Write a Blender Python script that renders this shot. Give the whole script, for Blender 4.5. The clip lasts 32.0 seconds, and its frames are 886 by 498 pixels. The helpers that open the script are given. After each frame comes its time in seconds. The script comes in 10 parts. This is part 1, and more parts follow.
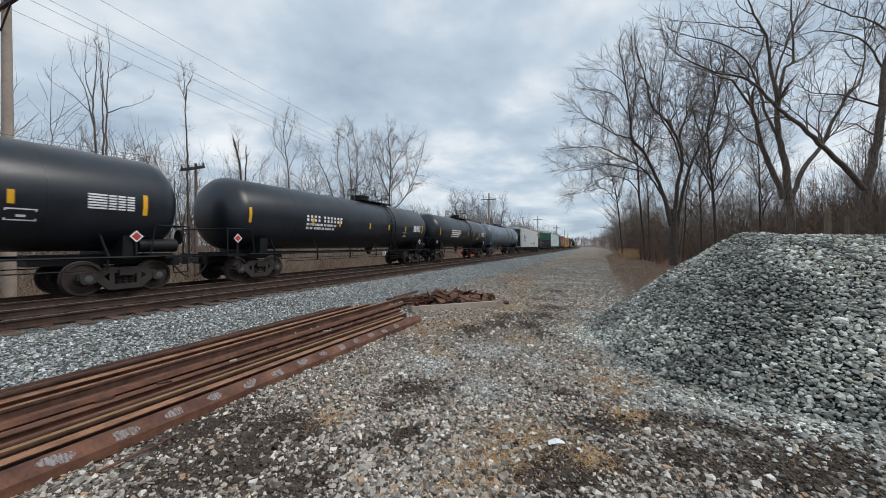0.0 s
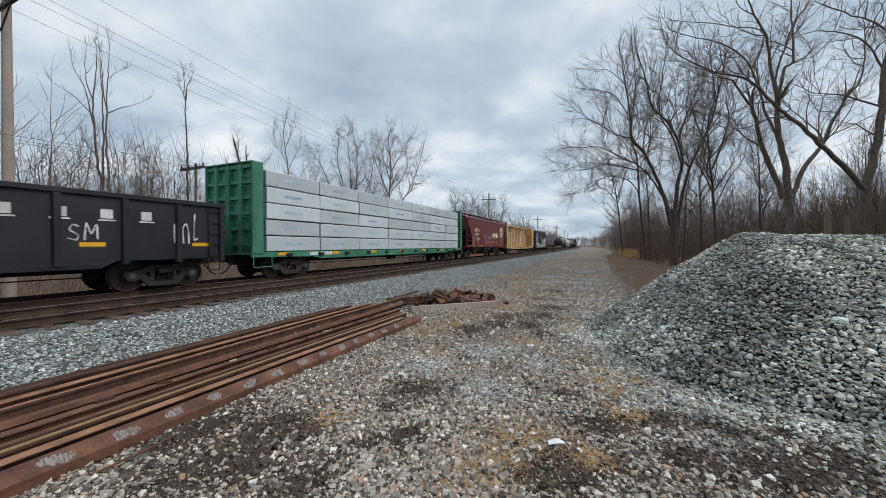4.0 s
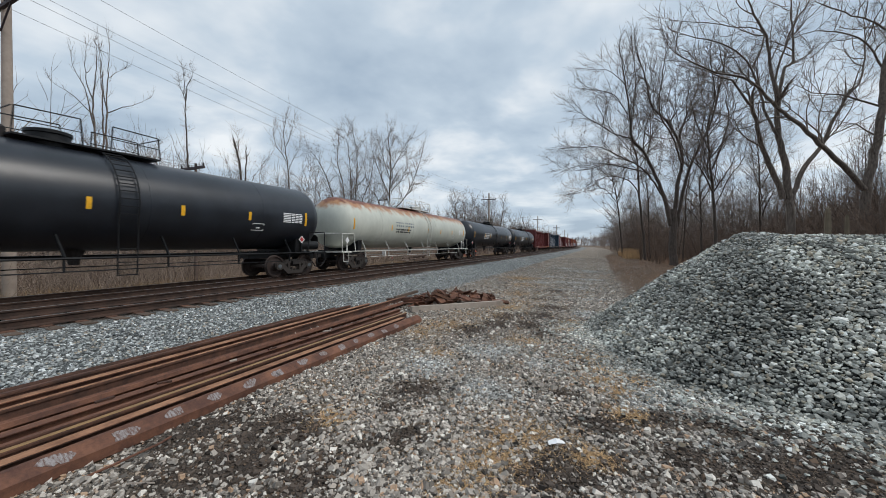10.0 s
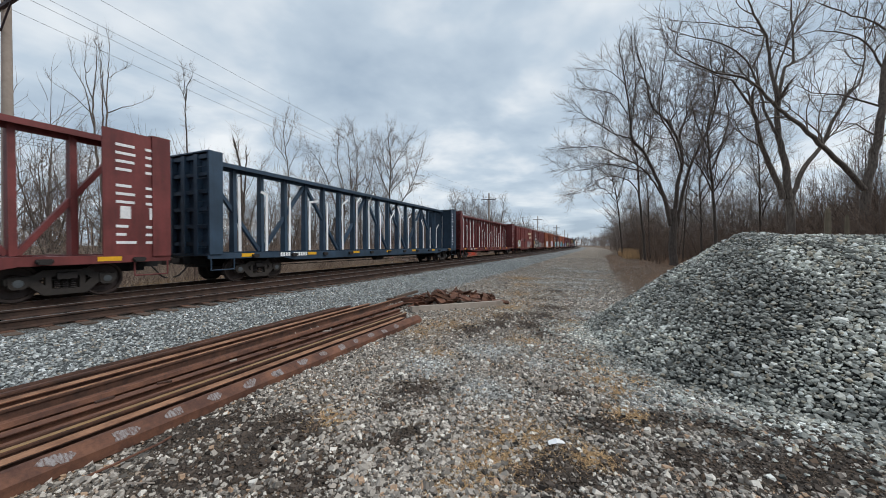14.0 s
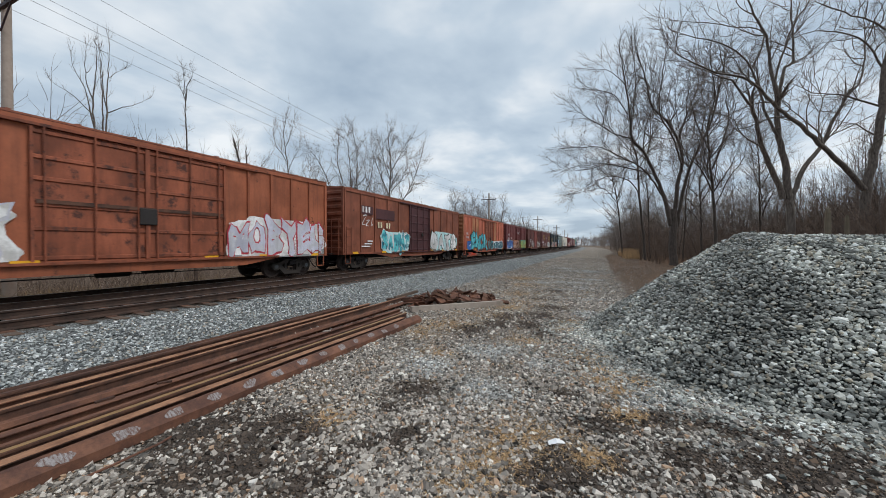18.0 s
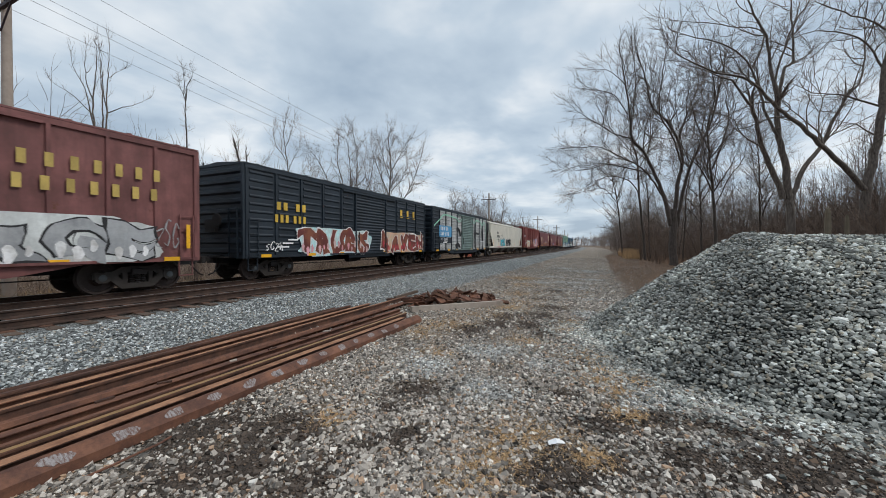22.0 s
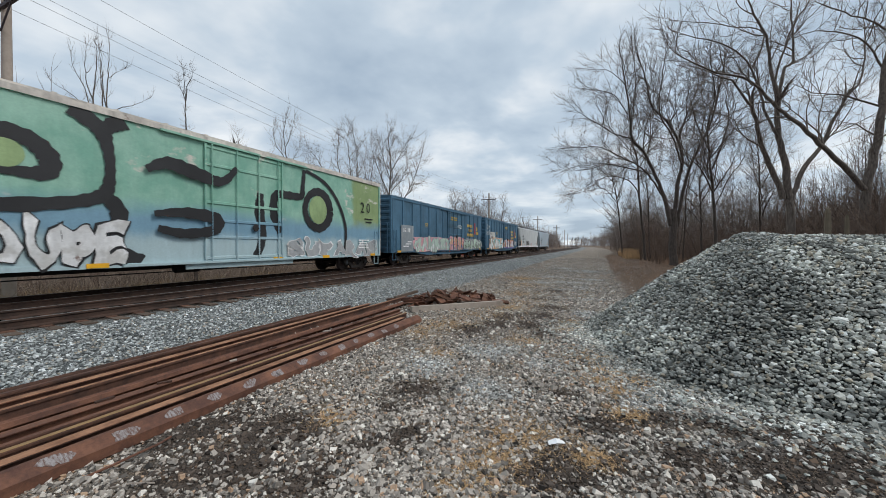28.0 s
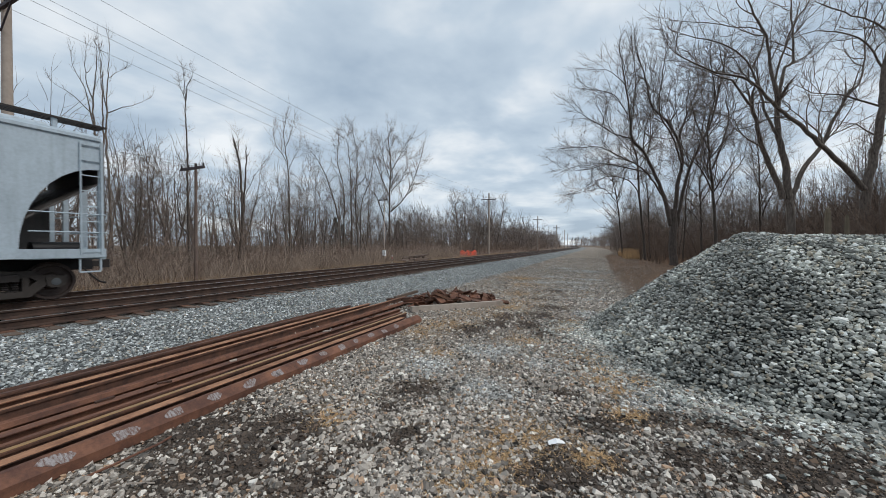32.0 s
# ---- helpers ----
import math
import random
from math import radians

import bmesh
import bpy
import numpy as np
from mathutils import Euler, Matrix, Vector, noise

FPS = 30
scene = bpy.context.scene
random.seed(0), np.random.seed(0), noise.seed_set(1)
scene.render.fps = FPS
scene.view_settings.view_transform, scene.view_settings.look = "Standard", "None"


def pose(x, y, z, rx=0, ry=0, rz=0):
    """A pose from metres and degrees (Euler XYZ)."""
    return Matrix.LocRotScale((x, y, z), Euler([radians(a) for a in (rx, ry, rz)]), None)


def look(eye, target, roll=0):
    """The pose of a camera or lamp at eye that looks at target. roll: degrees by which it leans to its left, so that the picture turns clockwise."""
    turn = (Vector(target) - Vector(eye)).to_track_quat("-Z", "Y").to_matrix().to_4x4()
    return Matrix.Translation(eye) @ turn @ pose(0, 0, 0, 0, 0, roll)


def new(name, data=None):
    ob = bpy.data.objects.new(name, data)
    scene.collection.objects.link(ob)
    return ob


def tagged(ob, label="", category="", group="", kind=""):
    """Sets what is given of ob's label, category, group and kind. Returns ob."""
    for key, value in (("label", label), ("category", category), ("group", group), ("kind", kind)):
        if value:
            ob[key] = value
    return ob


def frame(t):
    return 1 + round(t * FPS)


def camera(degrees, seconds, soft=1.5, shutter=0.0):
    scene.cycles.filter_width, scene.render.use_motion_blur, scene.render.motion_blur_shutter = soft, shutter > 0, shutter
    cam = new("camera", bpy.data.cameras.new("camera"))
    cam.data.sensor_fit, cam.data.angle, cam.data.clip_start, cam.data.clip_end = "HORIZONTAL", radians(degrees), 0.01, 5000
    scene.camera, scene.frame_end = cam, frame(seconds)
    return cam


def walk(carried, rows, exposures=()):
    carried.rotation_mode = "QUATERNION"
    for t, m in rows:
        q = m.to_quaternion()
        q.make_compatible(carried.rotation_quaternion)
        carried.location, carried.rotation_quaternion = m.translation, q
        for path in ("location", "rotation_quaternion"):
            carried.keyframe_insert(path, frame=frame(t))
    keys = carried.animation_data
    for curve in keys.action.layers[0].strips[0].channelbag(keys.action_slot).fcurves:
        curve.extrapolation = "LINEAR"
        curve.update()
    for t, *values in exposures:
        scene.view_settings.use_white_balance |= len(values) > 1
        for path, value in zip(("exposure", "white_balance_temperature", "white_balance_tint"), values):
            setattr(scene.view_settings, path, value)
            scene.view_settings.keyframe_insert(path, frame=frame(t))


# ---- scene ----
# The camera stands still on a stand about two metres above the service road.
cam = camera(101.99, 32.0, soft=0.4, shutter=0.05)
EYE = Vector((0.0, 0.0, 2.1))
AIM = EYE + Vector((-0.40104, 0.91606, -0.01082))
walk(cam, [(0.0, look(EYE, AIM)), (32.0, look(EYE, AIM))], exposures=[(0.0, 0.0), (32.0, 0.0)])

# ---- sky and sun: thin overcast, light from high behind the cloud ----
SUN_UP, SUN_ROUND = 48.0, 75.0


def make_world():
    world = bpy.data.worlds.new("overcast_sky")
    scene.world = world
    world.use_nodes = True
    nt = world.node_tree
    nt.nodes.clear()
    nd, ln = nt.nodes.new, nt.links.new
    out, bg = nd("ShaderNodeOutputWorld"), nd("ShaderNodeBackground")
    sky = nd("ShaderNodeTexSky")
    sky.sky_type, sky.sun_disc = "NISHITA", False
    sky.sun_elevation, sky.sun_rotation = radians(SUN_UP), radians(SUN_ROUND)
    dim = nd("ShaderNodeMixRGB")
    dim.blend_type, dim.inputs[0].default_value = "MULTIPLY", 1.0
    dim.inputs[2].default_value = (0.09, 0.09, 0.09, 1)
    ln(sky.outputs[0], dim.inputs[1])
    co = nd("ShaderNodeTexCoord")
    xyz = nd("ShaderNodeSeparateXYZ")
    ln(co.outputs["Generated"], xyz.inputs[0])
    up = nd("ShaderNodeMath")
    up.operation = "ADD"
    up.inputs[1].default_value = 0.16
    ab = nd("ShaderNodeMath")
    ab.operation = "ABSOLUTE"
    ln(xyz.outputs[2], ab.inputs[0])
    ln(ab.outputs[0], up.inputs[0])
    px, py = nd("ShaderNodeMath"), nd("ShaderNodeMath")
    for m, k in ((px, 0), (py, 1)):
        m.operation = "DIVIDE"
        ln(xyz.outputs[k], m.inputs[0])
        ln(up.outputs[0], m.inputs[1])
    flat = nd("ShaderNodeCombineXYZ")
    ln(px.outputs[0], flat.inputs[0])
    ln(py.outputs[0], flat.inputs[1])
    big, small = nd("ShaderNodeTexNoise"), nd("ShaderNodeTexNoise")
    big.inputs["Scale"].default_value, big.inputs["Detail"].default_value = 1.15, 5.0
    big.inputs["Roughness"].default_value, big.inputs["Distortion"].default_value = 0.52, 0.35
    small.inputs["Scale"].default_value, small.inputs["Detail"].default_value = 3.1, 4.0
    for n in (big, small):
        ln(flat.outputs[0], n.inputs["Vector"])
    mix = nd("ShaderNodeMixRGB")
    mix.inputs[0].default_value = 0.28
    ln(big.outputs[0], mix.inputs[1])
    ln(small.outputs[0], mix.inputs[2])
    ramp = nd("ShaderNodeValToRGB")
    r = ramp.color_ramp
    r.elements[0].position, r.elements[0].color = 0.36, (0.410, 0.515, 0.635, 1)
    r.elements[1].position, r.elements[1].color = 0.65, (0.930, 0.970, 1.0, 1)
    e = r.elements.new(0.50)
    e.color = (0.570, 0.675, 0.780, 1)
    ln(mix.outputs[0], ramp.inputs[0])
    both = nd("ShaderNodeMixRGB")
    both.inputs[0].default_value = 0.90
    ln(dim.outputs[0], both.inputs[1])
    ln(ramp.outputs[0], both.inputs[2])
    ln(both.outputs[0], bg.inputs[0])
    bg.inputs[1].default_value = 1.0
    ln(bg.outputs[0], out.inputs[0])


make_world()
sun = new("sun", bpy.data.lights.new("sun", "SUN"))
sun.data.energy, sun.data.angle, sun.data.color = 1.5, radians(22), (1.0, 0.95, 0.89)
sun.matrix_basis = look((0, 0, 60), Vector((0, 0, 60)) - Vector((math.cos(radians(SUN_UP)) * math.sin(radians(SUN_ROUND)),
                                                         math.cos(radians(SUN_UP)) * math.cos(radians(SUN_ROUND)), math.sin(radians(SUN_UP)))))


# ---- materials ----
def mixer(nt, fac, a, b, mode="MIX"):
    n = nt.nodes.new("ShaderNodeMixRGB")
    n.blend_type = mode
    for k, v in enumerate((fac, a, b)):
        if isinstance(v, (int, float)):
            n.inputs[k].default_value = v if k == 0 else (v, v, v, 1)
        elif isinstance(v, tuple):
            n.inputs[k].default_value = (*v[:3], 1)
        else:
            nt.links.new(v, n.inputs[k])
    return n.outputs[0]


def noisy(nt, vec, scale, detail=4.0, rough=0.55, stretch=None):
    n = nt.nodes.new("ShaderNodeTexNoise")
    n.inputs["Scale"].default_value, n.inputs["Detail"].default_value, n.inputs["Roughness"].default_value = scale, detail, rough
    if stretch:
        m = nt.nodes.new("ShaderNodeMapping")
        m.inputs["Scale"].default_value = stretch
        nt.links.new(vec, m.inputs["Vector"])
        vec = m.outputs[0]
    nt.links.new(vec, n.inputs["Vector"])
    return n.outputs[0]


def steps(nt, fac, lo, hi):
    n = nt.nodes.new("ShaderNodeMapRange")
    n.interpolation_type = "SMOOTHSTEP"
    n.inputs["From Min"].default_value, n.inputs["From Max"].default_value = lo, hi
    nt.links.new(fac, n.inputs["Value"])
    return n.outputs[0]


def base(name, rough=0.6, metal=0.0):
    """A material with object coordinates that are shifted for each object."""
    m = bpy.data.materials.new(name)
    m.use_nodes = True
    nt = m.node_tree
    bs = nt.nodes["Principled BSDF"]
    bs.inputs["Roughness"].default_value, bs.inputs["Metallic"].default_value = rough, metal
    co = nt.nodes.new("ShaderNodeTexCoord")
    info = nt.nodes.new("ShaderNodeObjectInfo")
    add = nt.nodes.new("ShaderNodeVectorMath")
    add.operation = "MULTIPLY_ADD"
    nt.links.new(info.outputs["Random"], add.inputs[0])
    add.inputs[1].default_value = (37.0, 53.0, 19.0)
    nt.links.new(co.outputs["Object"], add.inputs[2])
    return m, nt, bs, add.outputs[0], info.outputs["Random"], co.outputs["Object"]


def bump(nt, bs, height, strength, distance):
    b = nt.nodes.new("ShaderNodeBump")
    b.inputs["Strength"].default_value, b.inputs["Distance"].default_value = strength, distance
    nt.links.new(height, b.inputs["Height"])
    nt.links.new(b.outputs[0], bs.inputs["Normal"])


def paint(name, colour, rough=0.5, fade=0.25, dirt=0.35, rust=0.0, rustcol=(0.13, 0.045, 0.02), metal=0.0, gloss=0.5, second=None):
    """Weathered paint on steel: blotchy fading, dark streaks that run down, rust in spots."""
    colour = tuple(min(0.9, x * (1.3 if max(colour) > 0.05 else 1.0)) for x in colour)
    m, nt, bs, vec, rnd, _ = base(name, rough, metal)
    big = noisy(nt, vec, 0.8, 4)
    fine = noisy(nt, vec, 14.0, 5, 0.65)
    streak = noisy(nt, vec, 1.0, 5, 0.6, (5.0, 5.0, 0.35))
    lighter = tuple(min(1.0, c * (1 + fade) + 0.02 * fade) for c in colour)
    darker = tuple(c * (1 - fade) for c in colour)
    c = mixer(nt, steps(nt, big, 0.3, 0.7), darker, lighter)
    if second:
        c = mixer(nt, steps(nt, noisy(nt, vec, 1.4, 5, 0.6), 0.44, 0.60), c, second)
    grime = tuple(c_ * 0.35 + 0.012 for c_ in colour)
    d = nt.nodes.new("ShaderNodeMath")
    d.operation = "MULTIPLY"
    nt.links.new(steps(nt, streak, 0.48, 0.75), d.inputs[0])
    d.inputs[1].default_value = dirt
    c = mixer(nt, d.outputs[0], c, grime)
    c = mixer(nt, 0.34, c, mixer(nt, fine, 0.25, 1.6), "MULTIPLY")
    c = mixer(nt, 0.6 * dirt, c, mixer(nt, steps(nt, noisy(nt, vec, 3.0, 7, 0.72, (1.0, 1.0, 0.22)), 0.36, 0.62), 0.35, 1.12), "MULTIPLY")
    if rust:
        r = noisy(nt, vec, 2.3, 7, 0.7)
        c = mixer(nt, steps(nt, r, 0.66 - rust * 0.3, 0.74 - rust * 0.2), c, rustcol)
    nt.links.new(c, bs.inputs["Base Color"])
    rr = nt.nodes.new("ShaderNodeMapRange")
    rr.inputs["To Min"].default_value, rr.inputs["To Max"].default_value = max(0.05, rough - 0.12), min(1.0, rough + 0.18)
    nt.links.new(fine, rr.inputs["Value"])
    nt.links.new(rr.outputs[0], bs.inputs["Roughness"])
    bs.inputs["Specular IOR Level"].default_value = gloss
    bump(nt, bs, big, 0.15, 0.02)
    return m


def plain(name, colour, rough=0.7, grain=20.0, amount=0.5, metal=0.0, island=False, relief=0.25, dist=0.01):
    """Grained surface; with island, each separate piece takes a shade of its own."""
    m, nt, bs, vec, rnd, _ = base(name, rough, metal)
    n1, n2 = noisy(nt, vec, grain, 5, 0.65), noisy(nt, vec, grain * 0.13, 3)
    c = mixer(nt, n2, tuple(x * (1 - amount * 0.6) for x in colour), tuple(min(1, x * (1 + amount * 0.6)) for x in colour))
    c = mixer(nt, amount, c, mixer(nt, n1, 0.35, 1.65), "MULTIPLY")
    if island:
        g = nt.nodes.new("ShaderNodeNewGeometry")
        c = mixer(nt, 1.0, c, mixer(nt, g.outputs["Random Per Island"], 0.45, 1.5), "MULTIPLY")
    else:
        c = mixer(nt, 0.5, c, mixer(nt, rnd, 0.7, 1.3), "MULTIPLY")
    nt.links.new(c, bs.inputs["Base Color"])
    bump(nt, bs, n1, relief, dist)
    return m


def stones(name, dark, mid, light, warm, rough=0.85, damp=0.0):
    """Broken stone: every piece has its own grey, with a few warm ones, and patches that are still damp."""
    m, nt, bs, vec, rnd, co = base(name, rough)
    g = nt.nodes.new("ShaderNodeNewGeometry")
    ramp = nt.nodes.new("ShaderNodeValToRGB")
    r = ramp.color_ramp
    r.elements[0].position, r.elements[0].color = 0.0, (*dark, 1)
    r.elements[1].position, r.elements[1].color = 0.95, (*light, 1)
    r.elements.new(0.45).color = (*mid, 1)
    r.elements.new(0.74).color = (*[x * 1.22 for x in mid], 1)
    r.elements.new(0.76).color = (*warm, 1)
    r.elements.new(0.82).color = (*warm, 1)
    r.elements.new(0.84).color = (*[x * 1.3 for x in mid], 1)
    nt.links.new(g.outputs["Random Per Island"], ramp.inputs[0])
    f = noisy(nt, co, 60.0, 4, 0.6)
    c = mixer(nt, 0.45, ramp.outputs[0], mixer(nt, f, 0.3, 1.7), "MULTIPLY")
    if damp:
        c = mixer(nt, damp, c, mixer(nt, steps(nt, noisy(nt, co, 0.75, 3, 0.5), 0.42, 0.62), 0.22, 1.15), "MULTIPLY")
    nt.links.new(c, bs.inputs["Base Color"])
    bump(nt, bs, f, 0.35, 0.006)
    return m


def ground_material():
    """Gravel, black dirt, pale stone dust, straw and dead leaves, each where its mask on the sheet says."""
    m, nt, bs, vec, rnd, co = base("ground_cover", 0.95)

    def mask(name, lo=0.25, hi=0.75, spread=0.45, scale=2.2):
        a = nt.nodes.new("ShaderNodeAttribute")
        a.attribute_name = name
        s = nt.nodes.new("ShaderNodeMath")
        s.operation = "MULTIPLY_ADD"
        n = nt.nodes.new("ShaderNodeMath")
        n.operation = "SUBTRACT"
        n.inputs[1].default_value = 0.5
        nt.links.new(noisy(nt, co, scale, 6, 0.65), n.inputs[0])
        nt.links.new(n.outputs[0], s.inputs[0])
        s.inputs[1].default_value = spread * 2
        nt.links.new(a.outputs["Fac"], s.inputs[2])
        return steps(nt, s.outputs[0], lo, hi)

    v = nt.nodes.new("ShaderNodeTexVoronoi")
    v.inputs["Scale"].default_value = 26.0
    nt.links.new(co, v.inputs["Vector"])
    fine = nt.nodes.new("ShaderNodeTexVoronoi")
    fine.inputs["Scale"].default_value = 62.0
    nt.links.new(co, fine.inputs["Vector"])
    crumb = nt.nodes.new("ShaderNodeSeparateColor")
    nt.links.new(fine.outputs["Color"], crumb.inputs[0])
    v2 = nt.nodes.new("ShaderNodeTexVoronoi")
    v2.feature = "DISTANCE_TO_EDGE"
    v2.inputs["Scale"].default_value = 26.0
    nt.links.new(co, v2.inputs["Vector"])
    cell = nt.nodes.new("ShaderNodeSeparateColor")
    nt.links.new(v.outputs["Color"], cell.inputs[0])
    grit = noisy(nt, co, 90.0, 4, 0.7)
    patch = noisy(nt, co, 0.9, 5, 0.6)
    gravel = mixer(nt, cell.outputs[0], (0.090, 0.077, 0.064), (0.720, 0.650, 0.560))
    gravel = mixer(nt, steps(nt, patch, 0.35, 0.7), gravel, mixer(nt, 0.6, gravel, (0.160, 0.130, 0.102)))
    gravel = mixer(nt, 0.75, gravel, mixer(nt, crumb.outputs[0], 0.35, 1.65), "MULTIPLY")
    gravel = mixer(nt, 0.6, gravel, mixer(nt, noisy(nt, co, 4.5, 6, 0.75), 0.3, 1.7), "MULTIPLY")
    gravel = mixer(nt, steps(nt, noisy(nt, co, 1.7, 7, 0.72), 0.42, 0.60), gravel, mixer(nt, grit, (0.110, 0.078, 0.054), (0.470, 0.350, 0.235)))
    pale = mixer(nt, cell.outputs[1], (0.320, 0.330, 0.322), (0.860, 0.875, 0.850))
    dirt = mixer(nt, grit, (0.034, 0.024, 0.018), (0.190, 0.136, 0.098))
    straw = mixer(nt, grit, (0.200, 0.120, 0.060), (0.620, 0.395, 0.195))
    leaf = mixer(nt, noisy(nt, co, 7.0, 6, 0.7), (0.088, 0.057, 0.038), (0.306, 0.198, 0.123))
    stone = mixer(nt, cell.outputs[0], (0.085, 0.090, 0.087), (0.420, 0.435, 0.420))
    c = mixer(nt, mask("pale", 0.15, 1.1, 0.75, 2.0), gravel, pale)
    c = mixer(nt, mask("ballast", 0.4, 0.6, 0.18, 1.4), c, stone)
    c = mixer(nt, mask("dirt", 0.12, 0.9, 0.7, 2.0), c, dirt)
    c = mixer(nt, mask("straw", 0.50, 1.25, 1.1, 7.0), c, straw)
    c = mixer(nt, mask("leaf", spread=0.3, scale=0.8), c, leaf)
    # shade in the crevices between stone cells, multiplied into the colour of every cover
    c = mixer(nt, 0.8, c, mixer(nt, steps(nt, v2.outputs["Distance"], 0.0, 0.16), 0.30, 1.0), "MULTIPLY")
    nt.links.new(c, bs.inputs["Base Color"])
    h = mixer(nt, 0.35, steps(nt, v2.outputs["Distance"], 0.0, 0.25), grit)
    bump(nt, bs, h, 0.9, 0.04)
    return m


def rust_steel(name, lo, hi, rough=0.8):
    m, nt, bs, vec, rnd, co = base(name, rough)
    a, b = noisy(nt, vec, 3.0, 6, 0.7), noisy(nt, vec, 40.0, 5, 0.7)
    streak = noisy(nt, vec, 2.0, 4, 0.6, (6.0, 0.4, 6.0))
    c = mixer(nt, steps(nt, a, 0.3, 0.72), lo, hi)
    c = mixer(nt, 0.4, c, mixer(nt, streak, 0.3, 1.6), "MULTIPLY")
    c = mixer(nt, 0.5, c, mixer(nt, b, 0.4, 1.6), "MULTIPLY")
    nt.links.new(c, bs.inputs["Base Color"])
    bump(nt, bs, b, 0.35, 0.006)
    return m


def bark(name, lo, hi):
    m, nt, bs, vec, rnd, co = base(name, 0.95)
    a = noisy(nt, vec, 6.0, 6, 0.7, (2.5, 2.5, 0.5))
    c = mixer(nt, steps(nt, a, 0.3, 0.7), lo, hi)
    c = mixer(nt, 0.5, c, mixer(nt, rnd, 0.75, 1.25), "MULTIPLY")
    nt.links.new(c, bs.inputs["Base Color"])
    bump(nt, bs, a, 0.6, 0.03)
    return m


def straws(name, lo, hi):
    m, nt, bs, vec, rnd, co = base(name, 0.9)
    g = nt.nodes.new("ShaderNodeNewGeometry")
    c = mixer(nt, g.outputs["Random Per Island"], lo, hi)
    c = mixer(nt, 0.3, c, mixer(nt, noisy(nt, co, 3.0), 0.4, 1.6), "MULTIPLY")
    nt.links.new(c, bs.inputs["Base Color"])
    return m


M = {}
M["ground"] = ground_material()
M["ballast"] = stones("ballast_stone", (0.085, 0.092, 0.092), (0.385, 0.403, 0.395), (0.800, 0.820, 0.810), (0.440, 0.385, 0.310))
M["roadstone"] = stones("road_stone", (0.050, 0.042, 0.036), (0.400, 0.355, 0.306), (0.800, 0.745, 0.665), (0.450, 0.300, 0.195))
M["palestone"] = stones("pale_road_stone", (0.130, 0.125, 0.115), (0.500, 0.490, 0.460), (0.880, 0.870, 0.830), (0.450, 0.370, 0.270))
M["soilstone"] = stones("soiled_stone", (0.022, 0.016, 0.012), (0.088, 0.066, 0.051), (0.460, 0.415, 0.365), (0.150, 0.098, 0.064))
M["trackstone"] = stones("oily_track_stone", (0.030, 0.025, 0.021), (0.120, 0.098, 0.080), (0.300, 0.260, 0.220), (0.180, 0.120, 0.080))
M["pilestone"] = stones("heap_stone", (0.075, 0.077, 0.069), (0.480, 0.480, 0.432), (0.930, 0.930, 0.870), (0.520, 0.460, 0.360), damp=0.5)
# near-black core of the heap: shade between the loose stones, put into the colour
M["heapshade"] = plain("dark_stone_dust", (0.036, 0.037, 0.034), 0.95, 14, 0.7)
M["railside"] = rust_steel("rail_side_rust", (0.024, 0.014, 0.010), (0.075, 0.040, 0.027))
M["railtop"] = plain("worn_rail_head", (0.290, 0.266, 0.248), 0.38, 30, 0.4, 0.8)
M["tie"] = plain("weathered_tie_wood", (0.110, 0.076, 0.056), 0.9, 9.0, 0.7)
M["plate"] = rust_steel("tie_plate_rust", (0.058, 0.028, 0.018), (0.189, 0.087, 0.050))
M["rust"] = rust_steel("brown_rust", (0.082, 0.035, 0.024), (0.225, 0.098, 0.055))
M["rustorange"] = rust_steel("orange_rust", (0.180, 0.080, 0.042), (0.440, 0.225, 0.125))
M["rustdark"] = rust_steel("dark_rust", (0.048, 0.024, 0.017), (0.150, 0.068, 0.042))
M["brass"] = plain("worn_golden_rail_head", (0.300, 0.175, 0.075), 0.5, 25, 0.6, 0.2)


def scuffed():
    m, nt, bs, vec, rnd, co = base("bare_steel_scuff", 0.6)
    c = mixer(nt, steps(nt, noisy(nt, vec, 16.0, 6, 0.7, (1.0, 3.0, 1.0)), 0.38, 0.60), (0.120, 0.056, 0.038), (0.300, 0.275, 0.270))
    nt.links.new(mixer(nt, 0.5, c, mixer(nt, noisy(nt, vec, 60.0, 4), 0.4, 1.6), "MULTIPLY"), bs.inputs["Base Color"])
    return m


M["scuff"] = scuffed()
M["greywood"] = plain("grey_timber", (0.392, 0.329, 0.276), 0.9, 7, 0.7)
M["polewood"] = plain("pale_pole_wood", (0.330, 0.270, 0.225), 0.9, 5, 0.5)
M["oldpole"] = plain("dark_pole_wood", (0.167, 0.119, 0.097), 0.9, 5, 0.6)
M["postwood"] = plain("split_post_wood", (0.16, 0.125, 0.085), 0.95, 6, 0.7)
M["arm"] = plain("dark_crossarm_wood", (0.080, 0.063, 0.066), 0.85, 6, 0.5)
M["wire"] = plain("line_wire", (0.087, 0.084, 0.090), 0.6, 5, 0.2)
M["bark1"] = bark("grey_brown_bark", (0.075, 0.058, 0.048), (0.205, 0.165, 0.135))
M["bark2"] = bark("dark_bark", (0.050, 0.039, 0.033), (0.130, 0.102, 0.085))
M["twig"] = bark("twig_bark", (0.125, 0.096, 0.082), (0.270, 0.218, 0.190))
M["brush"] = straws("brush_stems", (0.100, 0.070, 0.055), (0.330, 0.240, 0.185))
M["tanweeds"] = straws("tan_weeds", (0.200, 0.145, 0.112), (0.560, 0.440, 0.345))
M["brushred"] = straws("red_brown_weeds", (0.130, 0.075, 0.050), (0.400, 0.250, 0.160))
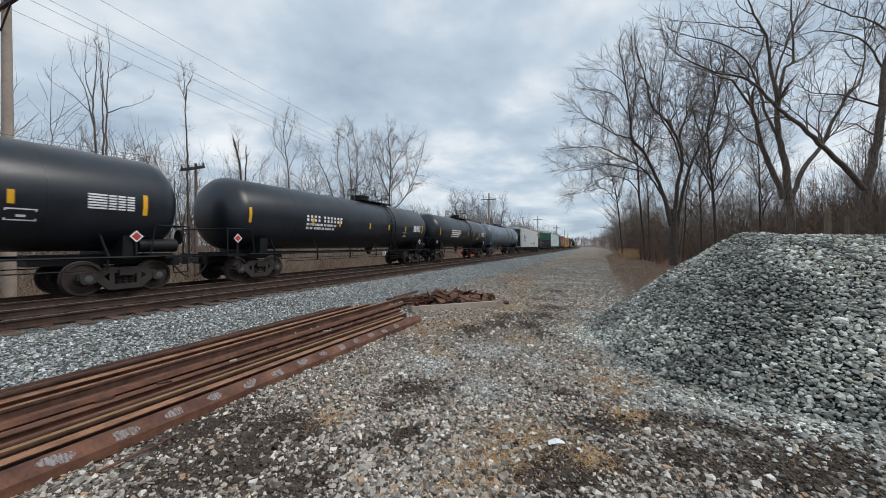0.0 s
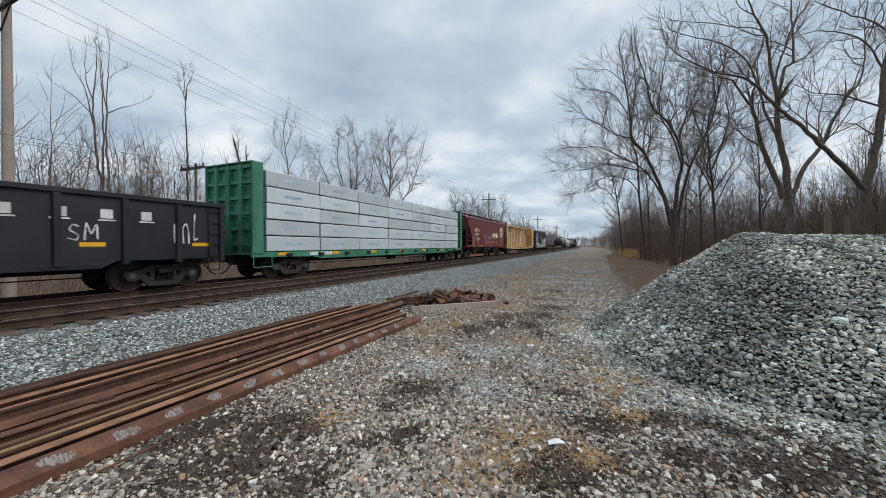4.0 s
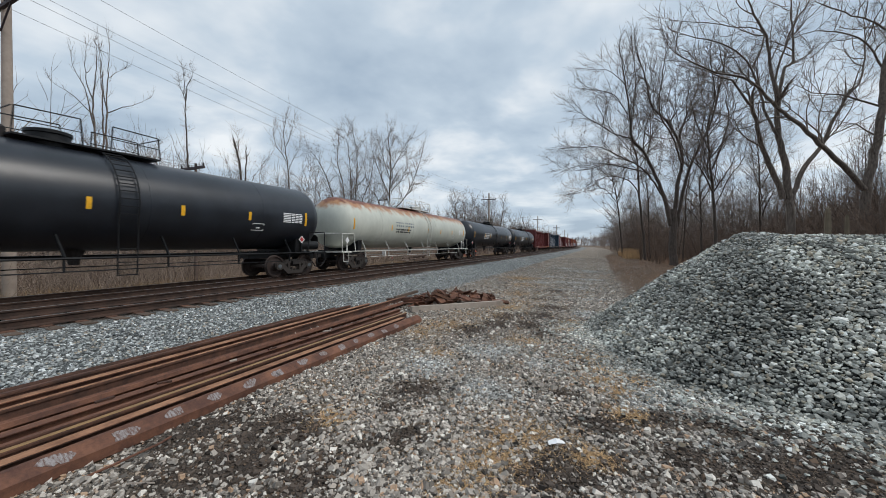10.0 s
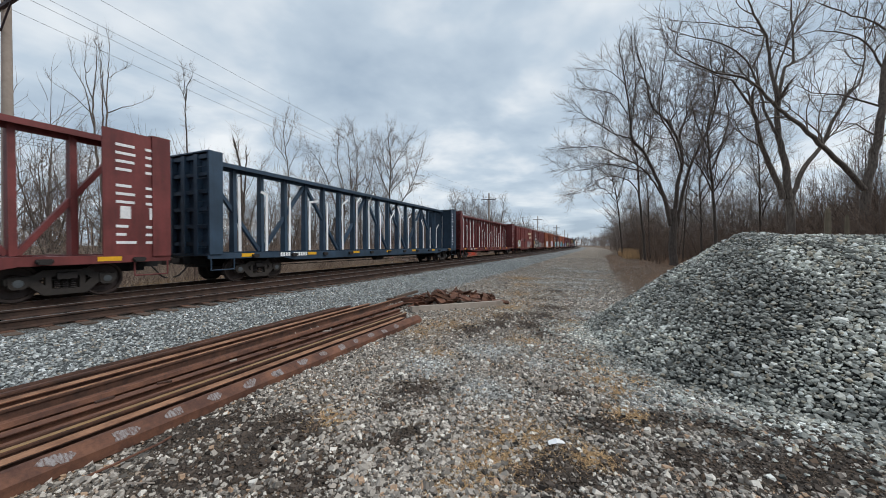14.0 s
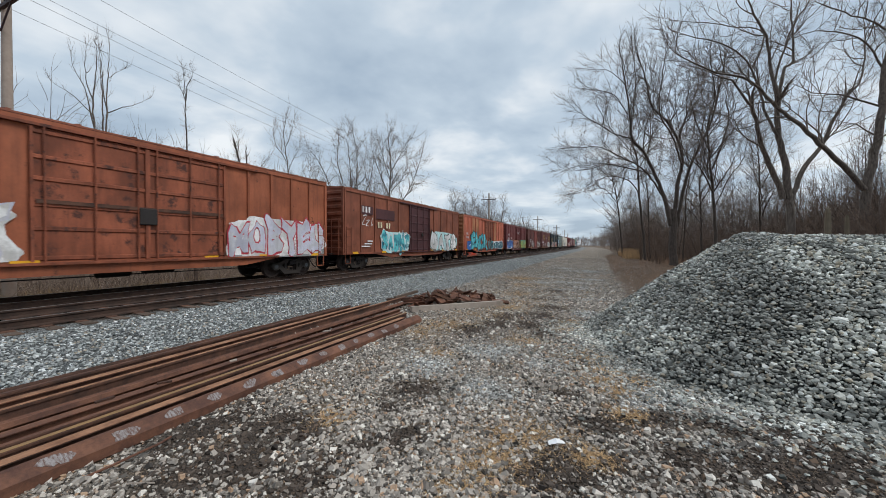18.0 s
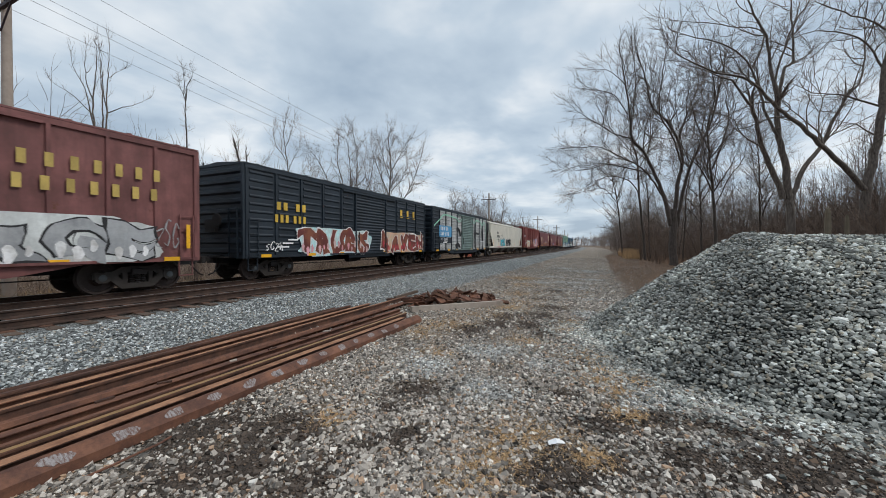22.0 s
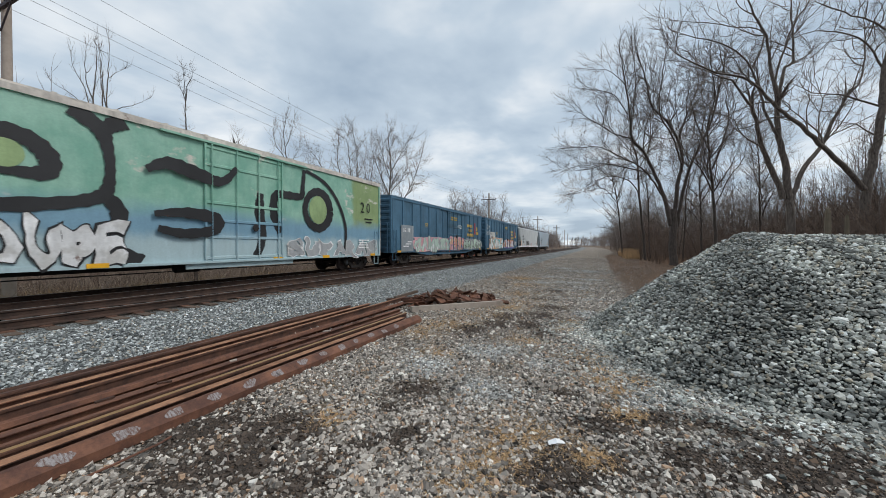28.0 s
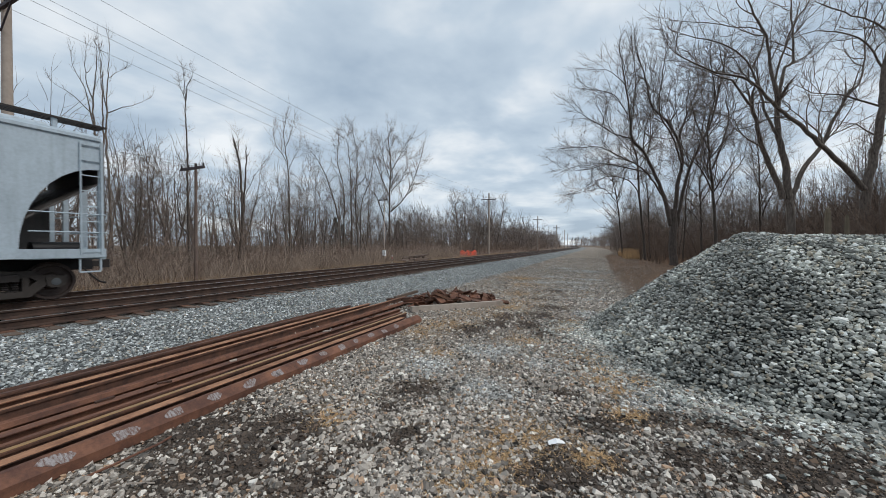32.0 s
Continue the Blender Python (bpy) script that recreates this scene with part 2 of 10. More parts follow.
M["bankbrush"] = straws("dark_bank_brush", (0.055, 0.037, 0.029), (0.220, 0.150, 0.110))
M["drygrass"] = straws("dry_grass", (0.265, 0.165, 0.086), (0.690, 0.470, 0.255))
M["straw"] = straws("loose_straw", (0.165, 0.088, 0.040), (0.860, 0.580, 0.300))
M["undergrowth"] = straws("undergrowth_stems", (0.095, 0.074, 0.062), (0.270, 0.215, 0.180))
M["needle"] = straws("conifer_needles", (0.012, 0.022, 0.016), (0.040, 0.060, 0.042))
M["iron"] = plain("grimy_cast_iron", (0.022, 0.018, 0.017), 0.75, 16, 0.6)
M["sideframe"] = plain("dusty_side_frame", (0.040, 0.033, 0.029), 0.8, 10, 0.6)
M["wheel"] = plain("brown_wheel_steel", (0.048, 0.034, 0.030), 0.6, 14, 0.5, 0.2)
M["tread"] = plain("bright_wheel_tread", (0.494, 0.463, 0.432), 0.3, 30, 0.3, 0.9)
M["cap"] = plain("blue_grey_bearing_cap", (0.085, 0.097, 0.105), 0.6, 20, 0.4)
M["black"] = paint("black_paint", (0.008, 0.0085, 0.010), 0.5, 0.25, 0.2, gloss=0.3)
M["tankblack"] = paint("tank_black", (0.0125, 0.0162, 0.0235), 0.33, 0.25, 0.12, gloss=0.62)
M["tankblue"] = paint("tank_blue_grey", (0.092, 0.124, 0.160), 0.35, 0.12, 0.25)
M["tankwhite"] = paint("tank_cream_with_rust", (0.520, 0.510, 0.475), 0.5, 0.10, 0.25, 0.28, (0.26, 0.10, 0.045))


def height_mask(nt, co, lo, hi, axis=2, wild=1.0, scale=1.6, stretch=(1.0, 1.0, 0.6)):
    """How far a place lies past lo towards hi along an axis of the thing, with a ragged border."""
    sep = nt.nodes.new("ShaderNodeSeparateXYZ")
    nt.links.new(co, sep.inputs[0])
    add = nt.nodes.new("ShaderNodeMath")
    add.operation = "MULTIPLY_ADD"
    nt.links.new(noisy(nt, co, scale, 6, 0.65, stretch), add.inputs[0])
    add.inputs[1].default_value = 2 * wild
    nt.links.new(sep.outputs[axis], add.inputs[2])
    return steps(nt, add.outputs[0], lo + wild, hi + wild)


def rusty_tank():
    """Cream tank paint with rust that has run down from the crown."""
    m, nt, bs, vec, rnd, co = base("tank_cream_with_rusty_crown", 0.5)
    c = mixer(nt, noisy(nt, co, 0.9, 5), (0.46, 0.48, 0.42), (0.70, 0.71, 0.63))
    c = mixer(nt, 0.3, c, mixer(nt, noisy(nt, co, 1.2, 6, 0.65, (3.0, 3.0, 0.4)), 0.45, 1.4), "MULTIPLY")
    c = mixer(nt, height_mask(nt, co, 3.52, 3.92, 2, 0.70, 1.5, (1.0, 1.3, 0.7)), c, mixer(nt, noisy(nt, co, 4.0, 6, 0.7), (0.52, 0.30, 0.15), (0.36, 0.15, 0.07)))
    c = mixer(nt, height_mask(nt, co, 3.86, 4.12, 2, 0.45, 2.2, (1.0, 1.0, 0.5)), c, mixer(nt, noisy(nt, co, 6.0, 6, 0.7), (0.24, 0.075, 0.04), (0.12, 0.035, 0.022)))
    nt.links.new(c, bs.inputs["Base Color"])
    bump(nt, bs, noisy(nt, co, 12.0, 5), 0.12, 0.01)
    return m


M["tankrusty"] = rusty_tank()
M["white"] = paint("white_marking", (0.72, 0.72, 0.70), 0.6, 0.08, 0.15)
M["yellow"] = paint("yellow_reflector", (0.72, 0.36, 0.015), 0.45, 0.08, 0.15)
M["red"] = paint("red_marking", (0.42, 0.04, 0.04), 0.5, 0.1, 0.15)
M["orange"] = paint("orange_marking", (0.62, 0.24, 0.04), 0.5, 0.1, 0.2)


# ---- building blocks ----
class Shape:
    """Vertices and faces of one mesh, gathered piece by piece."""

    def __init__(self):
        self.v, self.f = [], []

    def add(self, vs, fs):
        b = len(self.v)
        self.v += [tuple(p) for p in vs]
        self.f += [tuple(i + b for i in f) for f in fs]
        return self

    def box(self, x0, x1, y0, y1, z0, z1):
        return self.add([(x0, y0, z0), (x1, y0, z0), (x1, y1, z0), (x0, y1, z0), (x0, y0, z1), (x1, y0, z1), (x1, y1, z1), (x0, y1, z1)],
                        [(0, 3, 2, 1), (4, 5, 6, 7), (0, 1, 5, 4), (1, 2, 6, 5), (2, 3, 7, 6), (3, 0, 4, 7)])

    def block(self, x0, x1, y0, y1, z0, z1, c=0.01):
        """A box with its long edges chamfered, along y."""
        poly = [(x0 + c, z0), (x1 - c, z0), (x1, z0 + c), (x1, z1 - c), (x1 - c, z1), (x0 + c, z1), (x0, z1 - c), (x0, z0 + c)]
        return self.prism(poly, "y", y0, y1)

    def prism(self, poly, axis, a, b):
        n = len(poly)
        put = {"x": lambda p, t: (t, p[0], p[1]), "y": lambda p, t: (p[0], t, p[1]), "z": lambda p, t: (p[0], p[1], t)}[axis]
        vs = [put(p, a) for p in poly] + [put(p, b) for p in poly]
        fs = [(i, (i + 1) % n, (i + 1) % n + n, i + n) for i in range(n)]
        return self.add(vs, fs + [tuple(range(n))[::-1], tuple(range(n, 2 * n))])

    def rod(self, p, q, r, n=6, r2=None):
        p, q = Vector(p), Vector(q)
        d = (q - p).normalized()
        a = d.orthogonal().normalized()
        b = d.cross(a)
        vs = []
        for c, rr in ((p, r), (q, r if r2 is None else r2)):
            vs += [c + (a * math.cos(2 * math.pi * k / n) + b * math.sin(2 * math.pi * k / n)) * rr for k in range(n)]
        fs = [(k, (k + 1) % n, (k + 1) % n + n, k + n) for k in range(n)]
        return self.add(vs, fs + [tuple(range(n))[::-1], tuple(range(n, 2 * n))])

    def pipe(self, pts, r, n=6):
        for p, q in zip(pts, pts[1:]):
            self.rod(p, q, r, n)
        return self

    def bar(self, p, q, w, h, up=(0, 0, 1)):
        """A rectangular bar from p to q, w wide across, h along up."""
        p, q = Vector(p), Vector(q)
        d = (q - p).normalized()
        s = d.cross(Vector(up))
        s = (s if s.length > 1e-4 else d.orthogonal()).normalized()
        u = s.cross(d).normalized()
        vs = [c + s * (i * w / 2) + u * (j * h / 2) for c in (p, q) for i, j in ((-1, -1), (1, -1), (1, 1), (-1, 1))]
        return self.add(vs, [(0, 1, 2, 3), (7, 6, 5, 4), (0, 4, 5, 1), (1, 5, 6, 2), (2, 6, 7, 3), (3, 7, 4, 0)])

    def lathe(self, prof, axis="y", n=24, cx=0.0, cz=0.0, start=0.0, turn=2 * math.pi):
        """prof: rows of (along, radius) about a line through (cx, cz)."""
        full = abs(turn - 2 * math.pi) < 1e-6
        m = n if full else n + 1
        vs = []
        for t, r in prof:
            for k in range(m):
                a = start + turn * k / n
                c, s = math.cos(a) * r, math.sin(a) * r
                vs.append({"y": (cx + c, t, cz + s), "x": (t, cx + c, cz + s), "z": (cx + c, cz + s, t)}[axis])
        fs = []
        for i in range(len(prof) - 1):
            for k in range(n):
                k2 = (k + 1) % m
                fs.append((i * m + k, i * m + k2, (i + 1) * m + k2, (i + 1) * m + k))
        if full:
            fs += [tuple(range(m)), tuple(range((len(prof) - 1) * m, len(prof) * m))]
        return self.add(vs, fs)

    def mesh(self, name, material, smooth=0.0):
        me = bpy.data.meshes.new(name)
        me.from_pydata(self.v, [], self.f)
        bm = bmesh.new()
        bm.from_mesh(me)
        bmesh.ops.recalc_face_normals(bm, faces=bm.faces)
        bm.to_mesh(me)
        bm.free()
        me.materials.append(material)
        if smooth:
            me.shade_smooth()
            me.set_sharp_from_angle(angle=radians(smooth))
        return me


def part(name, shape, material, parent, label="", smooth=0.0, at=None):
    """One mesh object under a thing or under a part."""
    me = shape if isinstance(shape, bpy.types.Mesh) else shape.mesh(name, material, smooth)
    ob = new(name, me)
    ob.parent = parent
    if at is not None:
        ob.matrix_basis = at
    return tagged(ob, label)


def thing(name, label, category, group="", at=None, shape=None, material=None, smooth=0.0, kind=""):
    ob = new(name, shape.mesh(name, material, smooth) if shape else None)
    if at is not None:
        ob.matrix_basis = at
    return tagged(ob, label, category, group, kind)


def raw(name, verts, faces, material, parent=None, smooth=False):
    """A mesh object straight from arrays; faces all of one size."""
    verts, faces = np.asarray(verts, np.float32), np.asarray(faces, np.int32)
    me = bpy.data.meshes.new(name)
    n, k = faces.shape
    me.vertices.add(len(verts))
    me.vertices.foreach_set("co", verts.ravel())
    me.loops.add(n * k)
    me.loops.foreach_set("vertex_index", faces.ravel())
    me.polygons.add(n)
    me.polygons.foreach_set("loop_start", np.arange(0, n * k, k, dtype=np.int32))
    me.polygons.foreach_set("loop_total", np.full(n, k, np.int32))
    me.update(calc_edges=True)
    me.validate()
    me.materials.append(material)
    if smooth:
        me.shade_smooth()
    else:
        me.shade_flat()
    ob = new(name, me)
    ob.parent = parent
    return ob


# ---- the line of the railway: straight, then a long easy bend to the left ----
BEND_AT, BEND_R = 150.0, 2700.0


def line(u, s):
    """World x, y of a place u metres to the right of the line's datum, s metres along; and the heading."""
    a = max(0.0, (s - BEND_AT) / BEND_R)
    x = -BEND_R * (1 - math.cos(a)) + u * math.cos(a)
    y = min(s, BEND_AT) + BEND_R * math.sin(a) + u * math.sin(a)
    return x, y, a


TRACK = {"near": (-10.70, 0.72), "far": (-14.38, 0.64)}
PROFILE = [(-1600, 0.0), (-60, 0.0), (-30, -0.1), (-21, -0.15), (-18.2, 0.0), (-16.4, 0.42), (-12.6, 0.44), (-12.3, 0.49), (-9.40, 0.52), (-9.25, 0.475), (-8.9, 0.44),
           (-6.9, 0.06), (-6.0, 0.0), (6.5, 0.0), (8.5, 0.15), (12.0, 1.3), (17.0, 2.5), (30.0, 2.9), (80.0, 2.5), (1600, 1.0)]
PU, PZ = np.array([p[0] for p in PROFILE]), np.array([p[1] for p in PROFILE])


def rise(u, s):
    """Height of the ground; the bank on the right is high only near by."""
    z = float(np.interp(u, PU, PZ))
    if u > 6.5:
        z *= max(0.25, min(1.0, 1.25 - s / 60.0)) if s > 0 else 1.0
    z += 0.035 * noise.noise((u * 0.55, s * 0.55, 3.1)) * (1.0 if -8.5 < u < 7 else 0.6)
    if -7.5 < u < 7 and s > 0:
        z += 0.016 * noise.noise((u * 2.3, s * 2.3, 9.0)) + 0.012 * noise.noise((u * 5.1, s * 5.1, 4.0))
    return z


STRAW = [(-3.29, 15.49, 0.54), (-2.61, 13.27, 0.54), (-2.81, 11.88, 0.38), (-0.67, 10.25, 0.2), (-0.64, 9.36, 0.18), (-0.26, 7.09, 0.33), (-0.07, 7.47, 0.26), (-1.49, 7.91, 0.3),
         (-2.83, 6.34, 0.28), (-3.65, 8.95, 0.55), (-4.02, 8.49, 0.35), (-3.34, 10.47, 0.69), (-3.96, 7.72, 0.35), (-0.02, 6.11, 0.23), (0.17, 5.72, 0.18), (0.54, 6.25, 0.19),
         (0.11, 6.64, 0.17), (-0.89, 3.88, 0.37), (-0.7, 4.05, 0.28), (-0.99, 3.11, 0.36), (-1.19, 2.91, 0.22), (-0.06, 3.79, 0.12), (-0.98, 3.44, 0.22), (-3.58, 18.94, 0.65),
         (-4.63, 22.64, 0.71), (-2.97, 3.46, 0.17), (0.31, 4.97, 0.15)]
DIRT = [(-2.07, 17.07, 0.67), (-1.94, 14.31, 0.57), (-1.51, 12.45, 0.57), (-1.56, 10.87, 0.57), (-1.07, 10.08, 0.4), (-1.8, 9.53, 0.54), (-2.48, 9.24, 0.51), (-1.2, 8.81, 0.43),
        (-2.43, 10.31, 0.59), (-1.36, 60.05, 1.57), (-1.92, 44.65, 1.18), (-2.96, 8.35, 0.56), (-3.97, 2.94, 0.47), (-3.43, 2.96, 0.52), (-4.08, 2.55, 0.5), (-3.56, 2.12, 0.53),
        (-3.02, 2.35, 0.48), (-2.99, 3.02, 0.31), (-2.42, 4.63, 0.37), (-2.5, 3.99, 0.22), (-1.93, 3.42, 0.28), (-2.28, 3.09, 0.24), (-0.01, 4.6, 0.4), (0.3, 4.81, 0.34),
        (0.73, 5.0, 0.3), (1.31, 5.11, 0.39), (2.05, 5.23, 0.56), (0.28, 3.8, 0.37), (-0.29, 3.46, 0.47), (0.82, 4.03, 0.42), (1.51, 4.24, 0.47), (2.03, 4.56, 0.53),
        (-0.58, 3.33, 0.31), (2.6, 5.35, 0.36), (-0.45, 5.28, 0.21), (-2.32, 2.48, 0.45)]
PALE = [(-1.52, 21.39, 1.15), (-0.54, 23.63, 1.03), (-0.81, 18.8, 0.99), (-1.65, 17.94, 0.59), (-1.34, 31.06, 1.83), (-0.44, 14.97, 0.66), (-0.43, 11.84, 0.56), (-0.33, 9.18, 0.35),
        (-0.24, 8.17, 0.36), (0.12, 7.12, 0.35), (0.28, 6.56, 0.28), (0.66, 5.98, 0.41), (1.01, 5.62, 0.45), (0.52, 5.32, 0.29), (1.74, 5.85, 0.51), (-2.91, 34.23, 1.54),
        (-2.82, 24.76, 0.97), (-2.97, 20.75, 0.76), (0.43, 11.74, 0.5), (1.09, 4.46, 0.29), (1.51, 4.64, 0.23), (-5.02, 8.91, 0.48), (-2.09, 6.91, 0.68), (-2.69, 5.56, 0.58),
        (-0.95, 6.65, 0.41), (-1.59, 4.99, 0.49)]


def spot(spots, x, y):
    best = 0.0
    for a, b, r in spots:
        d2 = ((x - a) ** 2 + (y - b) ** 2) / (r * r)
        if d2 < 6:
            best = max(best, math.exp(-d2))
    return best


def build_ground():
    us = sorted(set([round(x, 3) for x in (*np.arange(-9, 7.01, 0.14), *np.arange(-24, -9, 0.3), *np.arange(7, 26, 0.6), *np.arange(-60, -24, 3), *np.arange(26, 80, 4),
                                            -1600, -800, -400, -200, -120, -80, 100, 150, 250, 400, 800, 1600)]))
    ss = sorted(set([round(x, 3) for x in (*np.arange(-6, 16, 0.14), *np.arange(16, 40, 0.25), *np.arange(40, 150, 3), *np.arange(150, 1000, 25), -900, -400, -150, -60, -25, -12,
                                            1100, 1400, 1800, 2400)]))
    vs, at = [], {k: [] for k in ("straw", "dirt", "pale", "leaf", "ballast")}
    for s in ss:
        for u in us:
            x, y, _ = line(u, s)
            vs.append((x, y, rise(u, s)))
            at["straw"].append(spot(STRAW, x, y))
            at["dirt"].append(max(spot(DIRT, x, y), float(np.interp(u, [-17.0, -16.2, -9.9, -9.45], [0, 0.75, 0.75, 0]))))
            at["pale"].append(spot(PALE, x, y))
            edge = float(np.interp(s, [12.0, 17.0, 30.0, 75.0, 110.0], [5.2, 1.3, 0.7, 0.6, 3.5]))
            at["leaf"].append(float(np.interp(u, [-19, -17.6, edge - 0.8, edge + 1.0], [1, 0, 0, 1])))
            at["ballast"].append(float(np.interp(u, [-18.5, -17.6, -7.2, -6.2], [0, 1, 1, 0])))
    n = len(us)
    fs = [(j * n + i, j * n + i + 1, (j + 1) * n + i + 1, (j + 1) * n + i) for j in range(len(ss) - 1) for i in range(n - 1)]
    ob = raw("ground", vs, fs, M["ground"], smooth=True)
    for k, v in at.items():
        a = ob.data.attributes.new(k, "FLOAT", "POINT")
        a.data.foreach_set("value", np.array(v, np.float32))
    return tagged(ob, "grey gravel service road with dirt and straw beside ballast", "ground", kind="structure")


ground = build_ground()


# ---- tracks ----
RAIL = [(-0.070, 0.0), (0.070, 0.0), (0.070, 0.010), (0.020, 0.028), (0.009, 0.045), (0.009, 0.125), (0.034, 0.140), (0.036, 0.165), (0.028, 0.176),
        (-0.028, 0.176), (-0.036, 0.165), (-0.034, 0.140), (-0.009, 0.125), (-0.009, 0.045), (-0.020, 0.028), (-0.070, 0.010)]


def swept(poly, u, z, ss):
    sh = Shape()
    n = len(poly)
    vs = []
    for s in ss:
        x, y, a = line(u, s)
        for p, q in poly:
            vs.append((x + p * math.cos(a), y + p * math.sin(a), z + q))
    fs = [(j * n + i, j * n + (i + 1) % n, (j + 1) * n + (i + 1) % n, (j + 1) * n + i) for j in range(len(ss) - 1) for i in range(n)]
    return sh.add(vs, fs + [tuple(range(n))[::-1], tuple(range((len(ss) - 1) * n, len(ss) * n))])


def build_tracks():
    rng = random.Random(5)
    ss = [-900, -60, *range(0, 160, 20), *range(160, 1001, 20)]
    tie_me = Shape().block(-1.3, 1.3, -0.115, 0.115, -0.17, 0.0, 0.0).mesh("tie", M["tie"])
    plate_me = Shape().prism([(-0.19, 0), (0.19, 0), (0.19, 0.010), (0.08, 0.018), (-0.08, 0.018), (-0.19, 0.010)], "y", -0.095, 0.095).mesh("tie_plate", M["plate"])
    for name, (u, top) in TRACK.items():
        root = thing("railway_track", "steel rails spiked to weathered timber ties in ballast", "railway track", "two parallel tracks", kind="structure")
        foot = top - 0.176
        for side in (-0.755, 0.755):
            rail = part("rail", swept(RAIL, u + side, foot, ss), M["railside"], root, "rusty brown running rail")
            crown = [(-0.027, 0.1755), (0.027, 0.1755), (0.022, 0.1790), (-0.022, 0.1790)]
            part("rail_head", swept(crown, u + side, foot, ss), M["railtop"], rail, "worn grey rail head")
        far = Shape()
        s, k = -14.0, 0
        while s < 240:
            x, y, a = line(u, s)
            j, r = rng.uniform(-0.03, 0.03), rng.uniform(-0.9, 0.9)
            m = pose(x + j, y + rng.uniform(-0.02, 0.02), foot - 0.018 + rng.uniform(-0.006, 0.002), 0, 0, math.degrees(a) + r)
            if 0 < s < 62:
                part("tie", tie_me, None, root, at=m)
                if name == "near":
                    for side in (-0.755, 0.755):
                        part("tie_plate", plate_me, None, root, at=pose(x + side, y, foot - 0.018))
            else:
                far.add([m @ Vector(p) for p in ((-1.3, -0.115, 0), (1.3, -0.115, 0), (1.3, 0.115, 0), (-1.3, 0.115, 0), (-1.3, -0.115, -0.1), (1.3, -0.115, -0.1), (1.3, 0.115, -0.1), (-1.3, 0.115, -0.1))],
                        [(0, 1, 2, 3), (4, 5, 1, 0), (5, 6, 2, 1), (6, 7, 3, 2), (7, 4, 0, 3)])
            s += 0.508
        tagged(part("distant_ties", far, M["tie"], root), kind="stuff")


build_tracks()


# ---- broken stone ----
PHI = (1 + 5 ** 0.5) / 2
ICO = np.array([(-1, PHI, 0), (1, PHI, 0), (-1, -PHI, 0), (1, -PHI, 0), (0, -1, PHI), (0, 1, PHI), (0, -1, -PHI), (0, 1, -PHI), (PHI, 0, -1), (PHI, 0, 1), (-PHI, 0, -1), (-PHI, 0, 1)]) / 1.9
ICOF = np.array([(0, 11, 5), (0, 5, 1), (0, 1, 7), (0, 7, 10), (0, 10, 11), (1, 5, 9), (5, 11, 4), (11, 10, 2), (10, 7, 6), (7, 1, 8), (3, 9, 4), (3, 4, 2), (3, 2, 6), (3, 6, 8), (3, 8, 9),
                 (4, 9, 5), (2, 4, 11), (6, 2, 10), (8, 6, 7), (9, 8, 1)])
CUBE = np.array([(x, y, z) for x in (-1, 1) for y in (-1, 1) for z in (-1, 1)]) * 0.72
CUBEF = np.array([(0, 1, 3), (0, 3, 2), (4, 6, 7), (4, 7, 5), (0, 4, 5), (0, 5, 1), (2, 3, 7), (2, 7, 6), (0, 2, 6), (0, 6, 4), (1, 5, 7), (1, 7, 3)])


def turns(rng, n):
    q = rng.normal(size=(n, 4))
    q /= np.linalg.norm(q, axis=1)[:, None]
    w, x, y, z = q.T
    return np.stack([1 - 2 * (y * y + z * z), 2 * (x * y - z * w), 2 * (x * z + y * w), 2 * (x * y + z * w), 1 - 2 * (x * x + z * z), 2 * (y * z - x * w),
                     2 * (x * z - y * w), 2 * (y * z + x * w), 1 - 2 * (x * x + y * y)], axis=1).reshape(n, 3, 3)


def stone_field(name, places, sizes, material, label, seed, rough=True, flat=0.75):
    """Angular stones, each with its own shape and turn, in one mesh."""
    rng = np.random.default_rng(seed)
    tv, tf = (ICO, ICOF) if rough else (CUBE, CUBEF)
    n = len(places)
    v = np.repeat(tv[None], n, 0) * (1 + rng.uniform(-0.36, 0.16, (n, len(tv), 1))) + rng.uniform(-0.2, 0.2, (n, len(tv), 3))
    v *= rng.uniform(0.55, 1.2, (n, 1, 3))
    v = np.einsum("nij,nkj->nki", turns(rng, n), v)
    v[:, :, 2] *= flat
    v = v * (sizes[:, None, None] / 2) + places[:, None, :]
    f = tf[None] + (np.arange(n) * len(tv))[:, None, None]
    ob = raw(name, v.reshape(-1, 3), f.reshape(-1, 3), material)
    return tagged(ob, label, "gravel" if label else "", kind="stuff")


# heap of crushed stone: a ridge with rounded shoulders
HEAP = [(3.08, 10.07, 2.48), (3.41, 8.80, 2.41), (6.47, 9.09, 2.42)]


def heap_z(x, y):
    best = -9.0
    for (ax, ay, ah), (bx, by, bh) in zip(HEAP, HEAP[1:]):
        dx, dy = bx - ax, by - ay
        t = max(0.0, min(1.0, ((x - ax) * dx + (y - ay) * dy) / (dx * dx + dy * dy)))
        d = math.hypot(x - ax - t * dx, y - ay - t * dy)
        h = ah + (bh - ah) * t
        best = max(best, h - 0.77 * (math.sqrt(d * d + 0.2) - 0.25))
    return best + 0.06 * noise.noise((x * 1.1, y * 1.1, 7.7))


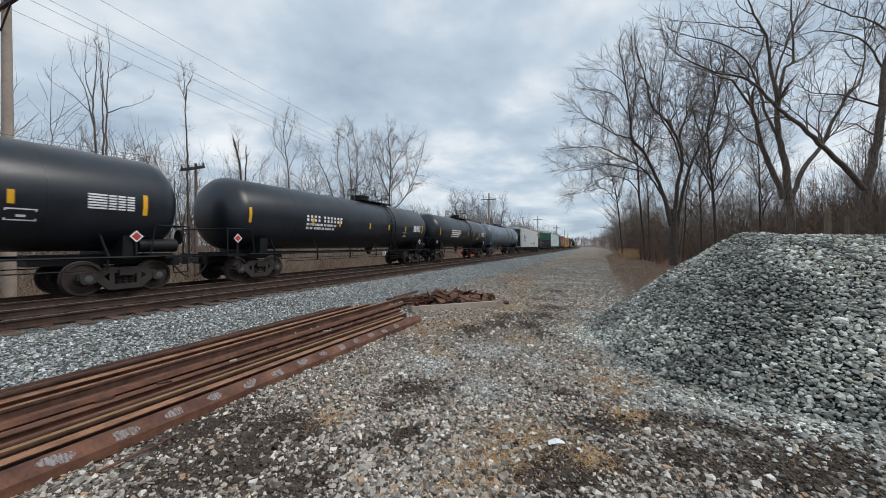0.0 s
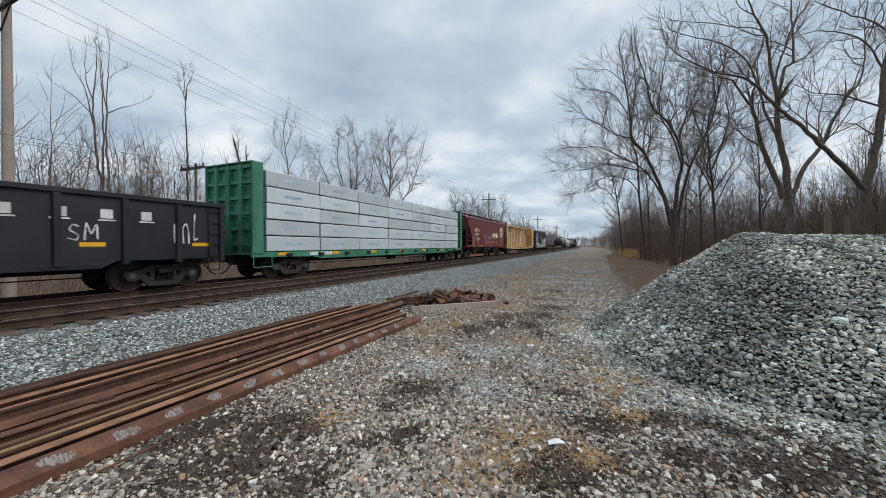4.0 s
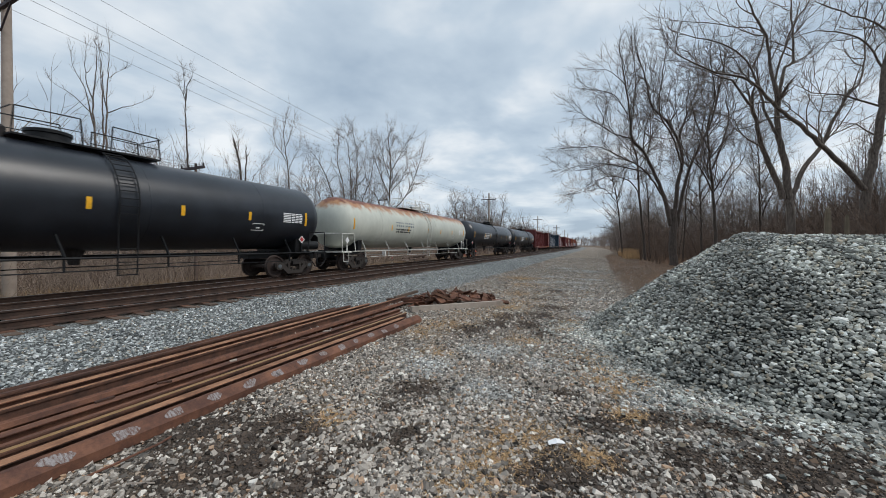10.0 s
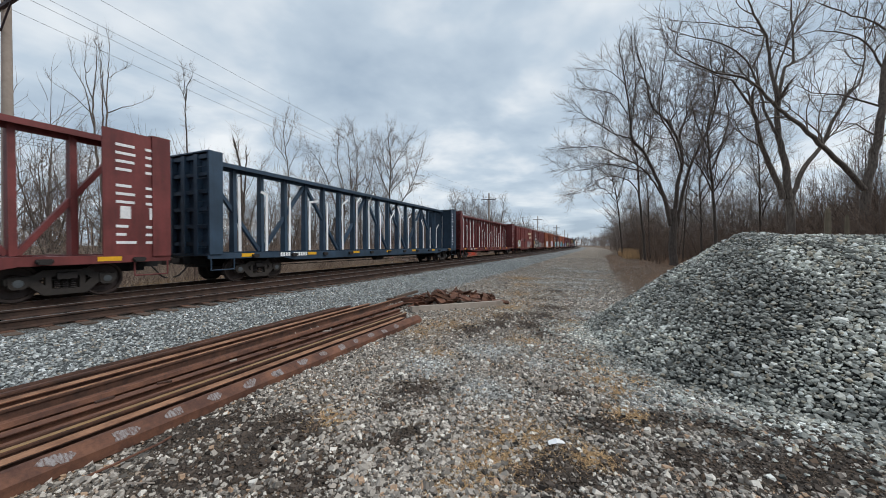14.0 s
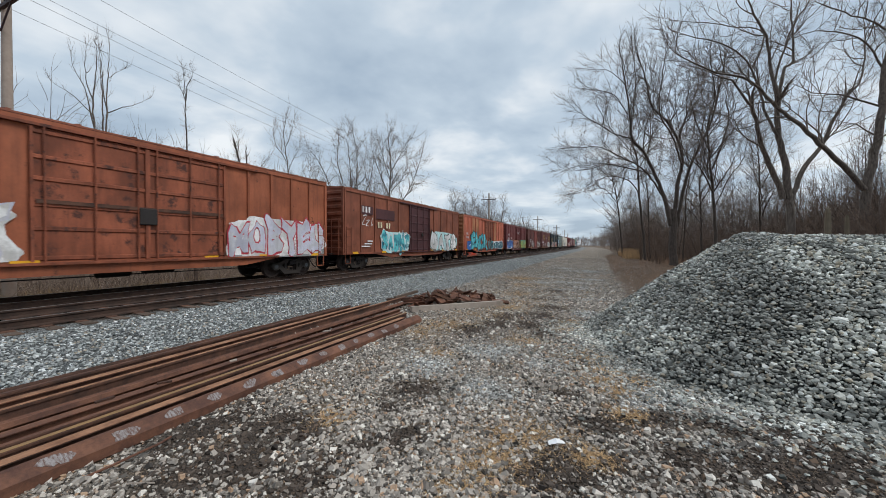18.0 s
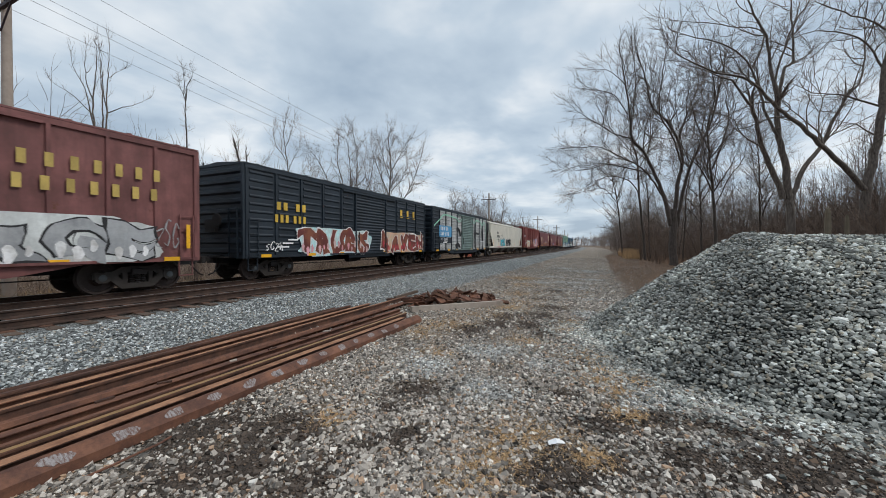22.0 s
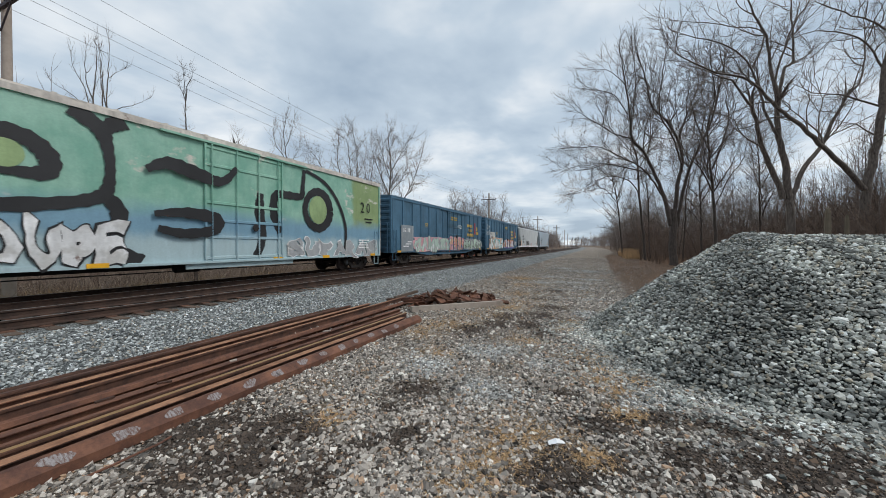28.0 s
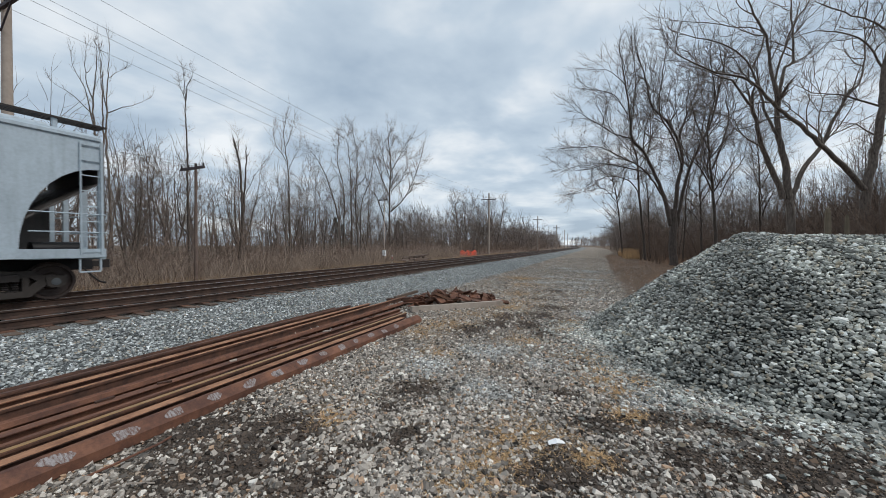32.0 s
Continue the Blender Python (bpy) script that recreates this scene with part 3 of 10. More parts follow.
def build_heap():
    rng = np.random.default_rng(21)
    xs, ys = np.arange(-1.6, 10.4, 0.16), np.arange(3.4, 14.0, 0.16)
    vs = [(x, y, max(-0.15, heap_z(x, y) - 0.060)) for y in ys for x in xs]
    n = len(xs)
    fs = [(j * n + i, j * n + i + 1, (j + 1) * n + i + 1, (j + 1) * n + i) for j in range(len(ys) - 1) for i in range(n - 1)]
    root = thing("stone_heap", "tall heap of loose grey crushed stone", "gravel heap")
    raw("heap_core", vs, fs, M["heapshade"], root, smooth=True)
    pts, size = [], []
    for layer, cell in ((-0.042, 0.050), (0.0, 0.043)):
        for gx in np.arange(-1.2, 7.6, cell):
            for gy in np.arange(3.6, 11.6, cell):
                x, y = gx + rng.uniform(-0.4, 0.4) * cell, gy + rng.uniform(-0.4, 0.4) * cell
                z = heap_z(x, y)
                if z < -0.02 or y > 10.5 or x > 6.6:
                    continue
                big = float(np.clip(rng.lognormal(-2.78, 0.34), 0.034, 0.14))
                pts.append((x, y, z + layer + rng.uniform(-0.02, 0.02)))
                size.append(big)
    st = stone_field("loose_stone", np.array(pts), np.array(size), M["pilestone"], "", 22, True, 0.80)
    st.parent = root
    skirt, sz = [], []
    while len(skirt) < 4600:
        x, y = rng.uniform(-1.6, 4.5), rng.uniform(3.2, 11.5)
        z = heap_z(x, y)
        if -1.7 < z < 0.08 and y < 10.5 and rng.random() < math.exp(min(z, 0) * 3.2):
            skirt.append((x, y, rise(x, y) + 0.012))
            sz.append(rng.uniform(0.03, 0.085))
    stone_field("strewn_stones", np.array(skirt), np.array(sz), M["pilestone"], "pale stones strewn round the foot of the heap", 23, False)


build_heap()


def build_gravel():
    rng = np.random.default_rng(11)
    pts, size, mud, mudsize, dust, dustsize = [], [], [], [], [], []
    while len(pts) < 84000:                                     # the service road near the camera
        d = 1.7 + 13.5 * rng.random() ** 1.7
        a = rng.uniform(-1.40, 0.62)
        x, y = math.sin(a) * d, math.cos(a) * d
        if x < -6.9 or heap_z(x, y) > 0.1:
            continue
        soil = spot(DIRT, x, y) * (1.1 + 0.9 * noise.noise((x * 1.7, y * 1.7, 6.0)))
        keep = 1.0 - 0.62 * spot(STRAW, x, y) * min(1.0, max(0.0, 0.85 + 1.3 * noise.noise((x * 2.4, y * 2.4, 8.0))))
        keep *= (0.85 + 0.55 * noise.noise((x * 0.8, y * 0.8, 1.0))) * min(1.0, 0.3 + max(0.0, d - 1.7))
        if rng.random() > keep:
            continue
        if rng.random() < soil:
            if rng.random() < 0.6:
                mud.append((x, y, rise(x, y) + rng.uniform(-0.006, 0.010)))
                mudsize.append(float(np.clip(rng.lognormal(-3.45, 0.45), 0.014, 0.08)))
            continue
        to, sizes = (dust, dustsize) if rng.random() < spot(PALE, x, y) * (0.75 + 0.9 * noise.noise((x * 1.3, y * 1.3, 2.0))) else (pts, size)
        to.append((x, y, rise(x, y) + rng.uniform(-0.004, 0.016)))
        sizes.append(float(np.clip(rng.lognormal(-3.36, 0.42), 0.016, 0.10)) * (1.0 + 0.03 * max(0.0, d - 6.0)))
    for _ in range(24000):                                       # and round about behind it
        x, y = rng.uniform(-4.3, 6.0), rng.uniform(-6.0, 4.0)
        d, a = math.hypot(x, y), math.atan2(x, y)
        if d < 1.7 or not -1.40 < a < 0.62:
            pts.append((x, y, rise(x, y) + rng.uniform(-0.004, 0.016)))
            size.append(float(np.clip(rng.lognormal(-3.50, 0.40), 0.014, 0.085)))
    stone_field("pale_gravel", np.array(dust), np.array(dustsize), M["palestone"], "pale grey crushed stone on the service road", 17, False, 0.85)
    stone_field("soiled_gravel", np.array(mud), np.array(mudsize), M["soilstone"], "gravel caked with black soil", 16, False, 0.85)
    stone_field("road_gravel", np.array(pts), np.array(size), M["roadstone"], "loose dark grey gravel on the service road", 12, False, 0.85)
    pts, size = [], []
    while len(pts) < 26000:                                     # farther along the road
        s = 13.0 + 50 * rng.random() ** 1.6
        u = rng.uniform(-6.6, 4.6)
        if u > 0.9 and rng.random() < 0.9:
            continue
        if heap_z(u, s) > 0.1 or rng.random() > 0.75 + 0.8 * noise.noise((u * 0.6, s * 0.35, 2.0)) - 0.4 * spot(DIRT, u, s):
            continue
        pts.append((u, s, rise(u, s) + rng.uniform(-0.004, 0.012)))
        size.append(rng.uniform(0.035, 0.095))
    stone_field("road_stones", np.array(pts), np.array(size), M["roadstone"], "loose grey stones along the service road", 15, False, 0.8)
    pts, size = [], []
    while len(pts) < 36000:                                     # clean ballast on the shoulder
        s = 0.5 + 44 * rng.random() ** 1.5
        u = rng.uniform(-9.32, -6.4)
        if rng.random() > np.interp(u, [-9.9, -7.4, -6.4], [1, 1, 0.15]):
            continue
        pts.append((u, s, rise(u, s) + rng.uniform(-0.005, 0.03)))
        size.append(rng.uniform(0.032, 0.066))
    stone_field("shoulder_ballast", np.array(pts), np.array(size), M["ballast"], "clean blue-grey crushed stone ballast beside the track", 13, rough=False)
    pts, size = [], []
    while len(pts) < 9000:                                      # between and beyond the rails
        s = 1.0 + 55 * rng.random() ** 1.4
        u = rng.uniform(-16.6, -9.5)
        if min(abs(u - TRACK[k][0] - q) for k in TRACK for q in (-0.755, 0.755)) < 0.12:
            continue
        pts.append((u, s, rise(u, s) - 0.005 + rng.uniform(-0.01, 0.015)))
        size.append(rng.uniform(0.035, 0.07))
    stone_field("track_ballast", np.array(pts), np.array(size), M["trackstone"], "dusty brown-grey ballast between the ties", 14, rough=False)


build_gravel()


# ---- stacked used rails ----
def loose_rail(name_label, material, x, z, y0, y1, drift=0.0, flip=0.0, head=None, foot=False):
    root = new("used_rail", None)
    tagged(root, name_label, "steel rail", "stack of used rails")
    root.matrix_basis = pose(x, 0, z, 0, 0, 0)
    turned = Matrix.Rotation(radians(flip), 4, "Y")
    poly = [(turned @ Vector((p, 0, q - 0.088))) for p, q in RAIL]
    poly = [(v.x, v.z) for v in poly]
    sh, n = Shape(), len(poly)
    ys = np.linspace(y0, y1, 9)
    vs = [(p + drift * (y - y0) + 0.012 * math.sin(y * 0.7 + x), y, q) for y in ys for p, q in poly]
    sh.add(vs, [(j * n + i, j * n + (i + 1) % n, (j + 1) * n + (i + 1) % n, (j + 1) * n + i) for j in range(8) for i in range(n)] + [tuple(range(n))[::-1], tuple(range(8 * n, 9 * n))])
    part("rail_body", sh, material, root)
    if head:
        strip = Shape()
        pts = [turned @ Vector((p, 0, q - 0.088)) for p, q in ((0.066, -0.0008), (-0.066, -0.0008), (-0.060, -0.005), (0.060, -0.005))] if foot else [turned @ Vector((p, 0, q - 0.088)) for p, q in ((-0.034, 0.1770), (0.034, 0.1770), (0.028, 0.181), (-0.028, 0.181))]
        vs = [(v.x + drift * (y - y0) + 0.012 * math.sin(y * 0.7 + x), y, v.z) for y in ys for v in pts]
        strip.add(vs, [(j * 4 + i, j * 4 + (i + 1) % 4, (j + 1) * 4 + (i + 1) % 4, (j + 1) * 4 + i) for j in range(8) for i in range(4)])
        part("head_surface", strip, head, root)
    return root


def build_rail_stack():
    R, D, O = M["rust"], M["rustdark"], M["rustorange"]
    front = thing("used_rail", "heavy rusty guard rail with pale scuffs at even steps", "steel rail", "stack of used rails", at=pose(-4.58, 0, 0.0))
    prof, ys = [(0.085, 0.0), (0.085, 0.10), (-0.035, 0.185), (-0.085, 0.185), (-0.085, 0.0)], np.linspace(-3.0, 8.7, 9)
    n = len(prof)
    vs = [(p + 0.004 * (y + 3.0) + 0.008 * math.sin(y * 0.8), y, q) for y in ys for p, q in prof]
    part("rail_body", Shape().add(vs, [(j * n + i, j * n + (i + 1) % n, (j + 1) * n + (i + 1) % n, (j + 1) * n + i) for j in range(8) for i in range(n)] + [tuple(range(n))[::-1], tuple(range(8 * n, 9 * n))]), R, front)
    ragged = random.Random(41)
    for k in range(14):
        y = 1.10 + 0.487 * k
        for _ in range(2):
            yc, tc, w, h = y + ragged.uniform(-0.06, 0.06), ragged.uniform(0.3, 0.7), ragged.uniform(0.06, 0.095), ragged.uniform(0.38, 0.55)
            pts = []
            for i in range(8):
                a = 2 * math.pi * i / 8
                t, yy = tc + h * math.sin(a) * ragged.uniform(0.6, 1.15), yc + w * math.cos(a) * ragged.uniform(0.6, 1.25)
                t = max(0.06, min(0.94, t))
                o = 0.004 * (yy + 3.0) + 0.008 * math.sin(yy * 0.8)
                pts.append((0.085 - 0.12 * t + o + 0.0022, yy, 0.10 + 0.085 * t + 0.0032))
            part("scuff", Shape().add(pts + [(p - 0.003, q, z - 0.005) for p, q, z in pts], [tuple(range(8)), tuple(range(8, 16))[::-1]] + [(i, (i + 1) % 8, (i + 1) % 8 + 8, i + 8) for i in range(8)]), M["scuff"], front, "pale grey scuffed patch")
    loose_rail("upturned rusty rail with a broad orange foot", D, -4.83, 0.104, -3.0, 8.2, 0.006, 180.0, O, True)
    loose_rail("rail with a worn golden running edge", D, -5.10, 0.098, -3.0, 8.9, 0.004, 0.0, M["brass"])
    loose_rail("dark rusty rail on its foot", D, -5.26, 0.096, -3.0, 8.9, 0.004, 0.0, M["rust"])
    foot = loose_rail("upturned rail with scale and debris on its foot", R, -5.50, 0.110, -3.0, 9.3, 0.0, 180.0)
    rng = random.Random(3)
    for k in range(9):
        y = 1.4 + 0.8 * k + rng.uniform(-0.2, 0.2)
        s = Shape()
        s.bar((rng.uniform(-0.05, 0.03), y, 0.100), (rng.uniform(-0.03, 0.06), y + rng.uniform(0.08, 0.2), 0.106), 0.04, 0.022)
        tagged(part("scale_flake", s, (M["greywood"], M["rustdark"], M["rustdark"])[k % 3], foot))
    loose_rail("brown rusty rail lying on its side", R, -5.86, 0.115, -3.0, 11.2, -0.02, 68.0)
    loose_rail("rusty rail with an orange head", D, -6.15, 0.125, -3.0, 11.6, -0.03, 0.0, O)
    loose_rail("upturned rail with a broad orange foot", R, -6.42, 0.135, -3.0, 9.6, -0.03, 180.0, O, True)
    loose_rail("dark brown rail at the back of the stack", D, -6.72, 0.150, -3.0, 9.0, -0.03, 0.0, M["rustdark"])
    loose_rail("dark brown rail leaning outward", D, -6.96, 0.130, -3.0, 8.6, -0.03, -20.0, M["rust"])
    for y in (1.0, 5.0, 8.0):
        b = thing("timber_bearer", "short dark timber under the stacked rails", "timber", "bearers under the rails")
        part("beam", Shape().block(-7.0, -4.5, y - 0.1, y + 0.1, -0.08, 0.012, 0.01), M["tie"], b)


build_rail_stack()


def build_scrap():
    """The long tie with the heap of tie plates behind it."""
    a, b = Vector((-5.42, 9.9, 0)), Vector((-3.12, 12.2, 0))
    ang = math.degrees(math.atan2(b.y - a.y, b.x - a.x))
    tie = thing("timber_tie", "grey weathered timber tie lying on the gravel", "railway tie", at=pose((a.x + b.x) / 2, (a.y + b.y) / 2, 0.0, 0, 0, ang))
    L = (b - a).length / 2
    part("timber", Shape().prism([(-0.11, 0.01), (0.11, 0.0), (0.115, 0.17), (-0.105, 0.18)], "x", -L, L), M["greywood"], tie)
    rng = random.Random(8)
    for k in range(120):
        t = rng.random()
        c = a.lerp(b, t) + Vector((-0.55, 0.95, 0)) * rng.uniform(0.12, 1.7)
        hgt = max(0.03, 0.46 - 0.3 * abs(t - 0.42) * 2) * rng.uniform(0.15, 1.0)
        if k % 4 == 3:
            p = thing("scrap_bar", "short rusty angle bar in the scrap heap", "scrap steel", "heap of rusty track scrap")
            s = Shape().prism([(-0.05, 0), (0.05, 0), (0.05, 0.012), (-0.036, 0.012), (-0.036, 0.09), (-0.05, 0.09)], "y", -0.32, 0.32)
        else:
            p = thing("tie_plate", "rusty steel tie plate thrown on the scrap heap", "tie plate", "heap of rusty track scrap")
            s = Shape().prism([(-0.19, 0), (0.19, 0), (0.19, 0.012), (0.09, 0.03), (0.075, 0.02), (-0.075, 0.02), (-0.09, 0.03), (-0.19, 0.012)], "y", -0.1, 0.1)
        p.matrix_basis = pose(c.x, c.y, hgt, rng.uniform(-35, 35), rng.uniform(-40, 40), rng.uniform(0, 360))
        part("plate" if k % 4 != 3 else "bar", s, M["rust"] if k % 3 else M["plate"], p)
    for k, (x, y, rz, ln) in enumerate(((-6.2, 11.4, 20, 1.9), (-6.9, 12.2, 75, 1.2), (-5.9, 12.0, -30, 1.5))):
        p = thing("scrap_timber", "broken dark timber at the scrap heap", "timber", "broken timbers")
        part("stick", Shape().bar((-ln / 2, 0, 0), (ln / 2, 0, 0.12), 0.13, 0.09), M["tie"] if k else M["rustdark"], p)
        p.matrix_basis = pose(x, y, 0.12, 0, 0, rz)


build_scrap()


def build_litter():
    w = thing("plastic_scrap", "small crumpled white plastic scrap on the gravel", "litter", at=pose(-0.41, 3.89, 0.03, 0, 0, 25))
    part("sheet", Shape().add([(-0.09, -0.03, 0.0), (0.0, -0.045, 0.025), (0.09, -0.02, 0.005), (0.085, 0.02, 0.012), (0.0, 0.03, 0.04), (-0.08, 0.03, 0.01), (0.0, 0.0, -0.01)],
                              [(0, 1, 4, 5), (1, 2, 3, 4), (0, 6, 1), (1, 6, 2), (2, 6, 3), (3, 6, 4), (4, 6, 5), (5, 6, 0)]), M["white"], w)
    c = thing("bent_bar", "thin bent rusty bar beside the stacked rails", "scrap steel", at=pose(-4.22, 2.0, 0.02))
    part("bar", Shape().pipe([(0.0, -0.35, 0.0), (0.07, -0.2, 0.03), (0.10, 0.0, 0.05), (0.06, 0.2, 0.03), (0.0, 0.34, 0.02)], 0.012, 6), M["rust"], c)
    for k, (x, y, rz, ln) in enumerate(((-3.7, 1.75, 35, 0.34), (-3.35, 2.35, -20, 0.22), (-2.2, 5.2, 70, 0.25), (-2.9, 3.6, 10, 0.18))):
        d = thing("dead_stick", "thin dead stick lying on the gravel", "stick", "sticks on the gravel", at=pose(x, y, rise(x, y) + 0.02, 0, 0, rz))
        part("stick", Shape().pipe([(-ln / 2, 0, 0), (0, 0.012, 0.012), (ln / 2, -0.01, 0.004)], 0.007, 5), M["oldpole"] if k % 2 else M["greywood"], d)


build_litter()


# ---- bare trees ----
def tube_rows(path, radii, sides):
    """Vertices and quads of a tapered tube along a path."""
    path = np.asarray(path)
    d = np.gradient(path, axis=0)
    d /= np.linalg.norm(d, axis=1)[:, None] + 1e-9
    ref = np.array((0.31, 0.87, 0.39)) if abs(d[0] @ np.array((0.31, 0.87, 0.39))) < 0.9 else np.array((1.0, 0, 0))
    a = np.cross(d, ref)
    a /= np.linalg.norm(a, axis=1)[:, None] + 1e-9
    b = np.cross(d, a)
    ang = np.arange(sides) * 2 * math.pi / sides
    v = path[:, None] + (a[:, None] * np.cos(ang)[None, :, None] + b[:, None] * np.sin(ang)[None, :, None]) * np.asarray(radii)[:, None, None]
    n = len(path)
    i, j = np.meshgrid(np.arange(n - 1), np.arange(sides), indexing="ij")
    j2 = (j + 1) % sides
    f = np.stack([i * sides + j, i * sides + j2, (i + 1) * sides + j2, (i + 1) * sides + j], -1).reshape(-1, 4)
    return v.reshape(-1, 3), f


class Tubes:
    def __init__(self):
        self.v, self.f, self.n = [], [], 0

    def add(self, path, radii, sides):
        v, f = tube_rows(path, radii, sides)
        self.v.append(v)
        self.f.append(f + self.n)
        self.n += len(v)

    def arrays(self):
        return np.concatenate(self.v), np.concatenate(self.f)

    def mesh(self, name, material):
        v, f = self.arrays()
        ob = raw(name, v, f, material, smooth=True)
        me = ob.data
        bpy.data.objects.remove(ob)
        return me


def bent(rng, pts, step, wander):
    """A wavering line through a few places, cut into short steps."""
    pts = [np.array(p, float) for p in pts]
    out = [pts[0]]
    for k in range(len(pts) - 1):
        p0, p1, p2, p3 = pts[max(0, k - 1)], pts[k], pts[k + 1], pts[min(len(pts) - 1, k + 2)]
        m = max(2, int(np.linalg.norm(p2 - p1) / step))
        for j in range(1, m + 1):
            t = j / m
            q = 0.5 * (2 * p1 + (p2 - p0) * t + (2 * p0 - 5 * p1 + 4 * p2 - p3) * t * t + (3 * p1 - p0 - 3 * p2 + p3) * t ** 3)
            out.append(q)
    sway = [rng.normal(0, wander * 2, 3) for _ in range(6)]
    n = len(out)
    return [q + sum(w * math.sin((j + 1.0) * math.pi * i / n) / (1 + 0.5 * j) for j, w in enumerate(sway)) for i, q in enumerate(out)]


def unit(v):
    return v / (math.sqrt(v[0] * v[0] + v[1] * v[1] + v[2] * v[2]) + 1e-9)


def aside(rng, d, lo, hi):
    """A way that leaves the way d at an angle between lo and hi degrees, to any side."""
    w = rng.normal(size=3)
    w = unit(w - d * (w @ d))
    a = radians(rng.uniform(lo, hi))
    return unit(d * math.cos(a) + w * math.sin(a))


def shoot(rng, p, d, length, step, wob, up):
    """A crooked shoot that bends slowly upwards."""
    n = max(2, int(length / step))
    path = [p]
    for _ in range(n):
        d = unit(d + rng.normal(0, wob, 3) + np.array((0, 0, up)))
        p = p + d * (length / n)
        path.append(p)
    return path


def twig_rows(rng, starts, ways, longs, radii, lift):
    """Vertices and quads of many thin three-sided twigs at once."""
    n = len(starts)
    w = ways + rng.normal(0, 0.22, (n, 3)) + np.array((0, 0, lift))
    w /= np.linalg.norm(w, axis=1)[:, None]
    mid = starts + ways * longs[:, None] * 0.5
    end = mid + w * longs[:, None] * 0.5
    a = np.cross(ways, np.array((0.31, 0.87, 0.39)))
    a /= np.linalg.norm(a, axis=1)[:, None] + 1e-9
    b = np.cross(ways, a)
    v = np.zeros((n, 3, 3, 3))
    for i, (c, k) in enumerate(((starts, 1.0), (mid, 0.8), (end, 0.35))):
        for j in range(3):
            t = 2 * math.pi * j / 3
            v[:, i, j] = c + (a * math.cos(t) + b * math.sin(t)) * (radii * k)[:, None]
    one = [(i * 3 + j, i * 3 + (j + 1) % 3, (i + 1) * 3 + (j + 1) % 3, (i + 1) * 3 + j) for i in range(2) for j in range(3)]
    f = np.array(one)[None] + (np.arange(n) * 9)[:, None, None]
    return v.reshape(-1, 3), f.reshape(-1, 4)


def grown(seed, stems, reach=2.4, gap=(0.5, 0.26, 0.14), twig=(0.25, 0.6), fine=0.005, up=0.06, wander=0.016, small=1.0, girth=1.0):
    """A bare tree on given stems (radius at foot and tip, where its branches begin, places): branches, branchlets, twigs.
    Returns chains of (path, radii) and the twigs' arrays."""
    rng = np.random.default_rng(seed)
    chains, seconds = [], []
    for r0, r1, first, pts in stems:
        r0, r1 = r0 * girth, r1 * girth
        path = bent(rng, pts, 0.35 * small, wander * small)
        n = len(path)
        cut = np.concatenate([[0], np.cumsum([np.linalg.norm(b - a) for a, b in zip(path, path[1:])])])
        whole = cut[-1]
        path = [path[0]] + [p + rng.normal(0, 0.018 * small, 3) for p in path[1:]]
        radii = [r1 + (r0 - r1) * (1 - t / whole) for t in cut]
        chains.append((path, radii))
        at = first * whole
        while at < whole:
            i = min(n - 2, int(np.searchsorted(cut, at)))
            t = at / whole
            d = unit(path[i + 1] - path[i])
            L = reach * rng.uniform(0.45, 1.15) * (1.15 - 0.6 * t) * (0.6 + 0.4 * min(1.0, (t - first + 0.15) * 4))
            seconds.append((path[i], aside(rng, d, 32, 62), L, min(radii[i] * 0.65, 0.013 * L + fine)))
            at += gap[0] * rng.uniform(0.6, 1.4)
        if first < 1:
            for k in range(2):
                d = unit(path[-1] - path[-2])
                seconds.append((path[-1], aside(rng, d, 5, 30), reach * rng.uniform(0.45, 0.8), max(r1, fine * 1.6)))
    thirds = []
    for p, d, L, r in seconds:
        path = shoot(rng, p, d, L, 0.22 * small, 0.17, up)
        n = len(path)
        radii = [r + (fine * 1.2 - r) * k / (n - 1) for k in range(n)]
        chains.append((path, radii))
        at, side = 0.18 * L, 0
        while at < L:
            i = min(n - 2, int(at / L * (n - 1)))
            e = unit(path[i + 1] - path[i])
            thirds.append((path[i], aside(rng, e, 28, 55), L * rng.uniform(0.30, 0.68) * (1.1 - 0.6 * at / L), max(fine, radii[i] * 0.6)))
            at += gap[1] * rng.uniform(0.6, 1.4)
        thirds.append((path[-1], unit(path[-1] - path[-2]), L * 0.3, fine * 1.2))
    starts, ways = [], []
    for p, d, L, r in thirds:
        path = shoot(rng, p, d, L, 0.2 * small, 0.20, up)
        n = len(path)
        chains.append((path, [r + (fine * 0.8 - r) * k / (n - 1) for k in range(n)]))
        at = 0.15 * L
        while at < L:
            i = min(n - 2, int(at / L * (n - 1)))
            e = unit(path[i + 1] - path[i])
            starts.append(path[i] + (path[i + 1] - path[i]) * rng.random())
            ways.append(aside(rng, e, 22, 50))
            at += gap[2] * rng.uniform(0.6, 1.4)
        starts.append(path[-1])
        ways.append(unit(path[-1] - path[-2]))
    starts, ways = np.array(starts), np.array(ways)
    m = len(starts)
    return chains, twig_rows(rng, starts, ways, rng.uniform(*twig, m), fine * rng.uniform(0.55, 0.85, m), 0.2 + up)


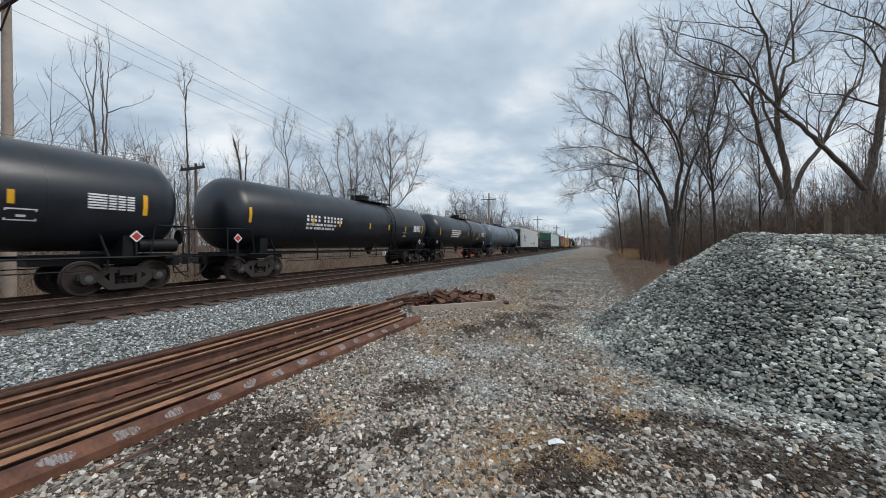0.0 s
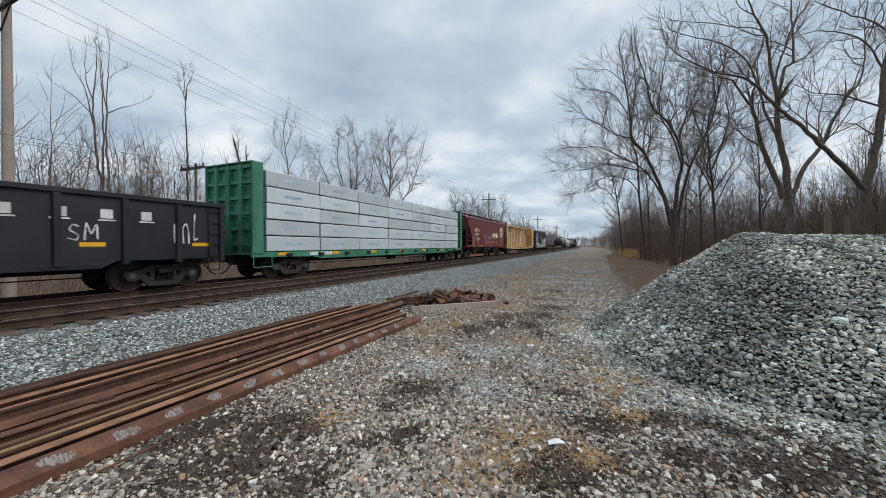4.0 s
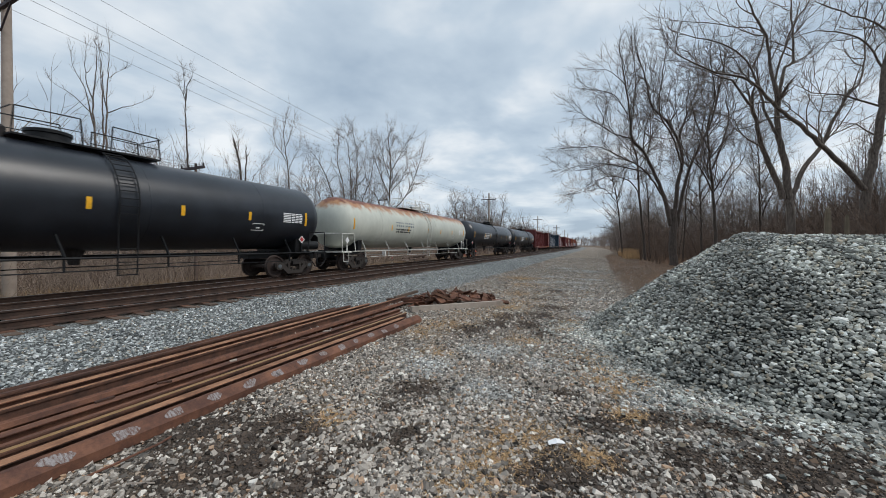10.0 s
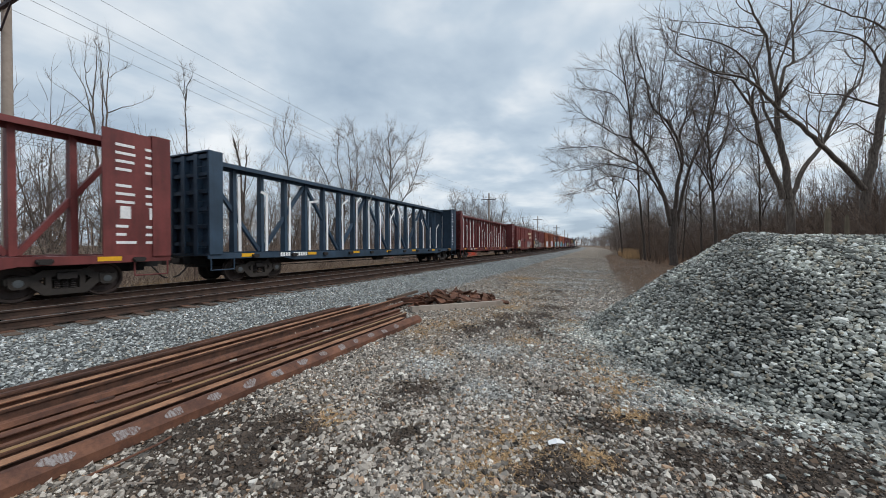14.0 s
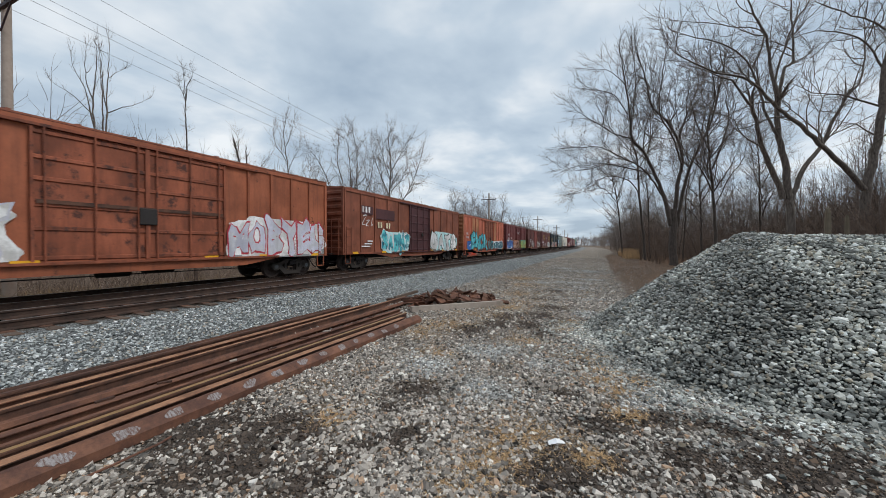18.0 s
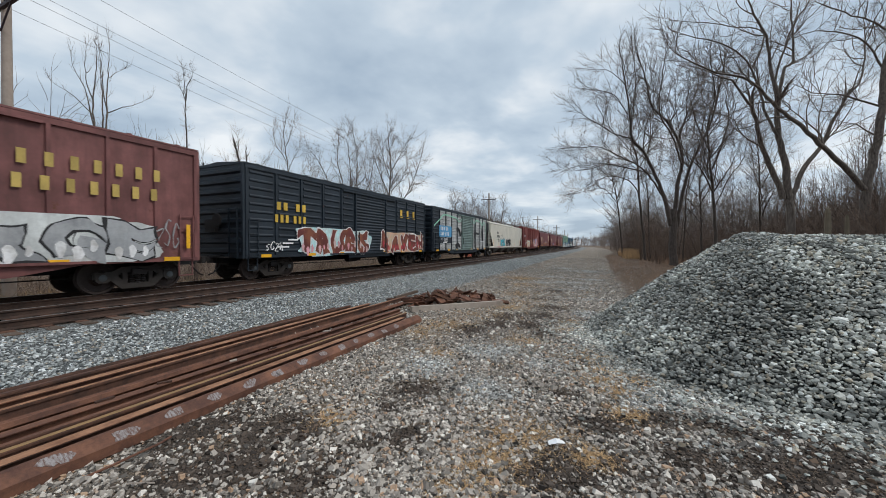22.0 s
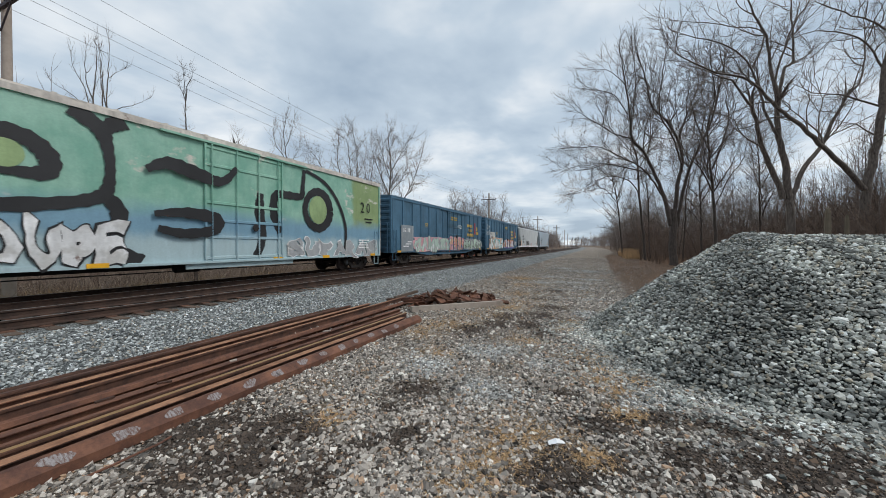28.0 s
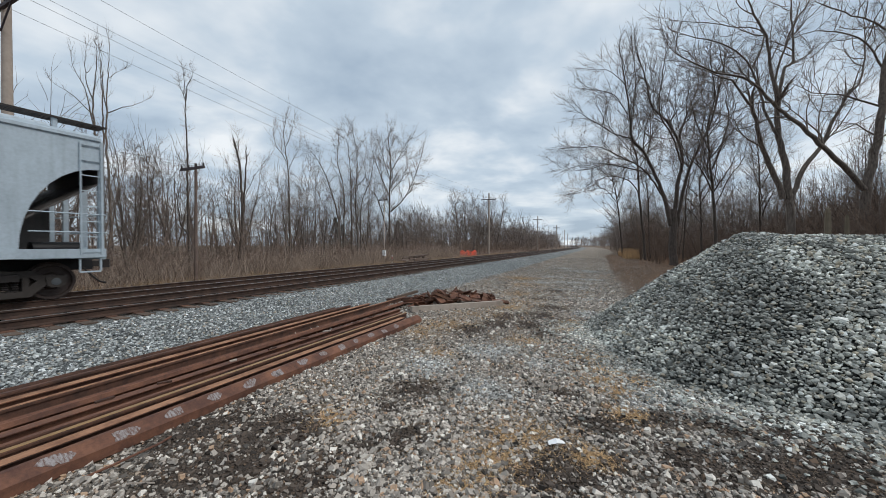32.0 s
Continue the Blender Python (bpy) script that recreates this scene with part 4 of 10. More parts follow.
def wooden(made, thick, thin, skin="bark1"):
    """Trunk, branchwork and crown meshes of a grown tree."""
    chains, (tv, tf) = made
    parts = [Tubes(), Tubes(), Tubes()]
    for path, rr in chains:
        r = max(rr)
        k = 0 if r > thick else 1 if r > thin else 2
        if k == 2 and len(path) > 4:
            path, rr = path[:-1:2] + path[-1:], rr[:-1:2] + rr[-1:]
        parts[k].add(path, rr, (9, 5, 3)[k])
    parts[2].v.append(tv)
    parts[2].f.append(tf + parts[2].n)
    return [t.mesh(n, m) for t, n, m in zip(parts, ("trunk", "branchwork", "crown"), (M[skin], M[skin], M["twig"])) if t.v]


def low_tree(seed, stems, reach, gap, twig, fine, up=0.16):
    """A small bare tree one metre high, as plain arrays, to be strewn through a wood."""
    q = np.random.default_rng(seed)
    rows = []
    for k in range(stems):
        a, b = q.normal(0, 0.05 + 0.05 * (stems > 1), 2)
        h = q.uniform(0.75, 0.95)
        x, y = (0, 0) if k == 0 else q.normal(0, 0.03, 2)
        rows.append((0.010 + 0.004 * (stems == 1), fine, 0.25 if stems == 1 else 0.15, [(x, y, -0.01), (x + a * 0.4, y + b * 0.4, h * 0.5), (x + a, y + b, h)]))
    chains, (tv, tf) = grown(seed, rows, reach, gap, twig, fine, up, 0.02, 0.25)
    t = Tubes()
    for path, rr in chains:
        if len(path) > 3:
            path, rr = path[:-1:3] + path[-1:], rr[:-1:3] + rr[-1:]
        t.add(path, rr, 3)
    t.v.append(tv)
    t.f.append(tf + t.n)
    return t.arrays()


def tree(meshes, x, y, z, turn=0.0, size=1.0, label="tall bare deciduous tree at the edge of the wood", group="bare trees"):
    root = thing("bare_tree", label, "tree", group, at=Matrix.Translation((x, y, z)) @ Matrix.Rotation(radians(turn), 4, "Z"))
    root.scale = (size, size, size)
    for me in meshes:
        part(me.name.split(".")[0], me, None, root)
    return root


def build_trees():
    rng = random.Random(17)
    # stems: radius at foot and tip, where branches begin, and places to the right, away and up from the foot
    forked = [(0.34, 0.26, 1.1, [(0.11, 0.0, -0.3), (0.0, 0.0, 1.96), (-0.11, 0.0, 3.52)]),
          (0.27, 0.17, 0.75, [(-0.11, 0.0, 3.38), (-0.28, 0.0, 4.8), (-0.6, 0.0, 6.36), (-0.68, 0.0, 7.92)]),
          (0.15, 0.025, 0.2, [(-0.68, 0.0, 7.92), (-1.09, -0.2, 9.1), (-1.44, -0.4, 10.4), (-1.95, -0.6, 11.39), (-2.62, -0.8, 12.0), (-3.16, -1.0, 12.89), (-3.62, -1.2, 14.07)]),
          (0.13, 0.025, 0.25, [(-0.65, 0.0, 7.77), (-0.32, 0.2, 9.14), (0.1, 0.4, 10.04), (0.7, 0.6, 10.43), (0.77, 0.8, 12.22), (0.85, 1.0, 13.99), (1.22, 1.2, 15.94)]),
          (0.09, 0.02, 0.3, [(-0.67, 0.2, 9.0), (-0.61, -0.05, 10.3), (-0.29, -0.3, 11.7), (0.29, -0.55, 12.79), (0.5, -0.8, 13.84)]),
          (0.05, 0.015, 0.2, [(1.09, 1.0, 10.63), (2.18, 1.25, 11.22), (2.28, 1.5, 12.02)]),
          (0.22, 0.12, 0.6, [(-0.4, 0.0, 3.32), (-0.94, -0.1, 4.78), (-1.54, -0.2, 5.88), (-1.91, -0.3, 7.1), (-2.27, -0.4, 7.76)]),
          (0.1, 0.02, 0.2, [(-2.27, -0.4, 7.76), (-3.06, -0.75, 8.23), (-3.94, -1.1, 8.74), (-4.95, -1.45, 8.92), (-6.15, -1.8, 9.06)]),
          (0.11, 0.03, 0.3, [(-0.68, 0.0, 6.5), (-1.13, 0.13, 7.54), (-1.24, 0.27, 8.74), (-1.64, 0.4, 10.04), (-2.34, 0.53, 10.98), (-3.35, 0.67, 11.58), (-4.64, 0.8, 11.9)]),
          (0.07, 0.02, 0.2, [(-1.56, 0.5, 10.09), (-0.88, 0.7, 11.42), (-0.86, 0.9, 12.13), (-1.88, 1.1, 12.4), (-3.24, 1.3, 12.91), (-4.48, 1.5, 13.1)]),
          (0.06, 0.02, 0.1, [(-1.29, -0.3, 5.15), (-2.03, -0.6, 5.71), (-3.19, -0.9, 6.22), (-3.81, -1.2, 6.79), (-4.65, -1.5, 6.95)]),
          (0.2, 0.1, 0.5, [(0.0, 0.0, 3.1), (0.93, 0.25, 4.99), (2.06, 0.5, 6.13), (2.97, 0.75, 7.56), (3.72, 1.0, 8.54)]),
          (0.09, 0.02, 0.1, [(3.72, 1.0, 8.54), (4.85, 1.25, 9.85), (5.38, 1.5, 11.41), (5.55, 1.75, 12.94), (6.09, 2.0, 14.35)]),
          (0.06, 0.015, 0.2, [(2.37, 0.8, 6.21), (2.69, 0.33, 7.03), (2.88, -0.13, 7.87), (2.63, -0.6, 8.37)])]
    leaning = [(0.34, 0.14, 0.35, [(-0.19, 0.0, -0.16), (0.18, 0.08, 3.6), (0.63, 0.17, 5.64), (1.08, 0.25, 7.7), (1.43, 0.33, 9.37), (1.94, 0.42, 11.33), (2.38, 0.5, 13.59)]),
          (0.2, 0.025, 0.35, [(-0.09, -0.1, 3.43), (-1.41, -0.38, 4.52), (-2.62, -0.66, 5.23), (-4.18, -0.93, 6.29), (-5.27, -1.21, 6.77), (-6.19, -1.49, 7.49), (-7.22, -1.77, 7.92), (-8.49, -2.04, 7.96), (-9.67, -2.32, 8.24), (-10.59, -2.6, 8.46)]),
          (0.08, 0.02, 0.2, [(-2.59, -0.8, 5.09), (-2.87, -0.6, 6.12), (-3.47, -0.4, 6.79), (-3.91, -0.2, 7.26)]),
          (0.06, 0.015, 0.2, [(-2.69, -0.6, 5.42), (-2.46, -0.23, 6.58), (-1.87, 0.13, 7.79), (-1.81, 0.5, 8.9)]),
          (0.08, 0.02, 0.15, [(1.14, 0.3, 7.45), (0.28, 0.52, 7.87), (-0.72, 0.75, 8.24), (-1.46, 0.97, 8.41), (-2.24, 1.2, 8.94)]),
          (0.08, 0.02, 0.15, [(1.6, 0.5, 9.18), (0.42, 0.17, 10.24), (-1.02, -0.15, 10.67), (-2.56, -0.48, 10.58), (-4.05, -0.8, 10.09)]),
          (0.08, 0.02, 0.15, [(1.99, 0.5, 11.11), (0.35, 0.0, 11.29), (-1.55, -0.5, 11.43), (-3.36, -1.0, 11.61)]),
          (0.08, 0.02, 0.15, [(1.38, 0.5, 7.52), (2.64, 0.75, 8.74), (3.81, 1.0, 10.55)]),
          (0.05, 0.015, 0.2, [(0.43, 0.0, 5.59), (0.79, -0.4, 6.13), (0.93, -0.8, 6.77)])]
    broad = [(0.5, 0.36, 1.1, [(0.0, 0.0, 0.39), (-0.09, 0.0, 3.52), (-0.09, 0.0, 4.86)]),
          (0.26, 0.05, 0.35, [(-0.27, 0.0, 3.52), (-0.86, -0.09, 5.75), (-1.62, -0.17, 7.6), (-2.65, -0.26, 9.36), (-3.58, -0.34, 10.35), (-3.8, -0.43, 12.31), (-4.19, -0.51, 14.47), (-4.5, -0.6, 16.27)]),
          (0.28, 0.05, 0.35, [(0.13, 0.2, 3.53), (0.45, 0.29, 6.7), (0.87, 0.37, 8.62), (0.66, 0.46, 10.36), (-0.2, 0.54, 11.98), (-1.42, 0.63, 13.34), (-1.83, 0.71, 15.02), (-2.34, 0.8, 16.99)]),
          (0.24, 0.05, 0.3, [(0.27, 0.0, 3.52), (0.6, -0.17, 6.18), (1.11, -0.33, 8.36), (1.79, -0.5, 10.0), (2.45, -0.67, 12.0), (2.94, -0.83, 14.11), (3.15, -1.0, 15.89)]),
          (0.13, 0.03, 0.2, [(0.75, 0.6, 10.31), (1.62, 0.93, 12.58), (2.68, 1.27, 15.03), (2.73, 1.6, 17.21)]),
          (0.12, 0.03, 0.2, [(0.71, 0.2, 8.4), (-0.25, -0.25, 10.38), (-1.58, -0.7, 11.99), (-1.77, -1.15, 14.19), (-1.7, -1.6, 16.31)]),
          (0.12, 0.02, 0.2, [(-0.81, 0.0, 5.67), (-2.52, -0.5, 7.76), (-4.35, -1.0, 8.6), (-6.47, -1.5, 9.29), (-8.77, -2.0, 9.15)]),
          (0.09, 0.02, 0.2, [(-1.55, -0.2, 7.51), (-3.27, 0.25, 8.05), (-4.87, 0.7, 8.51), (-6.33, 1.15, 8.24), (-7.76, 1.6, 8.14)]),
          (0.09, 0.02, 0.2, [(-3.56, -0.3, 10.32), (-4.68, 0.13, 10.9), (-6.11, 0.57, 11.94), (-7.41, 1.0, 13.02)]),
          (0.07, 0.02, 0.15, [(-3.83, -0.4, 12.1), (-4.69, 0.1, 13.76), (-6.01, 0.6, 14.51)]),
          (0.06, 0.02, 0.1, [(-4.19, -0.5, 14.39), (-4.99, -0.15, 15.52), (-5.82, 0.2, 15.87)]),
          (0.08, 0.02, 0.2, [(1.34, 0.0, 8.44), (0.8, 0.33, 9.78), (0.61, 0.67, 12.02), (0.64, 1.0, 14.69)]),
          (0.08, 0.02, 0.2, [(1.79, -0.5, 10.0), (2.32, -0.07, 12.22), (2.41, 0.37, 14.19), (3.27, 0.8, 16.44)]),
          (0.07, 0.02, 0.2, [(-2.34, 0.3, 9.41), (-2.44, -0.2, 11.28), (-2.06, -0.7, 12.86), (-2.57, -1.2, 15.02)])]
    upright = [(0.22, 0.04, 0.35, [(0.23, 0.0, 0.53), (-0.36, 0.07, 6.77), (-0.55, 0.13, 10.48), (-1.09, 0.2, 12.77), (-0.88, 0.27, 15.94), (-0.62, 0.33, 18.82), (-0.92, 0.4, 21.43)]),
          (0.1, 0.02, 0.2, [(-0.4, 0.0, 7.05), (-1.32, -0.35, 8.12), (-3.17, -0.7, 8.78), (-4.99, -1.05, 8.38), (-7.21, -1.4, 7.12)]),
          (0.09, 0.02, 0.2, [(-0.57, 0.0, 9.6), (0.66, 0.47, 11.71), (1.22, 0.93, 14.45), (1.25, 1.4, 17.55)]),
          (0.08, 0.02, 0.2, [(-0.74, 0.0, 11.01), (-1.99, 0.33, 12.53), (-2.98, 0.67, 14.07), (-3.4, 1.0, 16.22)])]
    tangled = [(0.2, 0.05, 0.3, [(0.08, 0.0, 0.94), (-0.14, 0.08, 4.64), (-0.29, 0.16, 7.53), (-0.48, 0.24, 10.24), (-0.0, 0.32, 12.34), (-0.19, 0.4, 14.65)]),
          (0.1, 0.02, 0.2, [(-0.25, 0.0, 5.24), (-1.16, -0.3, 6.62), (-2.14, -0.6, 7.56), (-3.18, -0.9, 8.08), (-4.35, -1.2, 8.32)]),
          (0.11, 0.02, 0.2, [(-0.37, 0.0, 7.09), (0.48, 0.25, 8.71), (1.22, 0.5, 10.74), (1.16, 0.75, 12.93), (1.7, 1.0, 14.53)]),
          (0.08, 0.02, 0.2, [(-0.49, 0.0, 8.31), (-1.47, -0.33, 9.52), (-2.34, -0.67, 11.13), (-2.85, -1.0, 12.78)]),
          (0.06, 0.02, 0.2, [(-0.16, 0.0, 4.22), (0.49, -0.27, 6.22), (1.28, -0.53, 7.38), (1.45, -0.8, 8.7)])]
    spreading = [(0.22, 0.05, 0.3, [(0.68, 0.0, 0.44), (-0.05, 0.1, 8.26), (-0.98, 0.2, 13.17), (-1.72, 0.3, 17.11), (-2.65, 0.4, 20.57)]),
          (0.11, 0.02, 0.15, [(-0.29, 0.0, 9.23), (-2.74, -0.67, 11.56), (-5.91, -1.33, 11.17), (-8.82, -2.0, 10.41)]),
          (0.1, 0.02, 0.15, [(-0.88, 0.0, 12.64), (-3.13, 0.67, 15.22), (-5.83, 1.33, 16.16), (-8.19, 2.0, 15.51)]),
          (0.1, 0.02, 0.2, [(-0.29, 0.0, 10.2), (1.05, 0.33, 14.17), (0.62, 0.67, 18.18), (1.38, 1.0, 21.25)]),
          (0.09, 0.02, 0.2, [(-1.27, 0.0, 14.11), (-4.05, -0.33, 16.96), (-6.6, -0.67, 18.32), (-9.14, -1.0, 18.52)])]
    bunched = [(0.15, 0.012, 0.6, [(-0.36, 0.0, 2.01), (-0.26, 0.0, 5.03), (-0.49, 0.0, 6.45), (-0.63, 0.0, 8.22), (-0.7, 0.0, 9.82), (-0.58, 0.0, 11.42), (-0.54, 0.0, 13.37)]),
          (0.06, 0.01, 0.45, [(-0.63, -0.0, 8.22), (-0.88, -0.07, 10.18), (-1.22, -0.15, 11.15), (-1.59, -0.22, 11.92), (-1.68, -0.3, 12.63)]),
          (0.13, 0.012, 0.6, [(-0.15, 0.0, 2.01), (-0.22, 0.04, 5.74), (-0.26, 0.08, 7.87), (-0.29, 0.12, 9.64), (-0.36, 0.16, 11.42), (-0.51, 0.2, 13.02)]),
          (0.13, 0.012, 0.6, [(0.06, -0.0, 2.01), (0.1, -0.03, 5.74), (0.03, -0.07, 8.22), (0.1, -0.1, 10.18), (0.22, -0.13, 11.77), (0.35, -0.17, 13.02), (0.29, -0.2, 13.58)]),
          (0.05, 0.01, 0.4, [(0.04, 0.0, 9.64), (-0.12, 0.03, 11.42), (-0.29, 0.07, 12.48), (-0.35, 0.1, 13.02)]),
          (0.045, 0.008, 0.4, [(-0.72, -0.0, 9.29), (-1.55, -0.25, 10.18), (-2.44, -0.5, 10.98)]),
          (0.045, 0.008, 0.4, [(0.1, 0.0, 9.43), (1.2, 0.2, 9.91), (1.82, 0.4, 10.32)]),
          (0.03, 0.008, 0.4, [(0.19, 0.0, 11.33), (0.52, 0.1, 11.63), (0.95, 0.2, 11.92)]),
          (0.05, 0.008, 0.4, [(-0.72, 0.0, 10.18), (-1.11, 0.07, 11.33), (-1.18, 0.13, 12.48), (-1.25, 0.2, 13.16)]),
          (0.04, 0.008, 0.3, [(-0.58, 0.0, 7.16), (-1.32, 0.25, 7.87), (-1.89, 0.5, 8.67)])]
    vined = [(0.16, 0.016, 0.3, [(0.19, 0.0, 0.46), (0.0, 0.0, 7.26), (-0.04, 0.0, 10.67), (-0.11, 0.0, 12.56), (-0.3, 0.0, 14.14)]),
          (0.05, 0.01, 0.3, [(-0.08, 0.0, 11.42), (-0.52, 0.15, 12.62), (-0.86, 0.3, 13.53)]),
          (0.05, 0.01, 0.3, [(-0.08, 0.0, 11.8), (0.18, -0.1, 12.7), (0.59, -0.2, 13.22), (0.55, -0.3, 13.84)]),
          (0.08, 0.02, 0.3, [(0.11, 0.0, 2.73), (-0.69, 0.17, 3.87), (-0.96, 0.33, 5.42), (-0.78, 0.5, 6.21)])]
    thin_crowned = [(0.15, 0.03, 0.45, [(0.0, 0.0, 0.86), (-0.14, 0.07, 7.05), (-0.43, 0.15, 10.06), (-0.67, 0.22, 12.26), (-0.44, 0.3, 13.94)]),
          (0.06, 0.015, 0.2, [(-0.36, 0.0, 9.82), (-1.1, -0.3, 11.18), (-1.26, -0.6, 12.41)]),
          (0.06, 0.015, 0.2, [(-0.46, 0.0, 11.06), (-0.02, 0.3, 12.54), (0.16, 0.6, 13.84)]),
          (0.05, 0.015, 0.2, [(-0.21, 0.0, 8.59), (0.14, 0.4, 10.23), (0.5, 0.8, 11.27)])]
    broken = [(0.17, 0.1, 0.8, [(-0.17, 0.0, 1.09), (0.09, 0.0, 4.5), (-0.09, 0.0, 7.47), (-0.43, 0.0, 9.51)]),
          (0.13, 0.07, 0.8, [(0.09, 0.0, 4.5), (0.14, 0.2, 6.87), (0.16, 0.4, 8.85)]),
          (0.05, 0.012, 0.2, [(-0.38, 0.0, 8.96), (-0.26, 0.15, 9.85), (-0.51, 0.3, 10.63)]),
          (0.05, 0.012, 0.2, [(-0.03, 0.2, 6.01), (-0.56, -0.2, 7.01), (-0.74, -0.6, 8.19)]),
          (0.05, 0.012, 0.2, [(0.06, 0.2, 5.8), (0.67, 0.5, 7.57), (1.39, 0.8, 8.72)])]
    clustered = [(0.2, 0.03, 0.3, [(-0.68, 0.0, 1.11), (-0.98, 0.1, 4.52), (-1.7, 0.2, 7.82), (-2.69, 0.3, 10.58), (-3.82, 0.4, 12.66), (-4.69, 0.5, 13.79)]),
          (0.17, 0.03, 0.3, [(-0.41, 0.0, 1.11), (-0.22, -0.2, 6.54), (-0.43, -0.4, 9.77), (-0.92, -0.6, 12.22), (-0.72, -0.8, 14.51)]),
          (0.2, 0.03, 0.3, [(0.55, 0.0, 1.11), (0.46, 0.33, 6.6), (0.24, 0.67, 11.48), (-0.27, 1.0, 15.32)]),
          (0.18, 0.03, 0.3, [(1.36, 0.0, 1.11), (1.17, -0.33, 7.88), (1.39, -0.67, 11.87), (1.07, -1.0, 15.12)]),
          (0.15, 0.03, 0.3, [(1.77, 0.0, 1.11), (1.73, 0.2, 6.93), (2.71, 0.4, 9.91), (3.16, 0.6, 12.85)]),
          (0.08, 0.02, 0.2, [(-0.95, 0.0, 4.52), (-2.79, 0.4, 6.6), (-3.96, 0.8, 9.42), (-5.16, 1.2, 11.59)])]
    roundhead = [(0.3, 0.04, 0.3, [(-0.17, 0.0, 0.87), (-0.17, 0.0, 8.36), (0.0, 0.0, 13.36), (-0.33, 0.0, 17.53), (-0.08, 0.0, 18.69)]),
          (0.15, 0.03, 0.2, [(-0.17, 0.0, 9.2), (-1.59, 0.5, 12.46), (-2.69, 1.0, 15.44), (-3.3, 1.5, 17.45)]),
          (0.15, 0.03, 0.2, [(0.0, 0.0, 7.12), (2.05, -0.5, 9.13), (3.58, -1.0, 12.17), (4.59, -1.5, 14.83)]),
          (0.12, 0.03, 0.2, [(0.0, 0.0, 12.95), (1.41, 0.75, 15.89), (2.52, 1.5, 17.96)]),
          (0.14, 0.03, 0.2, [(-0.67, 0.0, 4.62), (-1.91, -0.5, 8.97), (-3.12, -1.0, 10.7), (-3.59, -1.5, 13.69)]),
          (0.1, 0.03, 0.2, [(-0.08, 0.0, 11.7), (-0.88, -0.75, 14.44), (-1.4, -1.5, 16.69)]),
          (0.1, 0.03, 0.2, [(0.0, 0.0, 10.03), (1.55, 1.0, 12.3), (2.3, 2.0, 15.08)])]
    for made, x, y, z, label, skin, seed, how in (
            (forked, 8.72, 23.47, 1.1, "tall bare tree with forked trunk above the bank", "bark1", 101, (2.6, (0.50, 0.27, 0.20), (0.2, 0.5), 0.0055)),
            (leaning, 11.4, 23.55, 1.3, "bare tree with a long leaning limb above the bank", "bark1", 107, (2.6, (0.50, 0.27, 0.20), (0.2, 0.5), 0.0055)),
            (broad, 5.33, 33.33, 0.1, "broad bare tree with dense fine twigs", "bark2", 113, (2.9, (0.36, 0.26, 0.20), (0.3, 0.7), 0.0080)),
            (upright, 3.95, 41.02, 0.1, "upright bare tree with dense fine twigs", "bark2", 117, (3.0, (0.42, 0.30, 0.22), (0.3, 0.75), 0.0095)),
            (tangled, 7.73, 31.76, 0.5, "bare tree with tangled crooked limbs", "bark2", 119, (3.4, (0.40, 0.26, 0.19), (0.3, 0.65), 0.0080)),
            (spreading, 2.95, 68.97, 0.1, "spreading bare tree at the edge of the wood", "bark2", 123, (4.0, (0.60, 0.42, 0.34), (0.5, 1.2), 0.013)),
            (bunched, -24.78, 10.66, -0.1, "tall dead tree with several thin stems", "bark1", 150, (0.75, (0.50, 0.26, 0.26), (0.15, 0.42), 0.0046, 0.55)),
            (vined, -25.24, 15.15, -0.1, "thin dead tree wrapped in vines", "bark2", 152, (0.55, (0.22, 0.18, 0.16), (0.10, 0.35), 0.0050, 0.12)),
            (thin_crowned, -25.85, 24.38, -0.1, "slender dead tree with a small crown", "bark1", 154, (1.7, (0.45, 0.32, 0.26), (0.25, 0.6), 0.0068, 0.18)),
            (broken, -24.69, 18.66, -0.1, "dead tree with two broken tops", "bark2", 156, (1.3, (0.50, 0.30, 0.24), (0.2, 0.55), 0.0060, 0.18)),
            (clustered, -27.98, 35.01, -0.1, "cluster of bare stems beyond the tracks", "bark1", 158, (2.9, (0.40, 0.34, 0.26), (0.35, 0.9), 0.0098)),
            (roundhead, -28.23, 45.38, -0.1, "broad round-headed bare tree beyond the tracks", "bark1", 160, (3.4, (0.42, 0.36, 0.28), (0.4, 1.0), 0.0115))):
        thick = 0.06 if x > 0 else 0.045
        meshes = wooden(grown(seed, made, *how, girth=0.62), thick, 0.022, skin)
        tree(meshes, x, y, z, 23.6, 1.0, label)
        for fx, fy, turn, size in {117: ((8.5, 47.0, 120, 0.74), (6.0, 55.0, 300, 0.85)), 119: ((11.0, 34.0, 80, 0.70), (8.6, 40.0, 310, 0.8))}.get(seed, ()):
            tree(meshes, fx, fy, rise(fx, fy) - 0.1, turn, size, label)
    mids, slim = [], []
    for k in range(4):
        q = np.random.default_rng(200 + k)
        stems = [(0.17, 0.13, 1.1, [(0, 0, -0.2), (0.05, 0.05, 1.5 + 0.3 * k)])]
        for j in range(4):
            a = 1.57 * j + q.uniform(-0.5, 0.5)
            w, h = q.uniform(1.0, 2.6), q.uniform(7.6, 10.4)
            c, s = math.cos(a), math.sin(a)
            stems.append((0.11, 0.02, 0.25, [(0.03 * c, 0.03 * s, 1.2 + 0.3 * k), (0.45 * w * c, 0.45 * w * s, 0.45 * h), (0.8 * w * c, 0.8 * w * s, 0.75 * h), (w * c, w * s, h)]))
